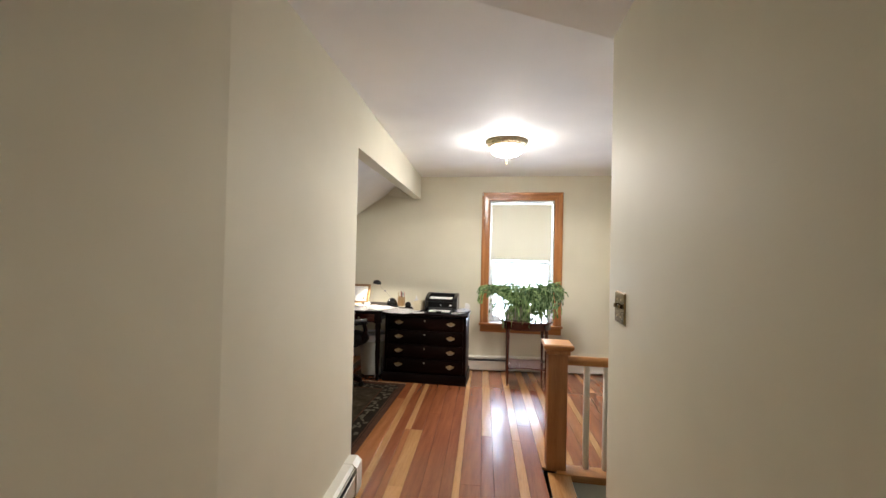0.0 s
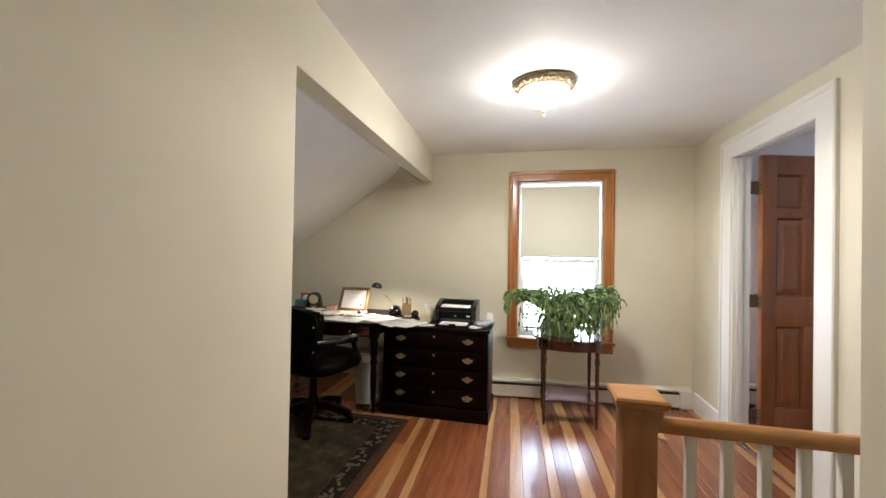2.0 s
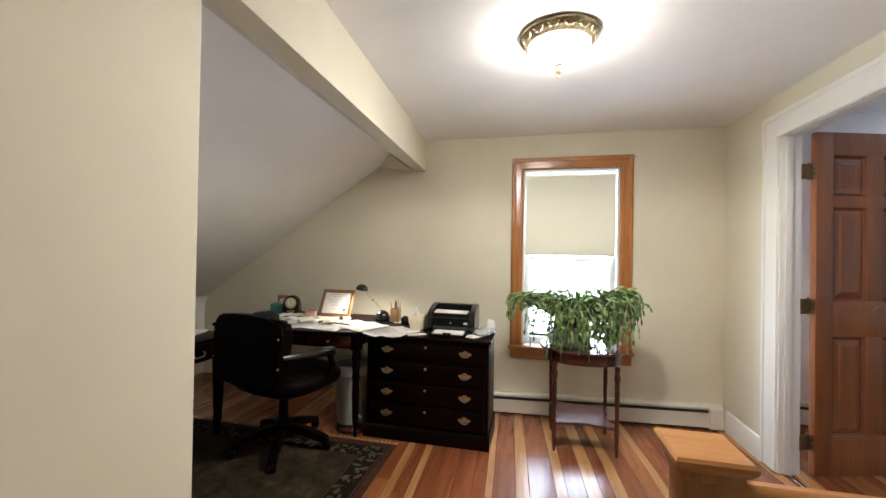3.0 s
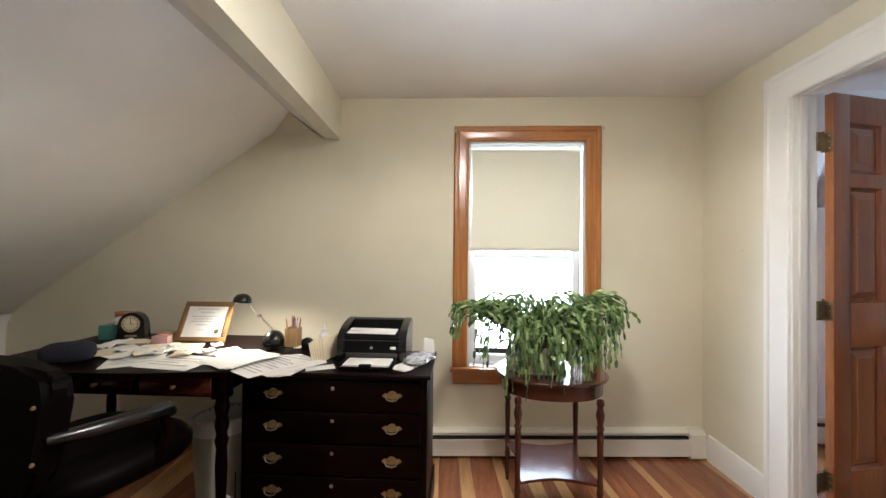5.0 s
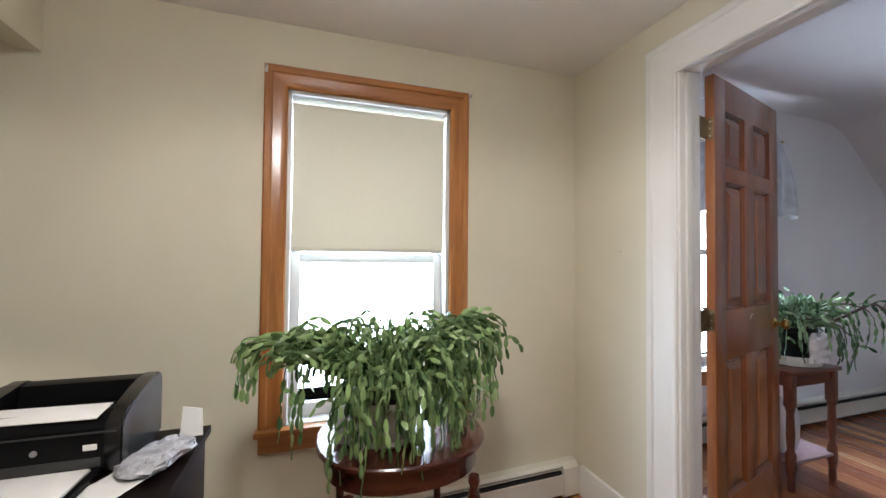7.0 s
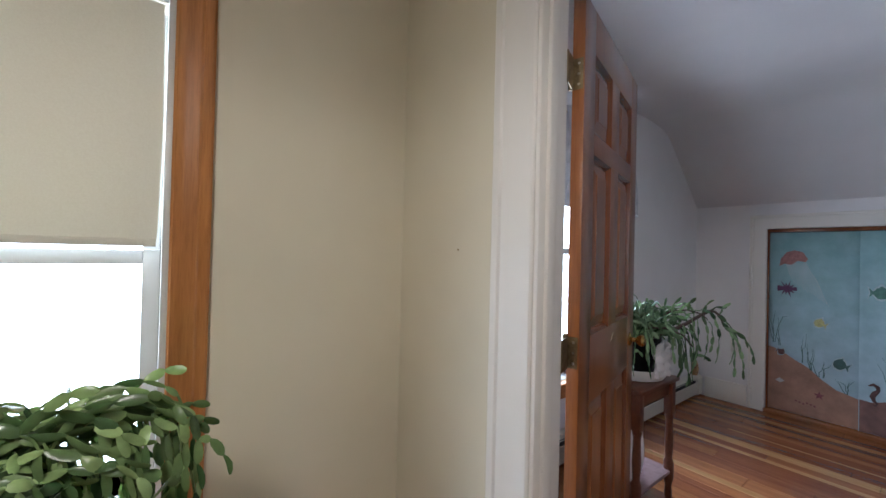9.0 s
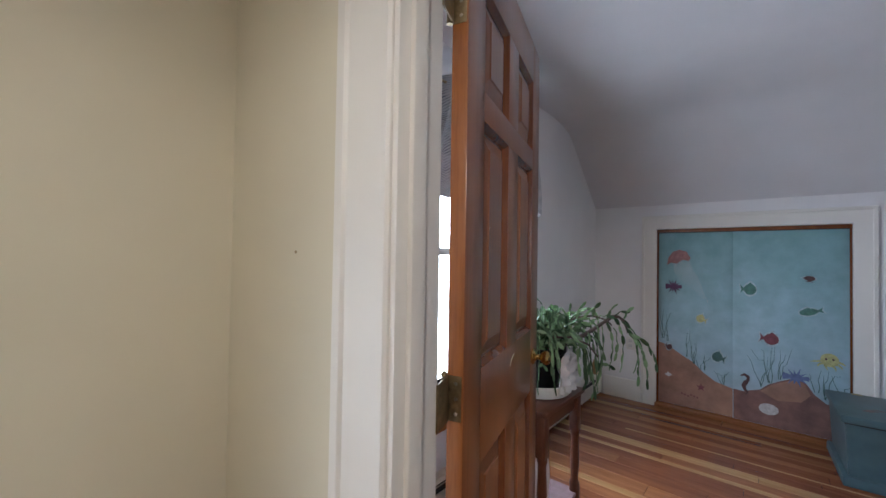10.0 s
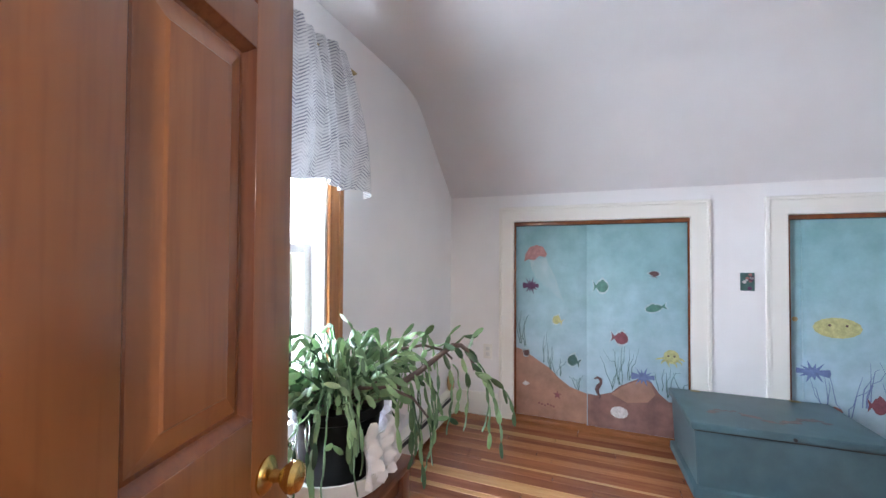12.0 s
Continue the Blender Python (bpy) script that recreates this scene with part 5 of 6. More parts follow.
for k in range(6):
    en = tagged(part("envelope", box(B(), -0.085, 0.085, -0.0015, 0.0015, 0, 0.095 + 0.007 * (k % 3), 0.0006), CREAMPAPER, m=pose(-0.490 + 0.007 * k, 5.62 + 0.007 * k, CHZ + 0.003, -16 + 2.0 * k, 0, 64 + 1.6 * k)), "cream envelope standing beside the printer", "envelope", "envelopes beside the printer")
bx = thing("tissue_box", pose(-1.83, 5.88, DSZ, 0, 0, 8), "teal cardboard box on the far end of the desk", "box")
bm = B()
box(bm, -0.07, 0.07, -0.05, 0.05, 0, 0.085, 0.003)
part("carton", bm, TEALBOX, bx)
bm = B()
cushion(bm, 0.03, 0.03, 0.03, pose(0.02, 0, 0.10), 2.4, 10, 7)
part("tissue", bm, PAPER, bx, "white tissue tuft")
rb = thing("tea_tin", pose(-1.86, 5.965, DSZ), "rust red tin behind the teal box", "tin")
bm = B()
box(bm, -0.05, 0.03, -0.02, 0.02, 0, 0.135, 0.004)
part("tin_body", bm, TERRACOTTA, rb)
bm = B()
box(bm, -0.052, 0.032, -0.022, 0.022, 0.135, 0.146, 0.003)
part("tin_lid", bm, PIN, rb)
for x, y, mt in ((-1.50, 5.86, PIN), (-1.46, 5.76, CARDPINK)):
    bb = tagged(part("small_box", box(B(), -0.04, 0.04, -0.028, 0.028, 0, 0.05, 0.002), mt, m=pose(x, y, DSZ + 0.001, 0, 0, 12)), "small carton among papers on the desk", "box")
bk = thing("notebook", pose(-2.02, 4.95, 0.70, 0, 0, 12), "white open papers lying on the side desk", "paper")
for k in range(3):
    bm = B()
    box(bm, -0.15, 0.15, -0.20, 0.20, 0.004 * k, 0.004 * k + 0.0035, 0.001)
    part("page", bm, PAPER, bk, m=pose(0.01 * k, 0.008 * k, 0, 0, 0, 4 * k))

# ---- floor settlement ----
SETTLE_Y = 5.42


def settled(x, y):
    """How far the old floor has sunk at the foot of the gable wall."""
    deep = 0.083 - 0.031 * x if x > -0.2 else max(0.0, 0.089 * (x + 0.9) / 0.7)
    return -deep * max(0.0, (y - SETTLE_Y) / (YN - SETTLE_Y))


# ---- oval plant table ----
PT = Vector((0.665, 5.745, 0))
pt = thing("plant_table", pose(*PT), "small oval red mahogany table with turned legs and lower shelf", "side table")
bm = B()


def oval(a, b, e=2.3, n=40):
    f = lambda c: math.copysign(abs(c) ** (2 / e), c)
    return [(a * f(math.cos(2 * math.pi * i / n)), b * f(math.sin(2 * math.pi * i / n))) for i in range(n)]


for (a0, a1, z0, z1) in ((0.272, 0.284, 0.633, 0.639), (0.284, 0.284, 0.639, 0.648), (0.284, 0.278, 0.648, 0.653)):
    prism(bm, [(x, y, z0) for x, y in oval(a0, a0 * 0.88)], [(x, y, z1) for x, y in oval(a1, a1 * 0.88)])
part("tabletop", bm, TABLEW, pt)
bm = B()
prism(bm, [(x, y, 0.566) for x, y in oval(0.258, 0.228)], [(x, y, 0.633) for x, y in oval(0.258, 0.228)])
part("apron", bm, TABLEW, pt)
tl_prof = [(0.008, 0.0), (0.011, 0.03), (0.014, 0.11), (0.017, 0.125), (0.013, 0.14), (0.013, 0.17), (0.012, 0.19), (0.016, 0.36), (0.013, 0.375), (0.019, 0.39), (0.013, 0.402), (0.021, 0.445), (0.013, 0.478), (0.019, 0.49), (0.016, 0.507)]
for sx_ in (-1, 1):
    for sy_ in (-1, 1):
        bm = B()
        low = settled(PT.x + sx_ * 0.193, PT.y + sy_ * 0.195)
        lathe(bm, [(r_, low + (0.568 - low) * z_ / 0.507) for r_, z_ in tl_prof], 16)
        part("leg", bm, TABLEV, pt, m=pose(sx_ * 0.193, sy_ * 0.195, 0))
bm = B()
n = 10
cs = [(0.205, 0.205), (-0.205, 0.205), (-0.205, -0.205), (0.205, -0.205)]
ol = []
for i in range(4):
    a, b = Vector(cs[i]), Vector(cs[(i + 1) % 4])
    for k in range(n):
        p = a.lerp(b, k / n)
        ol.append(tuple(p * (1 - 0.22 * math.sin(math.pi * k / n))))
extrude(bm, ol, "z", 0.162, 0.176)
part("lower_shelf", bm, TABLEW, pt)


# ---- trailing cactus plants ----
def pads(verts, faces, pts, rnd, w0):
    """A chain of flat leaf pads along a line of points."""
    for a, b in zip(pts, pts[1:]):
        d = b - a
        L = d.length
        d.normalize()
        side = d.cross(Vector((rnd.uniform(-1, 1), rnd.uniform(-1, 1), rnd.uniform(-0.4, 0.4)))).normalized()
        nrm = d.cross(side)
        w = w0 * rnd.uniform(0.75, 1.15)
        t = 0.0022
        o = len(verts)
        bend = nrm * rnd.uniform(-0.005, 0.005)
        for f, ww in ((0.0, 0.22), (0.22, 0.78), (0.55, 1.0), (0.84, 0.86), (1.03, 0.35)):
            c = a + d * (L * f) + bend * math.sin(math.pi * min(f, 1))
            verts += [c - side * (w * ww / 2), c + nrm * t, c + side * (w * ww / 2), c - nrm * t]
        for k in range(4):
            for i in range(4):
                faces.append((o + 4 * k + i, o + 4 * k + (i + 1) % 4, o + 4 * k + 4 + (i + 1) % 4, o + 4 * k + 4 + i))
        faces += [(o + 3, o + 2, o + 1, o), (o + 16, o + 17, o + 18, o + 19)]


def stem_line(az, reach, rise, drop, ex, ey, rnd, step=0.040, curl=1.0):
    """Points up out of the pot, over an arch and then hanging."""
    d = Vector((math.cos(az) * ex, math.sin(az) * ey, 0)) * reach
    out = []
    n = 24
    for i in range(n + 1):
        s = i / n
        out.append(Vector((d.x * (1 - (1 - s) ** 1.7), d.y * (1 - (1 - s) ** 1.7), rise * math.sin(min(1, s * 1.25) * math.pi * 0.62))))
    k = max(2, int(drop / 0.02))
    for i in range(1, k + 1):
        last = out[-1]
        out.append(last + Vector((rnd.uniform(-0.004, 0.004) + 0.004 * math.cos(az) * curl * (1 - i / k), rnd.uniform(-0.004, 0.004) + 0.004 * math.sin(az) * curl * (1 - i / k), -0.02)))
    res, acc = [out[0]], 0.0
    for a, b in zip(out, out[1:]):
        acc += (b - a).length
        if acc >= step:
            res.append(b)
            acc = 0.0
    return res


def along(pts, step):
    """Even steps along a line of points."""
    out, acc = [Vector(pts[0])], 0.0
    for a, b in zip(pts, pts[1:]):
        a, b = Vector(a), Vector(b)
        n = max(1, int((b - a).length / 0.005))
        for i in range(1, n + 1):
            acc += (b - a).length / n
            if acc >= step:
                out.append(a.lerp(b, i / n))
                acc = 0.0
    return out


def cactus(parent, base, stems, rnd, leaf, w0=0.021, bare=0.35, step=0.040, strands=()):
    verts, faces = [], []
    bm = B()
    for pts in strands:
        pads(verts, faces, along(pts, step), rnd, w0)
    for az, reach, rise, drop, ex, ey in stems:
        line = [base + p for p in stem_line(az, reach, rise, drop, ex, ey, rnd, step)]
        cut = max(1, int(len(line) * bare * rnd.uniform(0.4, 1.1)))
        if cut > 1:
            tube(bm, line[:cut + 1], [0.004 - 0.0018 * i / (cut + 1) for i in range(cut + 1)], 5)
        pads(verts, faces, line[max(0, cut - 1):], rnd, w0)
        # side shoots
        for j in range(cut, len(line) - 2, 3):
            if rnd.random() < 0.55:
                a = rnd.uniform(0, 6.28)
                q = [line[j]]
                v = Vector((math.cos(a) * 0.022, math.sin(a) * 0.022, rnd.uniform(-0.005, 0.03)))
                for _ in range(rnd.randint(2, 4)):
                    q.append(q[-1] + v)
                    v = Vector((v.x * 0.75, v.y * 0.75, v.z - 0.017))
                    v *= 0.95 * step / max(v.length, 0.01)
                pads(verts, faces, q, rnd, w0)
    tagged(part("stems", bm, STEM, parent, "thin woody stems"), kind="stuff")
    me = bpy.data.meshes.new("leaves")
    me.from_pydata([tuple(v) for v in verts], [], faces)
    me.materials.append(leaf)
    for p in me.polygons:
        p.use_smooth = True
    me.set_sharp_from_angle(angle=radians(50))
    lv = new("leaves", me)
    lv.parent = parent
    tagged(lv, "green segmented trailing cactus leaves", kind="stuff")


pl = thing("trailing_cactus", pose(0.605, 5.745, 0.653), "large trailing green cactus in a pale pot on the table", "potted plant")
bm = B()
lathe(bm, [(0.088, 0.0), (0.093, 0.004), (0.112, 0.045), (0.126, 0.105), (0.134, 0.118), (0.134, 0.135), (0.124, 0.135), (0.117, 0.105), (0.10, 0.095)], 32)
part("pot", bm, POTBEIGE, pl, "pale beige pot")
bm = B()
lathe(bm, [(0.125, 0.0), (0.140, 0.012), (0.136, 0.014), (0.115, 0.004)], 32)
part("saucer", bm, POTBEIGE, pl, "white saucer")
bm = B()
lathe(bm, [(0.117, 0.108), (0.115, 0.116), (0.06, 0.123), (0.001, 0.125)], 24)
part("soil", bm, SOIL, pl)
rnd = random.Random(21)
stems = []
EY = 0.62
# level arm with short shoots, its drooping tip and a few long strands
for i in range(52):
    stems.append((math.pi + rnd.uniform(-0.45, 0.45), rnd.uniform(0.16, 0.42), rnd.uniform(0.17, 0.25), rnd.uniform(0.02, 0.10), 1.0, EY))
for i in range(11):
    stems.append((math.pi + rnd.uniform(-0.3, 0.25), rnd.uniform(0.40, 0.45), rnd.uniform(0.19, 0.25), rnd.uniform(0.10, 0.20), 1.0, EY))
for i in range(5):
    stems.append((math.pi + rnd.uniform(-0.3, 0.5), rnd.uniform(0.24, 0.33), rnd.uniform(0.16, 0.21), rnd.uniform(0.22, 0.32), 1.0, EY))
# dense curtain in front of the pot and towards the room's corner
for i in range(108):
    stems.append((rnd.uniform(math.pi * 1.26, math.pi * 1.99), rnd.uniform(0.14, 0.32), rnd.uniform(0.10, 0.24), rnd.uniform(0.14, 0.34), 1.0, 0.80))
for i in range(34):
    stems.append((rnd.uniform(-0.5, 0.35), rnd.uniform(0.22, 0.40), rnd.uniform(0.20, 0.285), rnd.uniform(0.12, 0.33), 1.0, EY))
for i in range(14):
    stems.append((rnd.uniform(-0.25, 0.3), rnd.uniform(0.38, 0.43), rnd.uniform(0.25, 0.29), rnd.uniform(0.10, 0.24), 1.0, EY))
# low crown and the side to the window
for i in range(52):
    stems.append((rnd.uniform(0, 6.28), rnd.uniform(0.05, 0.34), rnd.uniform(0.19, 0.30), rnd.uniform(0.01, 0.08), 1.0, 0.6))
for i in range(30):
    stems.append((rnd.uniform(0.1, math.pi * 0.9), rnd.uniform(0.12, 0.28), rnd.uniform(0.12, 0.22), rnd.uniform(0.04, 0.2), 1.0, EY))
cactus(pl, Vector((0, 0, 0.108)), stems, rnd, LEAF, 0.0165, 0.35, 0.034)
rnd = random.Random(77)
bm = B()
m_, n_ = 16, 5
g = [[bm.verts.new(((0.150 + 0.020 * math.sin(4.1 * i + 1.9 * j) + rnd.uniform(-0.007, 0.007)) * math.cos(radians(135 + 100 * i / m_)), (0.150 + 0.016 * math.sin(3.3 * i + j)) * math.sin(radians(135 + 100 * i / m_)), 0.006 + (0.075 + 0.03 * math.sin(2.7 * i)) * j / n_)) for j in range(n_ + 1)] for i in range(m_ + 1)]
for i in range(m_):
    for j in range(n_):
        bm.faces.new((g[i][j], g[i + 1][j], g[i + 1][j + 1], g[i][j + 1]))
solid(bm, 0.002)
part("plastic_wrap", bm, PLASTICBAG, pl, "crumpled white plastic round the pot foot")

# ---- bedroom: plant stand and second plant ----
SX, SY, SZ = 2.99, 6.0, 0.012
st = thing("plant_stand", pose(SX, SY, SZ), "red-brown wooden plant stand with lower shelf under the window", "plant stand")
bm = B()
box(bm, -0.21, 0.21, -0.21, 0.21, 0.625, 0.648, 0.006)
part("tabletop", bm, STAND, st)
bm = B()
box(bm, -0.18, 0.18, -0.18, 0.18, 0.555, 0.625, 0.002)
part("apron", bm, STAND, st)
for sx_ in (-1, 1):
    for sy_ in (-1, 1):
        bm = B()
        box(bm, -0.021, 0.021, -0.021, 0.021, 0.45, 0.625, 0.002)
        lathe(bm, [(0.012, 0.0), (0.018, 0.02), (0.015, 0.08), (0.024, 0.12), (0.024, 0.20), (0.016, 0.22), (0.021, 0.30), (0.017, 0.42), (0.022, 0.44), (0.021, 0.452)], 14)
        part("leg", bm, STAND, st, m=pose(sx_ * 0.175, sy_ * 0.175, 0))
bm = B()
box(bm, -0.19, 0.19, -0.19, 0.19, 0.145, 0.163, 0.004)
part("lower_shelf", bm, MAUVE, st, "dusty mauve lower shelf")
sb = thing("plastic_sack", pose(2.88, 5.93, SZ + 0.163), "white plastic sack of soil on the stand's lower shelf", "bag")
bm = B()
cushion(bm, 0.075, 0.10, 0.15, pose(0, 0, 0.15, 0, 4, 20), 2.6)
part("sack", bm, PLASTICBAG, sb)

p2 = thing("trailing_cactus", pose(3.02, 5.95, SZ + 0.648), "sprawling green cactus in a black pot wrapped with white plastic", "potted plant")
bm = B()
lathe(bm, [(0.090, 0.015), (0.096, 0.018), (0.122, 0.185), (0.130, 0.19), (0.130, 0.215), (0.119, 0.215), (0.112, 0.18)], 28)
part("pot", bm, BLACK, p2, "black plastic nursery pot")
bm = B()
lathe(bm, [(0.115, 0.185), (0.05, 0.198), (0.001, 0.20)], 20)
part("soil", bm, SOIL, p2)
bm = B()
lathe(bm, [(0.12, 0.0), (0.145, 0.006), (0.160, 0.058), (0.155, 0.058), (0.136, 0.014), (0.02, 0.012)], 28)
part("saucer", bm, CERAMIC, p2, "white plastic saucer")
rnd = random.Random(6)
bm = B()
m_, n_ = 40, 12
g = [[None] * (n_ + 1) for _ in range(m_ + 1)]
for i in range(m_ + 1):
    a = radians(-60 + 120 * i / m_)
    for j in range(n_ + 1):
        r = 0.158 + 0.014 * math.sin(1.1 * i + 0.5 * j) + 0.009 * math.sin(2.3 * i - 0.9 * j) + 0.012 * j / n_ + rnd.uniform(-0.002, 0.002)
        g[i][j] = bm.verts.new((r * math.cos(a), r * math.sin(a), 0.03 + (0.15 + 0.022 * math.sin(0.9 * i)) * j / n_))
for i in range(m_):
    for j in range(n_):
        bm.faces.new((g[i][j], g[i + 1][j], g[i + 1][j + 1], g[i][j + 1]))
solid(bm, 0.002)
part("plastic_wrap", bm, PLASTICBAG, p2, "crumpled white plastic wrap", m=pose(0, 0, 0, 0, 0, -58), smooth=80)
stems = []
for i in range(125):
    az = rnd.uniform(0, 6.28)
    toward = max(0, math.cos(az - radians(-60)))
    bare_side = max(0, math.cos(az - radians(-150))) ** 2
    stems.append((az, rnd.uniform(0.06, 0.25 + 0.06 * toward) * (1 - 0.35 * bare_side), rnd.uniform(0.06, 0.22), rnd.uniform(0.02, 0.14) * (1 - 0.7 * bare_side), 1.0, 0.9))
for i in range(24):
    stems.append((radians(rnd.uniform(-225, -115)), rnd.uniform(0.15, 0.23), rnd.uniform(0.05, 0.12), rnd.uniform(0.10, 0.24), 1.0, 0.9))
for i in range(13):
    stems.append((radians(rnd.uniform(-105, -40)), rnd.uniform(0.16, 0.27), rnd.uniform(0.04, 0.14), rnd.uniform(0.12, 0.28), 1.0, 0.9))


def spray(s_, z_, d_=0.0):
    """Point beside the pot: s_ out along the old branch, d_ across it, z_ up."""
    return Vector((0.3685 * s_ + 0.9296 * d_, -0.9296 * s_ + 0.3685 * d_, z_))


limbs = [
    ([spray(0.0, 0.19), spray(0.09, 0.215), spray(0.17, 0.251), spray(0.235, 0.295), spray(0.282, 0.333), spray(0.327, 0.367), spray(0.35, 0.366), spray(0.366, 0.353), spray(0.38, 0.325), spray(0.388, 0.297)], 0.0105, 0.0045),
    ([spray(0.01, 0.20, 0.03), spray(0.10, 0.30, 0.04), spray(0.17, 0.345, 0.04), spray(0.24, 0.36, 0.03), spray(0.30, 0.345, 0.03), spray(0.325, 0.32, 0.03)], 0.006, 0.003),
    ([spray(-0.02, 0.20, -0.02), spray(0.06, 0.26, -0.05), spray(0.15, 0.275, -0.08), spray(0.22, 0.25, -0.09), spray(0.26, 0.20, -0.09)], 0.006, 0.003)]
strands = []
for pts, r0, r1 in limbs:
    bm = B()
    n = len(pts)
    tube(bm, pts, [r0 + (r1 - r0) * k / (n - 1) for k in range(n)], 8)
    part("old_branch", bm, STEM, p2, "thick arching woody branch")
for s0, z0, s1, z1 in ((0.366, 0.353, 0.434, 0.045), (0.33, 0.365, 0.351, 0.073), (0.388, 0.297, 0.475, 0.215), (0.388, 0.297, 0.507, 0.112), (0.38, 0.32, 0.405, 0.10), (0.36, 0.35, 0.46, 0.06),
                       (0.30, 0.34, 0.30, 0.10), (0.28, 0.33, 0.25, 0.04), (0.25, 0.30, 0.27, 0.06), (0.22, 0.29, 0.20, 0.02), (0.325, 0.32, 0.33, 0.14), (0.26, 0.20, 0.24, -0.02), (0.388, 0.30, 0.44, 0.16)):
    d0, d1 = rnd.uniform(-0.03, 0.03), rnd.uniform(-0.07, 0.07)
    bow = rnd.uniform(0.01, 0.035)
    strands.append([spray(s0 + (s1 - s0) * (k / 6) ** 0.7 + bow * math.sin(math.pi * k / 6), z0 + (z1 - z0) * (k / 6) ** 1.25, d0 + (d1 - d0) * k / 6) for k in range(7)])
for s0, z0, s1, z1 in ((0.366, 0.353, 0.428, 0.412), (0.30, 0.35, 0.36, 0.43), (0.24, 0.36, 0.278, 0.435), (0.20, 0.35, 0.29, 0.415), (0.14, 0.33, 0.16, 0.445), (0.08, 0.28, 0.06, 0.42), (0.17, 0.345, 0.22, 0.43), (0.327, 0.367, 0.40, 0.385)):
    d1 = rnd.uniform(-0.05, 0.05)
    strands.append([spray(s0, z0), spray((s0 + s1) / 2 - 0.01, (z0 + z1) / 2 + 0.012, d1 / 2), spray(s1, z1, d1)])
cactus(p2, Vector((0, 0, 0.185)), stems, rnd, LEAF2, 0.0165, 0.40, 0.042, strands)

# ---- valance over the bedroom window ----
va = thing("valance", pose(3.13, YN2, 0), "gathered blue-grey print cloth valance on the bedroom window", "curtain")
bm = B()
nu, nv = 90, 14
g = [[None] * (nv + 1) for _ in range(nu + 1)]
for i in range(nu + 1):
    u = i / nu
    for j in range(nv + 1):
        v = j / nv
        half = 0.435 + 0.195 * (1 - v)
        x = -half + 2 * half * u
        fold = 0.020 * math.sin(u * 74 + 1.3 * math.sin(u * 17)) * (0.45 + 0.55 * (1 - v)) + 0.012 * math.sin(u * 25 + 3 * v)
        ret = 0.09 * max(0, (abs(u - 0.5) - 0.44) / 0.06)
        g[i][j] = bm.verts.new((x, -0.115 + fold - 0.025 * math.sin(math.pi * (1 - v)) + ret, 1.570 + 0.590 * v + 0.012 * math.sin(u * 31) * (1 - v)))
for i in range(nu):
    for j in range(nv):
        bm.faces.new((g[i][j], g[i + 1][j], g[i + 1][j + 1], g[i][j + 1]))
solid(bm, 0.0015)
part("cloth", bm, VALANCE, va)
bm = B()
tube(bm, [(-0.45, -0.01, 2.115), (-0.455, -0.10, 2.115), (0.455, -0.10, 2.115), (0.45, -0.01, 2.115)], 0.006, 8)
part("curtain_rod", bm, OLDBRASS, va, "thin dark curtain rod")

# ---- closets with the painted sea ----
def flat(parent, name, pts, mat, label="", lift=0.0012):
    """A painted shape on a closet door; u to the south, v up."""
    bm = B()
    extrude(bm, [(-u, v) for u, v in pts], "x", -lift, 0.0)
    return part(name, bm, mat, parent, label, smooth=0)


def fish_shape(u, v, L, h, flip=1, turn=0.0):
    pts = []
    for i in range(12):
        a = 2 * math.pi * i / 12
        pts.append((0.36 * L * math.cos(a), h * 0.5 * math.sin(a)))
    body = [p for p in pts if p[0] > -0.30 * L]
    low = sorted([p for p in body if p[1] < 0], key=lambda p: p[0])
    up = sorted([p for p in body if p[1] >= 0], key=lambda p: -p[0])
    out = low + up[:3] + [(0.0, 0.62 * h), (-0.12 * L, 0.42 * h)] + up[4:] + [(-0.36 * L, 0.10 * h), (-0.55 * L, 0.42 * h), (-0.48 * L, 0.0), (-0.55 * L, -0.40 * h), (-0.36 * L, -0.10 * h)]
    c, s = math.cos(turn), math.sin(turn)
    return [(u + flip * (x * c - y * s), v + x * s + y * c) for x, y in out]


def spiky_shape(u, v, L, h, flip=1, turn=0.0, spikes=13):
    """Fish with long ragged fins."""
    out = []
    for i in range(spikes * 2):
        a = math.pi * i / spikes
        k = 1.0 if i % 2 else 0.52 + 0.12 * math.sin(3.0 * i)
        if abs(math.cos(a)) > 0.93:
            k = 0.95
        out.append((0.52 * L * k * math.cos(a), 0.62 * h * k * math.sin(a) * (1.15 if i % 4 == 1 else 0.85)))
    c, s = math.cos(turn), math.sin(turn)
    return [(u + flip * (x * c - y * s), v + x * s + y * c) for x, y in out]


def paintcol(name, col):
    return plain(name, col, 0.55, 0, 0, 0.25, 40)


P_RED, P_PURPLE, P_GREEN, P_DGREEN, P_YEL, P_BLUE, P_PINK, P_WHITE, P_BROWN, P_PALE = [paintcol("mural_" + n_, c) for n_, c in (
    ("red", (0.20, 0.06, 0.075)), ("purple", (0.10, 0.035, 0.10)), ("green", (0.075, 0.20, 0.165)), ("dark_green", (0.055, 0.13, 0.125)), ("yellow", (0.46, 0.45, 0.20)),
    ("blue", (0.13, 0.18, 0.36)), ("coral", (0.36, 0.17, 0.16)), ("white", (0.60, 0.60, 0.60)), ("brown", (0.10, 0.05, 0.05)), ("pale_water", (0.40, 0.52, 0.56)))]


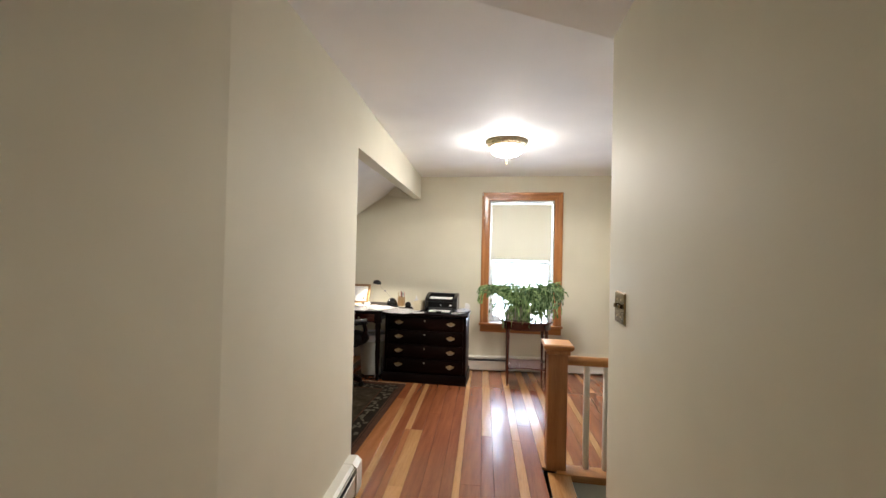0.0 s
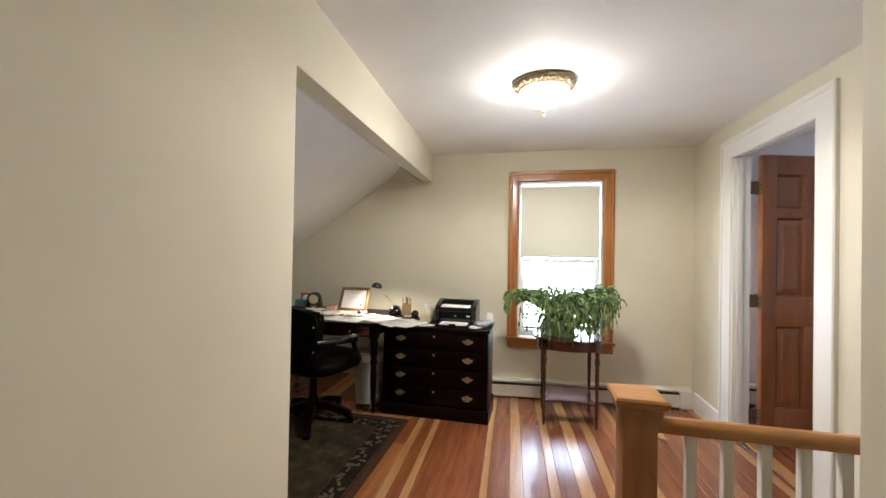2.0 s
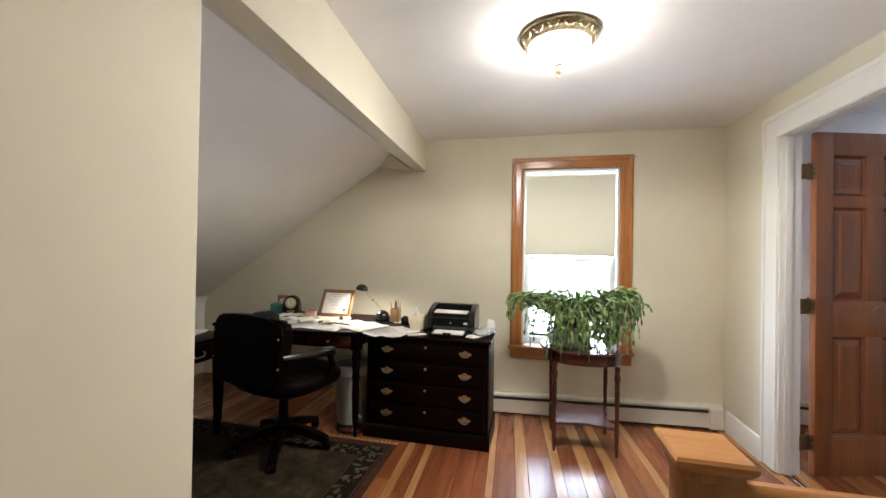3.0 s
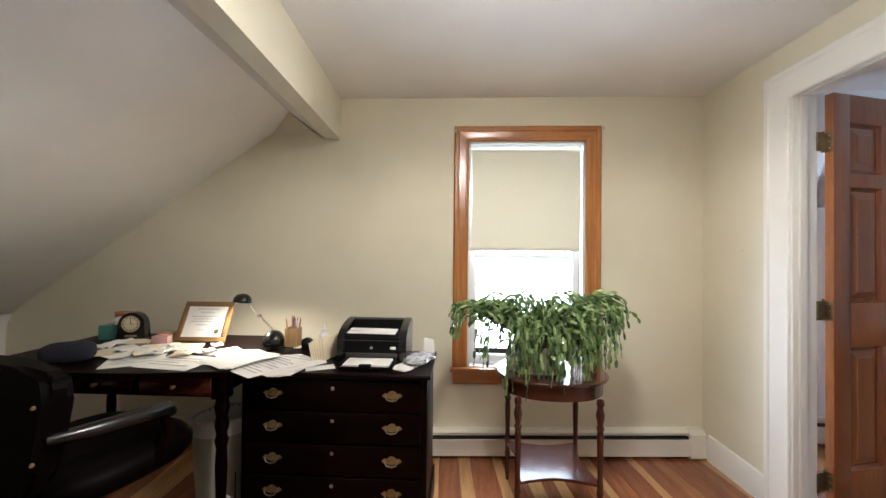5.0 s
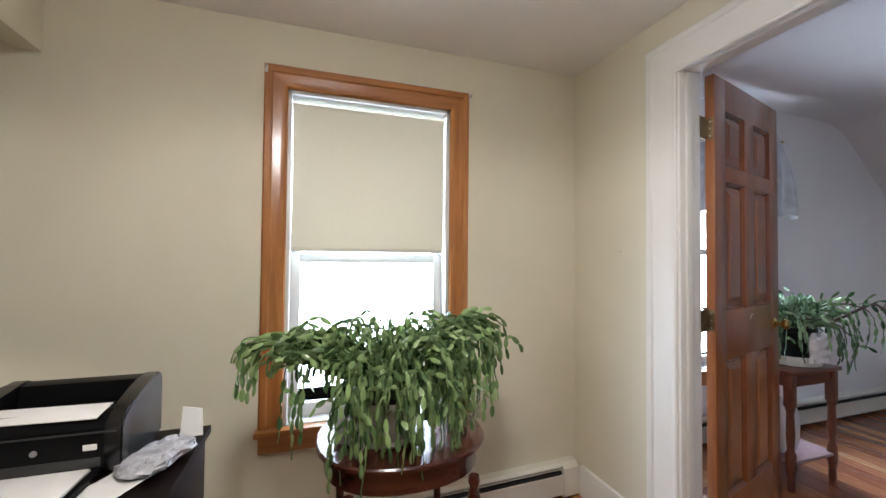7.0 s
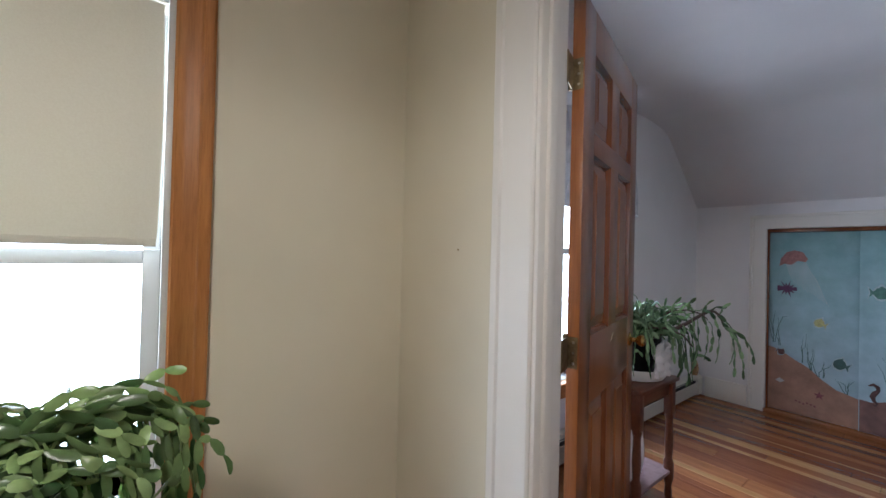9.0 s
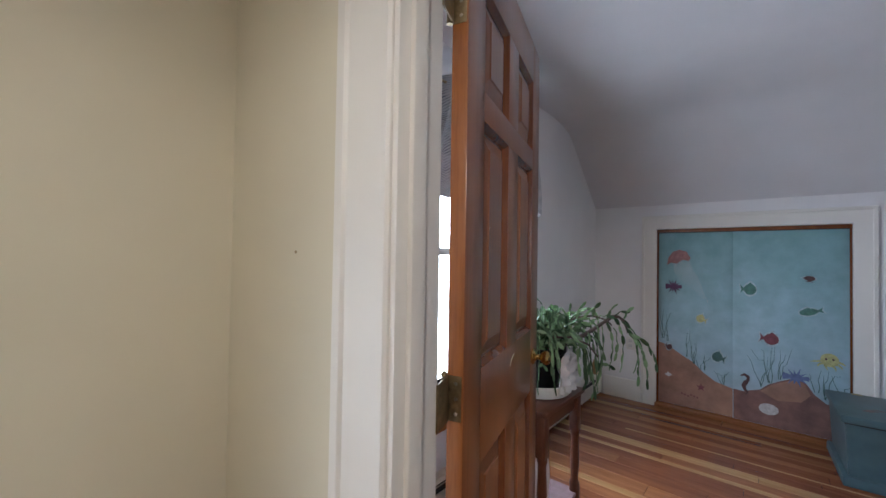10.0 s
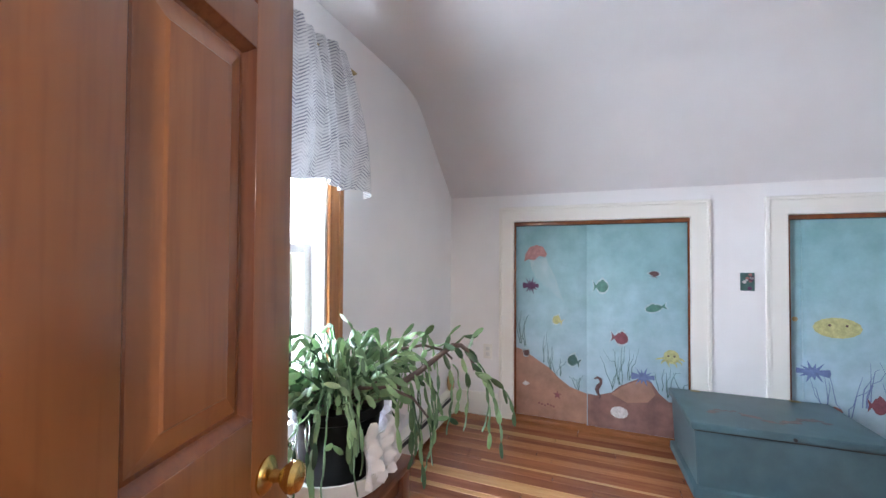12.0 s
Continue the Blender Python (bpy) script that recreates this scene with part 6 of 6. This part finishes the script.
def weed(parent, u, v, h, rnd, mat):
    bm = B()
    for k in range(rnd.randint(2, 4)):
        x, pts = u + rnd.uniform(-0.02, 0.02), []
        lean = rnd.uniform(-0.35, 0.35)
        for i in range(5):
            pts.append((0.0004, -(x + lean * h * (i / 4) ** 1.4 + 0.006 * math.sin(i * 2 + k)), v + h * rnd.uniform(0.6, 1.0) * i / 4))
        tube(bm, pts, [0.0032, 0.003, 0.0026, 0.002, 0.001], 4)
    part("painted_weed", bm, mat, parent, smooth=0)


def closet_unit(name, y_left, width, doors, label):
    """Sliding doors in the knee wall opening, seen from the bedroom; local u runs south from y_left."""
    c = thing(name, pose(XK, y_left, 0), label, "closet")
    bm = B()
    box(bm, 0.004, 0.09, -width, 0, CZ1 - 0.03, CZ1 - 0.002, 0.002)
    box(bm, 0.004, 0.09, -0.014, -0.001, CZ0, CZ1 - 0.03, 0.002)
    box(bm, 0.004, 0.09, -width + 0.001, -width + 0.014, CZ0, CZ1 - 0.03, 0.002)
    part("frame", bm, DOORDARK, c, "red-brown wooden door track frame")
    bm = B()
    box(bm, -0.025, 0.09, -width - 0.01, 0.01, 0.0125, CZ0, 0.005)
    part("threshold", bm, MIDPLANK, c, "worn wooden threshold")
    cw = 0.115
    pr = [(0, 0), (0, 0.010), (0.004, 0.014), (cw - 0.024, 0.014), (cw - 0.02, 0.021), (cw - 0.003, 0.021), (cw, 0.017), (cw, 0)]
    for s, edge in ((1, 0.0), (-1, -width)):
        bm = B()
        prism(bm, [(-v, edge + s * u, 0.012) for u, v in pr], [(-v, edge + s * u, CZ1 + u) for u, v in pr])
        part("casing_leg", bm, TRIM, c)
    bm = B()
    prism(bm, [(-v, u, CZ1 + u) for u, v in pr], [(-v, -width - u, CZ1 + u) for u, v in pr])
    part("casing_head", bm, TRIM, c)
    made = []
    for u0, u1, dep in doors:
        bm = B()
        box(bm, dep, dep + 0.02, -u1, -u0, CZ0 + 0.004, CZ1 - 0.034, 0.002)
        d = part("sliding_door", bm, WATER, c, "sliding door painted with an undersea scene")
        made.append(d)
    return c, made


W1 = CL[0][0] - CL[0][1]
c1, (dA, dB) = closet_unit("closet", CL[0][0], W1, [(0.012, 0.545, 0.030), (0.535, W1 - 0.012, 0.012)], "low closet with sliding doors painted as a blue sea")
cA = part("paint_layer_near", box(B(), -0.0004, 0.0, -0.54, -0.014, CZ0 + 0.006, CZ0 + 0.02), SAND, dA, m=pose(0.030, 0, 0))
cB = part("paint_layer_far", box(B(), -0.0004, 0.0, -W1 + 0.014, -0.54, CZ0 + 0.006, CZ0 + 0.02), SANDDARK, dB, m=pose(0.012, 0, 0))
rnd = random.Random(12)
z00 = CZ0 + 0.006
flat(cA, "painted_sand", [(0.014, z00), (0.54, z00), (0.54, 0.27), (0.42, 0.305), (0.34, 0.36), (0.27, 0.43), (0.19, 0.475), (0.12, 0.52), (0.05, 0.555), (0.014, 0.565)], SAND, "painted brown sand bank")
flat(cB, "painted_sand", [(0.54, z00), (W1 - 0.014, z00), (W1 - 0.014, 0.30), (1.06, 0.29), (1.0, 0.34), (0.95, 0.42), (0.90, 0.44), (0.82, 0.40), (0.75, 0.36), (0.70, 0.31), (0.60, 0.275), (0.54, 0.28)], SANDDARK, "painted brown rocks")
flat(cB, "painted_rock", [(0.70, 0.30), (0.76, 0.355), (0.84, 0.40), (0.91, 0.43), (0.95, 0.40), (0.98, 0.33), (0.93, 0.27), (0.80, 0.25)], SAND, "", 0.002)
for nm, u, v, L, h, fl_, tn, mt, par in (
        ("painted_fish", 0.32, 0.80, 0.085, 0.065, -1, 0.4, P_YEL, cA), ("painted_fish", 0.435, 0.505, 0.10, 0.08, -1, 0.3, P_DGREEN, cA),
        ("painted_fish", 0.095, 0.53, 0.06, 0.05, 1, -0.5, P_BROWN, cA), ("painted_fish", 0.64, 1.065, 0.11, 0.085, 1, 0.0, P_GREEN, cB), ("painted_fish", 0.975, 1.165, 0.05, 0.06, 1, 1.5, P_BROWN, cB),
        ("painted_fish", 0.97, 0.925, 0.145, 0.05, -1, -0.25, P_GREEN, cB), ("painted_fish", 0.765, 0.70, 0.125, 0.085, 1, -0.1, P_RED, cB), 
        ):
    halo = flat(par, "painted_halo", fish_shape(u, v, L * 1.12, h * 1.35, fl_, tn), P_PALE, "", 0.0018)
    fish = flat(par, nm, fish_shape(u, v, L, h, fl_, tn), mt, "", 0.0026)
# long-finned fish, octopus and seahorse
for u, v, L, h, mt, par in ((0.125, 1.055, 0.125, 0.10, P_PURPLE, cA), (0.90, 0.445, 0.15, 0.10, P_BLUE, cB)):
    flat(par, "painted_lionfish", spiky_shape(u, v, L, h), mt, "", 0.0026)
bm = B()
lathe(bm, [(0.047, 0), (0.045, 0.0022)], 20, pose(0, -1.075, 0.60, 0, -90, 0))
for k in range(6):
    a = radians(200 + 28 * k)
    tube(bm, [(-0.0006, -(1.075 + r_ * math.cos(a) + 0.012 * math.sin(r_ * 60 + k)), 0.60 + r_ * 0.75 * math.sin(a)) for r_ in (0.035, 0.055, 0.075, 0.095)], [0.009, 0.007, 0.005, 0.002], 5)
octo = part("painted_octopus", bm, P_YEL, cB, "painted yellow octopus", smooth=0)
bm = B()
for du in (-0.018, 0.018):
    lathe(bm, [(0.008, 0), (0.007, 0.0032)], 9, pose(0, -(1.075 + du), 0.605, 0, -90, 0))
part("painted_eyes", bm, P_BROWN, cB, smooth=0)
bm = B()
tube(bm, [(-0.0004, -(0.615 + x_), z_) for x_, z_ in ((-0.030, 0.392), (-0.008, 0.405), (0.014, 0.392), (0.016, 0.368), (0.0, 0.345), (-0.012, 0.318), (-0.004, 0.290), (0.012, 0.272), (0.004, 0.256), (-0.008, 0.266))], [0.005, 0.011, 0.012, 0.010, 0.016, 0.015, 0.010, 0.007, 0.005, 0.003], 6)
part("painted_seahorse", bm, P_BROWN, cB, "painted dark seahorse", smooth=0)
flat(cA, "painted_jellyfish", [(0.075, 1.24), (0.085, 1.30), (0.12, 1.355), (0.17, 1.37), (0.22, 1.355), (0.25, 1.30), (0.235, 1.275), (0.19, 1.285), (0.15, 1.25), (0.11, 1.26)], P_PINK, "painted coral jellyfish", 0.002)
bm = B()
for k in range(11):
    x = 0.11 + 0.013 * k
    tube(bm, [(0.0004, -(x + 0.012 * i * (1 + k * 0.12) + 0.006 * math.sin(i * 1.7 + k)), 1.27 - 0.055 * i * (0.6 + 0.06 * k)) for i in range(6)], [0.0022, 0.002, 0.002, 0.0016, 0.0014, 0.001], 4)
part("painted_tentacles", bm, P_WHITE, cA, "pale painted tentacles", smooth=0)
flat(cA, "painted_starfish", [(0.325 + (0.034 if i % 2 == 0 else 0.013) * math.sin(i * math.pi / 5), 0.235 + (0.034 if i % 2 == 0 else 0.013) * math.cos(i * math.pi / 5)) for i in range(10)], P_RED, "", 0.0022)
flat(cA, "painted_shell", [(0.06, 0.29), (0.085, 0.315), (0.12, 0.295), (0.09, 0.275)], P_WHITE, "", 0.0022)
flat(cB, "painted_shell", [(0.75 + 0.058 * math.cos(t * 0.52), 0.175 + 0.042 * math.sin(t * 0.52)) for t in range(12)], P_WHITE, "", 0.0022)
bm = B()
for k in range(6):
    lathe(bm, [(0.008, 0), (0.007, 0.0018)], 8, pose(0, -(0.19 + 0.022 * k), 0.155 - 0.006 * (k % 3), 0, -90, 0))
part("painted_pebbles", bm, P_RED, cA, smooth=0)
for u, v, hh in ((0.05, 0.60, 0.30), (0.10, 0.58, 0.26), (0.22, 0.47, 0.24), (0.28, 0.42, 0.22), (0.33, 0.38, 0.16), (0.48, 0.29, 0.14)):
    weed(cA, u, v, hh, rnd, P_DGREEN)
for u, v, hh in ((0.70, 0.33, 0.24), (0.76, 0.37, 0.34), (0.82, 0.41, 0.24), (1.0, 0.36, 0.20), (1.06, 0.32, 0.24), (1.12, 0.32, 0.2)):
    weed(cB, u, v, hh, rnd, P_DGREEN)

W2 = CL[1][0] - CL[1][1]
c2, (dC, dD) = closet_unit("closet", CL[1][0], W2, [(0.012, 0.60, 0.030), (0.075, W2 - 0.012, 0.012)], "low closet with painted sea doors beside the trunk")
cD = part("paint_layer_far", box(B(), -0.0004, 0.0, -W2 + 0.014, -0.08, CZ0 + 0.006, CZ0 + 0.02), SAND, dD, m=pose(0.012, 0, 0))
cC = part("door_pull_cup", lathe(B(), [(0.014, 0), (0.015, 0.003), (0.009, 0.002)], 16, pose(0.030, -0.04, 0.90, 0, -90, 0)), OLDBRASS, dC, "small brass finger pull")
flat(cD, "painted_fish", [(0.235 + 0.115 * math.cos(t * 0.4488), 0.86 + 0.062 * math.sin(t * 0.4488)) for t in range(14)], P_YEL, "painted round yellow fish", 0.002)
bm = B()
for du in (-0.035, 0.045):
    lathe(bm, [(0.008, 0), (0.007, 0.0026)], 8, pose(-0.001, -(0.235 + du), 0.875, 0, -90, 0))
part("painted_eyes", bm, P_BROWN, cD, smooth=0)
flat(cD, "painted_lionfish", spiky_shape(0.12, 0.585, 0.17, 0.10, -1, 0.05), P_BLUE, "", 0.0026)
flat(cD, "painted_fish", fish_shape(0.42, 0.42, 0.10, 0.10, 1, 0.0), P_RED, "", 0.0026)
flat(cD, "painted_fish", fish_shape(0.22, 0.36, 0.10, 0.05, 1, 0.1), P_PINK, "", 0.0026)
flat(cD, "painted_sand", [(0.48, 0.2), (0.9, z00), (W2 - 0.02, z00), (W2 - 0.02, 0.35), (0.75, 0.32), (0.58, 0.30)], SANDDARK, "", 0.002)
for u, v, hh in ((0.18, 0.30, 0.3), (0.28, 0.30, 0.34), (0.35, 0.40, 0.3), (0.46, 0.30, 0.38), (0.55, 0.30, 0.4)):
    weed(cD, u, v, hh, rnd, P_BLUE)

# switch plate and outlet
dp = thing("decorative_plate", pose(XK, 4.363, 1.126), "small wall plate with green and pink painted pattern", "wall plate")
bm = B()
box(bm, -0.007, 0.0, -0.038, 0.038, -0.058, 0.058, 0.003)
part("plate", bm, P_DGREEN, dp)
rnd = random.Random(3)
for k in range(9):
    u, v, r = rnd.uniform(-0.026, 0.026), rnd.uniform(-0.045, 0.045), rnd.uniform(0.007, 0.013)
    bm = B()
    lathe(bm, [(r, 0), (r * 0.9, 0.0012)], 9, pose(-0.007, u, v, 0, -90, 0))
    part("pattern_spot", bm, (P_PINK, P_WHITE, P_PURPLE)[k % 3], dp, smooth=0)
ol_ = thing("wall_outlet", pose(XK, 6.07, 0.52), "white electrical outlet on the knee wall", "outlet")
bm = B()
box(bm, -0.006, 0.0, -0.036, 0.036, -0.058, 0.058, 0.003)
part("plate", bm, TRIM, ol_)
for z in (-0.022, 0.022):
    bm = B()
    box(bm, -0.0085, -0.005, -0.016, 0.016, z - 0.014, z + 0.014, 0.002)
    part("socket", bm, WINWHITE, ol_)

# ---- trunk ----
tr_ = thing("storage_trunk", pose(4.80, 4.39, 0.012, 0, 0, 2), "teal painted wooden storage trunk with worn lid below the mural", "trunk")
hx, hy, hz = 0.275, 0.40, 0.40
bm = B()
prism(bm, [(-hx + 0.02, -hy + 0.02, 0.0), (hx, -hy + 0.02, 0.0), (hx, hy - 0.02, 0.0), (-hx + 0.02, hy - 0.02, 0.0)], [(-hx, -hy, hz - 0.045), (hx, -hy, hz - 0.045), (hx, hy, hz - 0.045), (-hx, hy, hz - 0.045)])
bmesh.ops.bevel(bm, geom=bm.edges[:], offset=0.004, segments=2, affect="EDGES")
part("body", bm, TRUNKP, tr_)
bm = B()
box(bm, -hx - 0.010, hx + 0.004, -hy - 0.010, hy + 0.010, 0.0, 0.055, 0.008)
part("base_moulding", bm, TRUNKP, tr_)
bm = B()
box(bm, -hx - 0.018, hx + 0.004, -hy - 0.018, hy + 0.018, hz - 0.040, hz, 0.008, 3)
lid = part("lid", bm, TRUNKP, tr_)
# Solid near-black strip painted as the shade beneath the lid's overhang.
bm = B()
box(bm, -hx - 0.006, hx, -hy - 0.004, hy + 0.004, hz - 0.047, hz - 0.039)
part("lid_gap_shade", bm, GAPSHADE, tr_)
bm = B()
rnd = random.Random(8)
for k in range(26):
    u = -0.28 + 0.55 * k / 26
    cx, cy = -0.10 + 0.05 * math.sin(k * 0.35) + rnd.uniform(-0.014, 0.014), -u
    r = rnd.uniform(0.007, 0.021)
    extrude(bm, [(cx + r * math.cos(t) * rnd.uniform(0.6, 1.1), cy + 1.6 * r * math.sin(t) * rnd.uniform(0.6, 1.1)) for t in [j * math.pi / 4 for j in range(8)]], "z", hz, hz + 0.0004 + 0.00002 * k)
part("faded_motif", bm, plain("faded_red_paint", (0.14, 0.08, 0.08), 0.5, 0, 0, 0.4, 30), lid, "faded dull red painted motif", smooth=0)["kind"] = "stuff"
for y in (-0.25, 0.27):
    bm = B()
    box(bm, hx - 0.035, hx - 0.005, y - 0.025, y + 0.025, hz, hz + 0.003, 0.001)
    part("lid_hinge", bm, OLDBRASS, lid)
# Near-black disc on the lid stands for the unlit keyhole.
bm = B()
lathe(bm, [(0.009, 0), (0.008, 0.005), (0.003, 0.006)], 12, pose(-hx - 0.018, -0.02, hz - 0.024, 0, -90, 0))
part("lock_hole_shade", bm, GAPSHADE, lid)

# small spotted jar on the end of the bedroom heater
sj = thing("spotted_jar", pose(5.03, 6.355, 0.2005), "small brown spotted jar on the heater end", "jar")
bm = B()
lathe(bm, [(0.020, 0.0), (0.026, 0.02), (0.030, 0.06), (0.026, 0.10), (0.016, 0.12), (0.018, 0.13)], 20)
jar = part("jar_body", bm, PIN, sj)
rnd = random.Random(14)
for k in range(22):
    a, z = rnd.uniform(0, 360), rnd.uniform(0.02, 0.10)
    rr = 0.027 + 0.003 * math.sin((z - 0.02) * 35)
    bm = B()
    lathe(bm, [(0.0055, 0), (0.0045, 0.002)], 7, pose(0, 0, 0, 0, 0, a) @ pose(rr, 0, z, 0, 90, 0))
    part("spot", bm, P_BROWN, jar, smooth=0)

# ---- floors, plank by plank ----
def plank_floor(name, label, x0, x1, y0, y1, z, seed, rows, cut=None, skew=0.0, lengths=(1.4, 3.2), settle=None):
    """Boards along y, in rows of (width, kind); each row is cut into lengths."""
    rnd = random.Random(seed)
    floor_ob = tagged(new(name), label, "floor", kind="structure")
    bm = B()
    for bx0, bx1, by0, by1 in (cut or [(x0, x1, y0, y1)]):
        box(bm, bx0, bx1, by0, by1, z - 0.3, z - (0.12 if settle else 0.019))
    part("subfloor", bm, SUBFLOOR, floor_ob)
    mats = {"r": REDPLANK, "t": TANPLANK, "m": MIDPLANK}
    x = x0
    for width, kind in rows:
        if x >= x1 - 0.01:
            break
        w = min(width, x1 - x)
        for bx0, bx1, by0, by1 in (cut or [(x0, x1, y0, y1)]):
            if not bx0 <= x + w / 2 < bx1:
                continue
            y = by0
            while y < by1 - 0.02:
                length = rnd.uniform(*lengths)
                e = min(y + length, by1)
                if by1 - e < 0.35:
                    e = by1
                if len(kind) > 1 and y < 4.38 < e:
                    e = 4.38
                k = kind[0] if y < 4.37 else kind[-1]
                k = k if rnd.random() < 0.9 else rnd.choice("rrm")
                hw, hl = w / 2 - 0.0007, (e - y) / 2 - 0.0006
                b = 0.0012
                bm = B()
                my, mx = (y + e) / 2, x + w / 2 + skew * ((y + e) / 2 - 5.0)
                cuts = [-hl, hl] if not (settle and y + 0.02 < SETTLE_Y < e - 0.02) else [-hl, SETTLE_Y - my, hl]
                rings = []
                for v in cuts:
                    end = b * (1 if v == -hl else -1 if v == hl else 0)
                    row = []
                    for u, dv, h in ((-hw, 0, -0.019), (-hw, 0, -b), (-hw + b, end, 0), (hw - b, end, 0), (hw, 0, -b), (hw, 0, -0.019)):
                        px, py = u + skew * v, v + dv
                        row.append(bm.verts.new((px, py, h + (settle(mx + px, my + py) if settle else 0))))
                    rings.append(row)
                for r, q in zip(rings, rings[1:]):
                    for i in range(5):
                        bm.faces.new((r[i], r[i + 1], q[i + 1], q[i]))
                bm.faces.new(rings[0][::-1]), bm.faces.new(rings[-1])
                part("plank", bm, mats[k], floor_ob, m=pose(x + w / 2 + skew * ((y + e) / 2 - 5.0), (y + e) / 2, z - rnd.uniform(0, 0.0006), rnd.uniform(-0.03, 0.03), rnd.uniform(-0.25, 0.25)), smooth=0)
                y = e
        x += w
    return floor_ob


def random_rows(seed, total, pattern):
    rnd = random.Random(seed)
    out, s = [], 0.0
    while s < total:
        w = rnd.choice((0.055, 0.07, 0.09, 0.11, 0.13))
        out.append((w, rnd.choice(pattern)))
        s += w
    return out


WEST = random_rows(5, 2.45, "rrrrmtrrtm")
ROWS1 = WEST + [(2.589 - sum(w for w, k in WEST), "r"), (0.05, "t"), (0.073, "r"), (0.045, "mt"), (0.092, "tr"), (0.10, "r"), (0.11, "r"), (0.07, "r"), (0.042, "t"), (0.12, "r"),
                (0.076, "rt"), (0.142, "r"), (0.06, "t"), (0.105, "r"), (0.08, "t"), (0.068, "r"), (0.065, "t"), (0.10, "r"), (0.09, "rm"), (0.05, "t"), (0.11, "r"), (0.12, "r"),
                (0.05, "t"), (0.10, "r"), (0.07, "m"), (0.11, "r"), (0.12, "r"), (0.06, "t"), (0.12, "r"), (0.09, "r"), (0.08, "r"), (0.09, "r"), (0.09, "r")]
plank_floor("floor", "glossy red and tan wide fir floorboards", -3.05, XE + 0.075, 0.9, YN, 0.0, 11, ROWS1,
            [(-3.05, -0.95, 3.4, YN), (-0.95, RWX - 0.19, 0.9, YN), (RWX - 0.19, XE + 0.075, 4.03, YN)], -0.045, settle=settled)
bm = B()
box(bm, 0.695, RWX + 0.01, 0.92, 3.97, -0.02, 0.005, 0.003)
structure("stair_edge_board", bm, TANPLANK, "amber wooden edge board along the stairwell", "trim")
ROWS2 = random_rows(8, 2.04, "rmrmmtrtm")
ROWS2 = ROWS2 + [(2.15 - sum(w for w, k in ROWS2), "r"), (0.09, "r"), (0.04, "t"), (0.08, "r"), (0.09, "t"), (0.08, "r"), (0.07, "r"), (0.02, "t"), (0.10, "r"), (0.06, "m"), (0.07, "r"), (0.08, "tm"),
                (0.07, "r"), (0.06, "t"), (0.09, "r"), (0.12, "m")]
plank_floor("floor_bedroom", "red and tan fir floorboards in the bedroom", XE + 0.08, 5.12, 1.3, YN2, 0.012, 17, ROWS2, lengths=(0.6, 1.9))
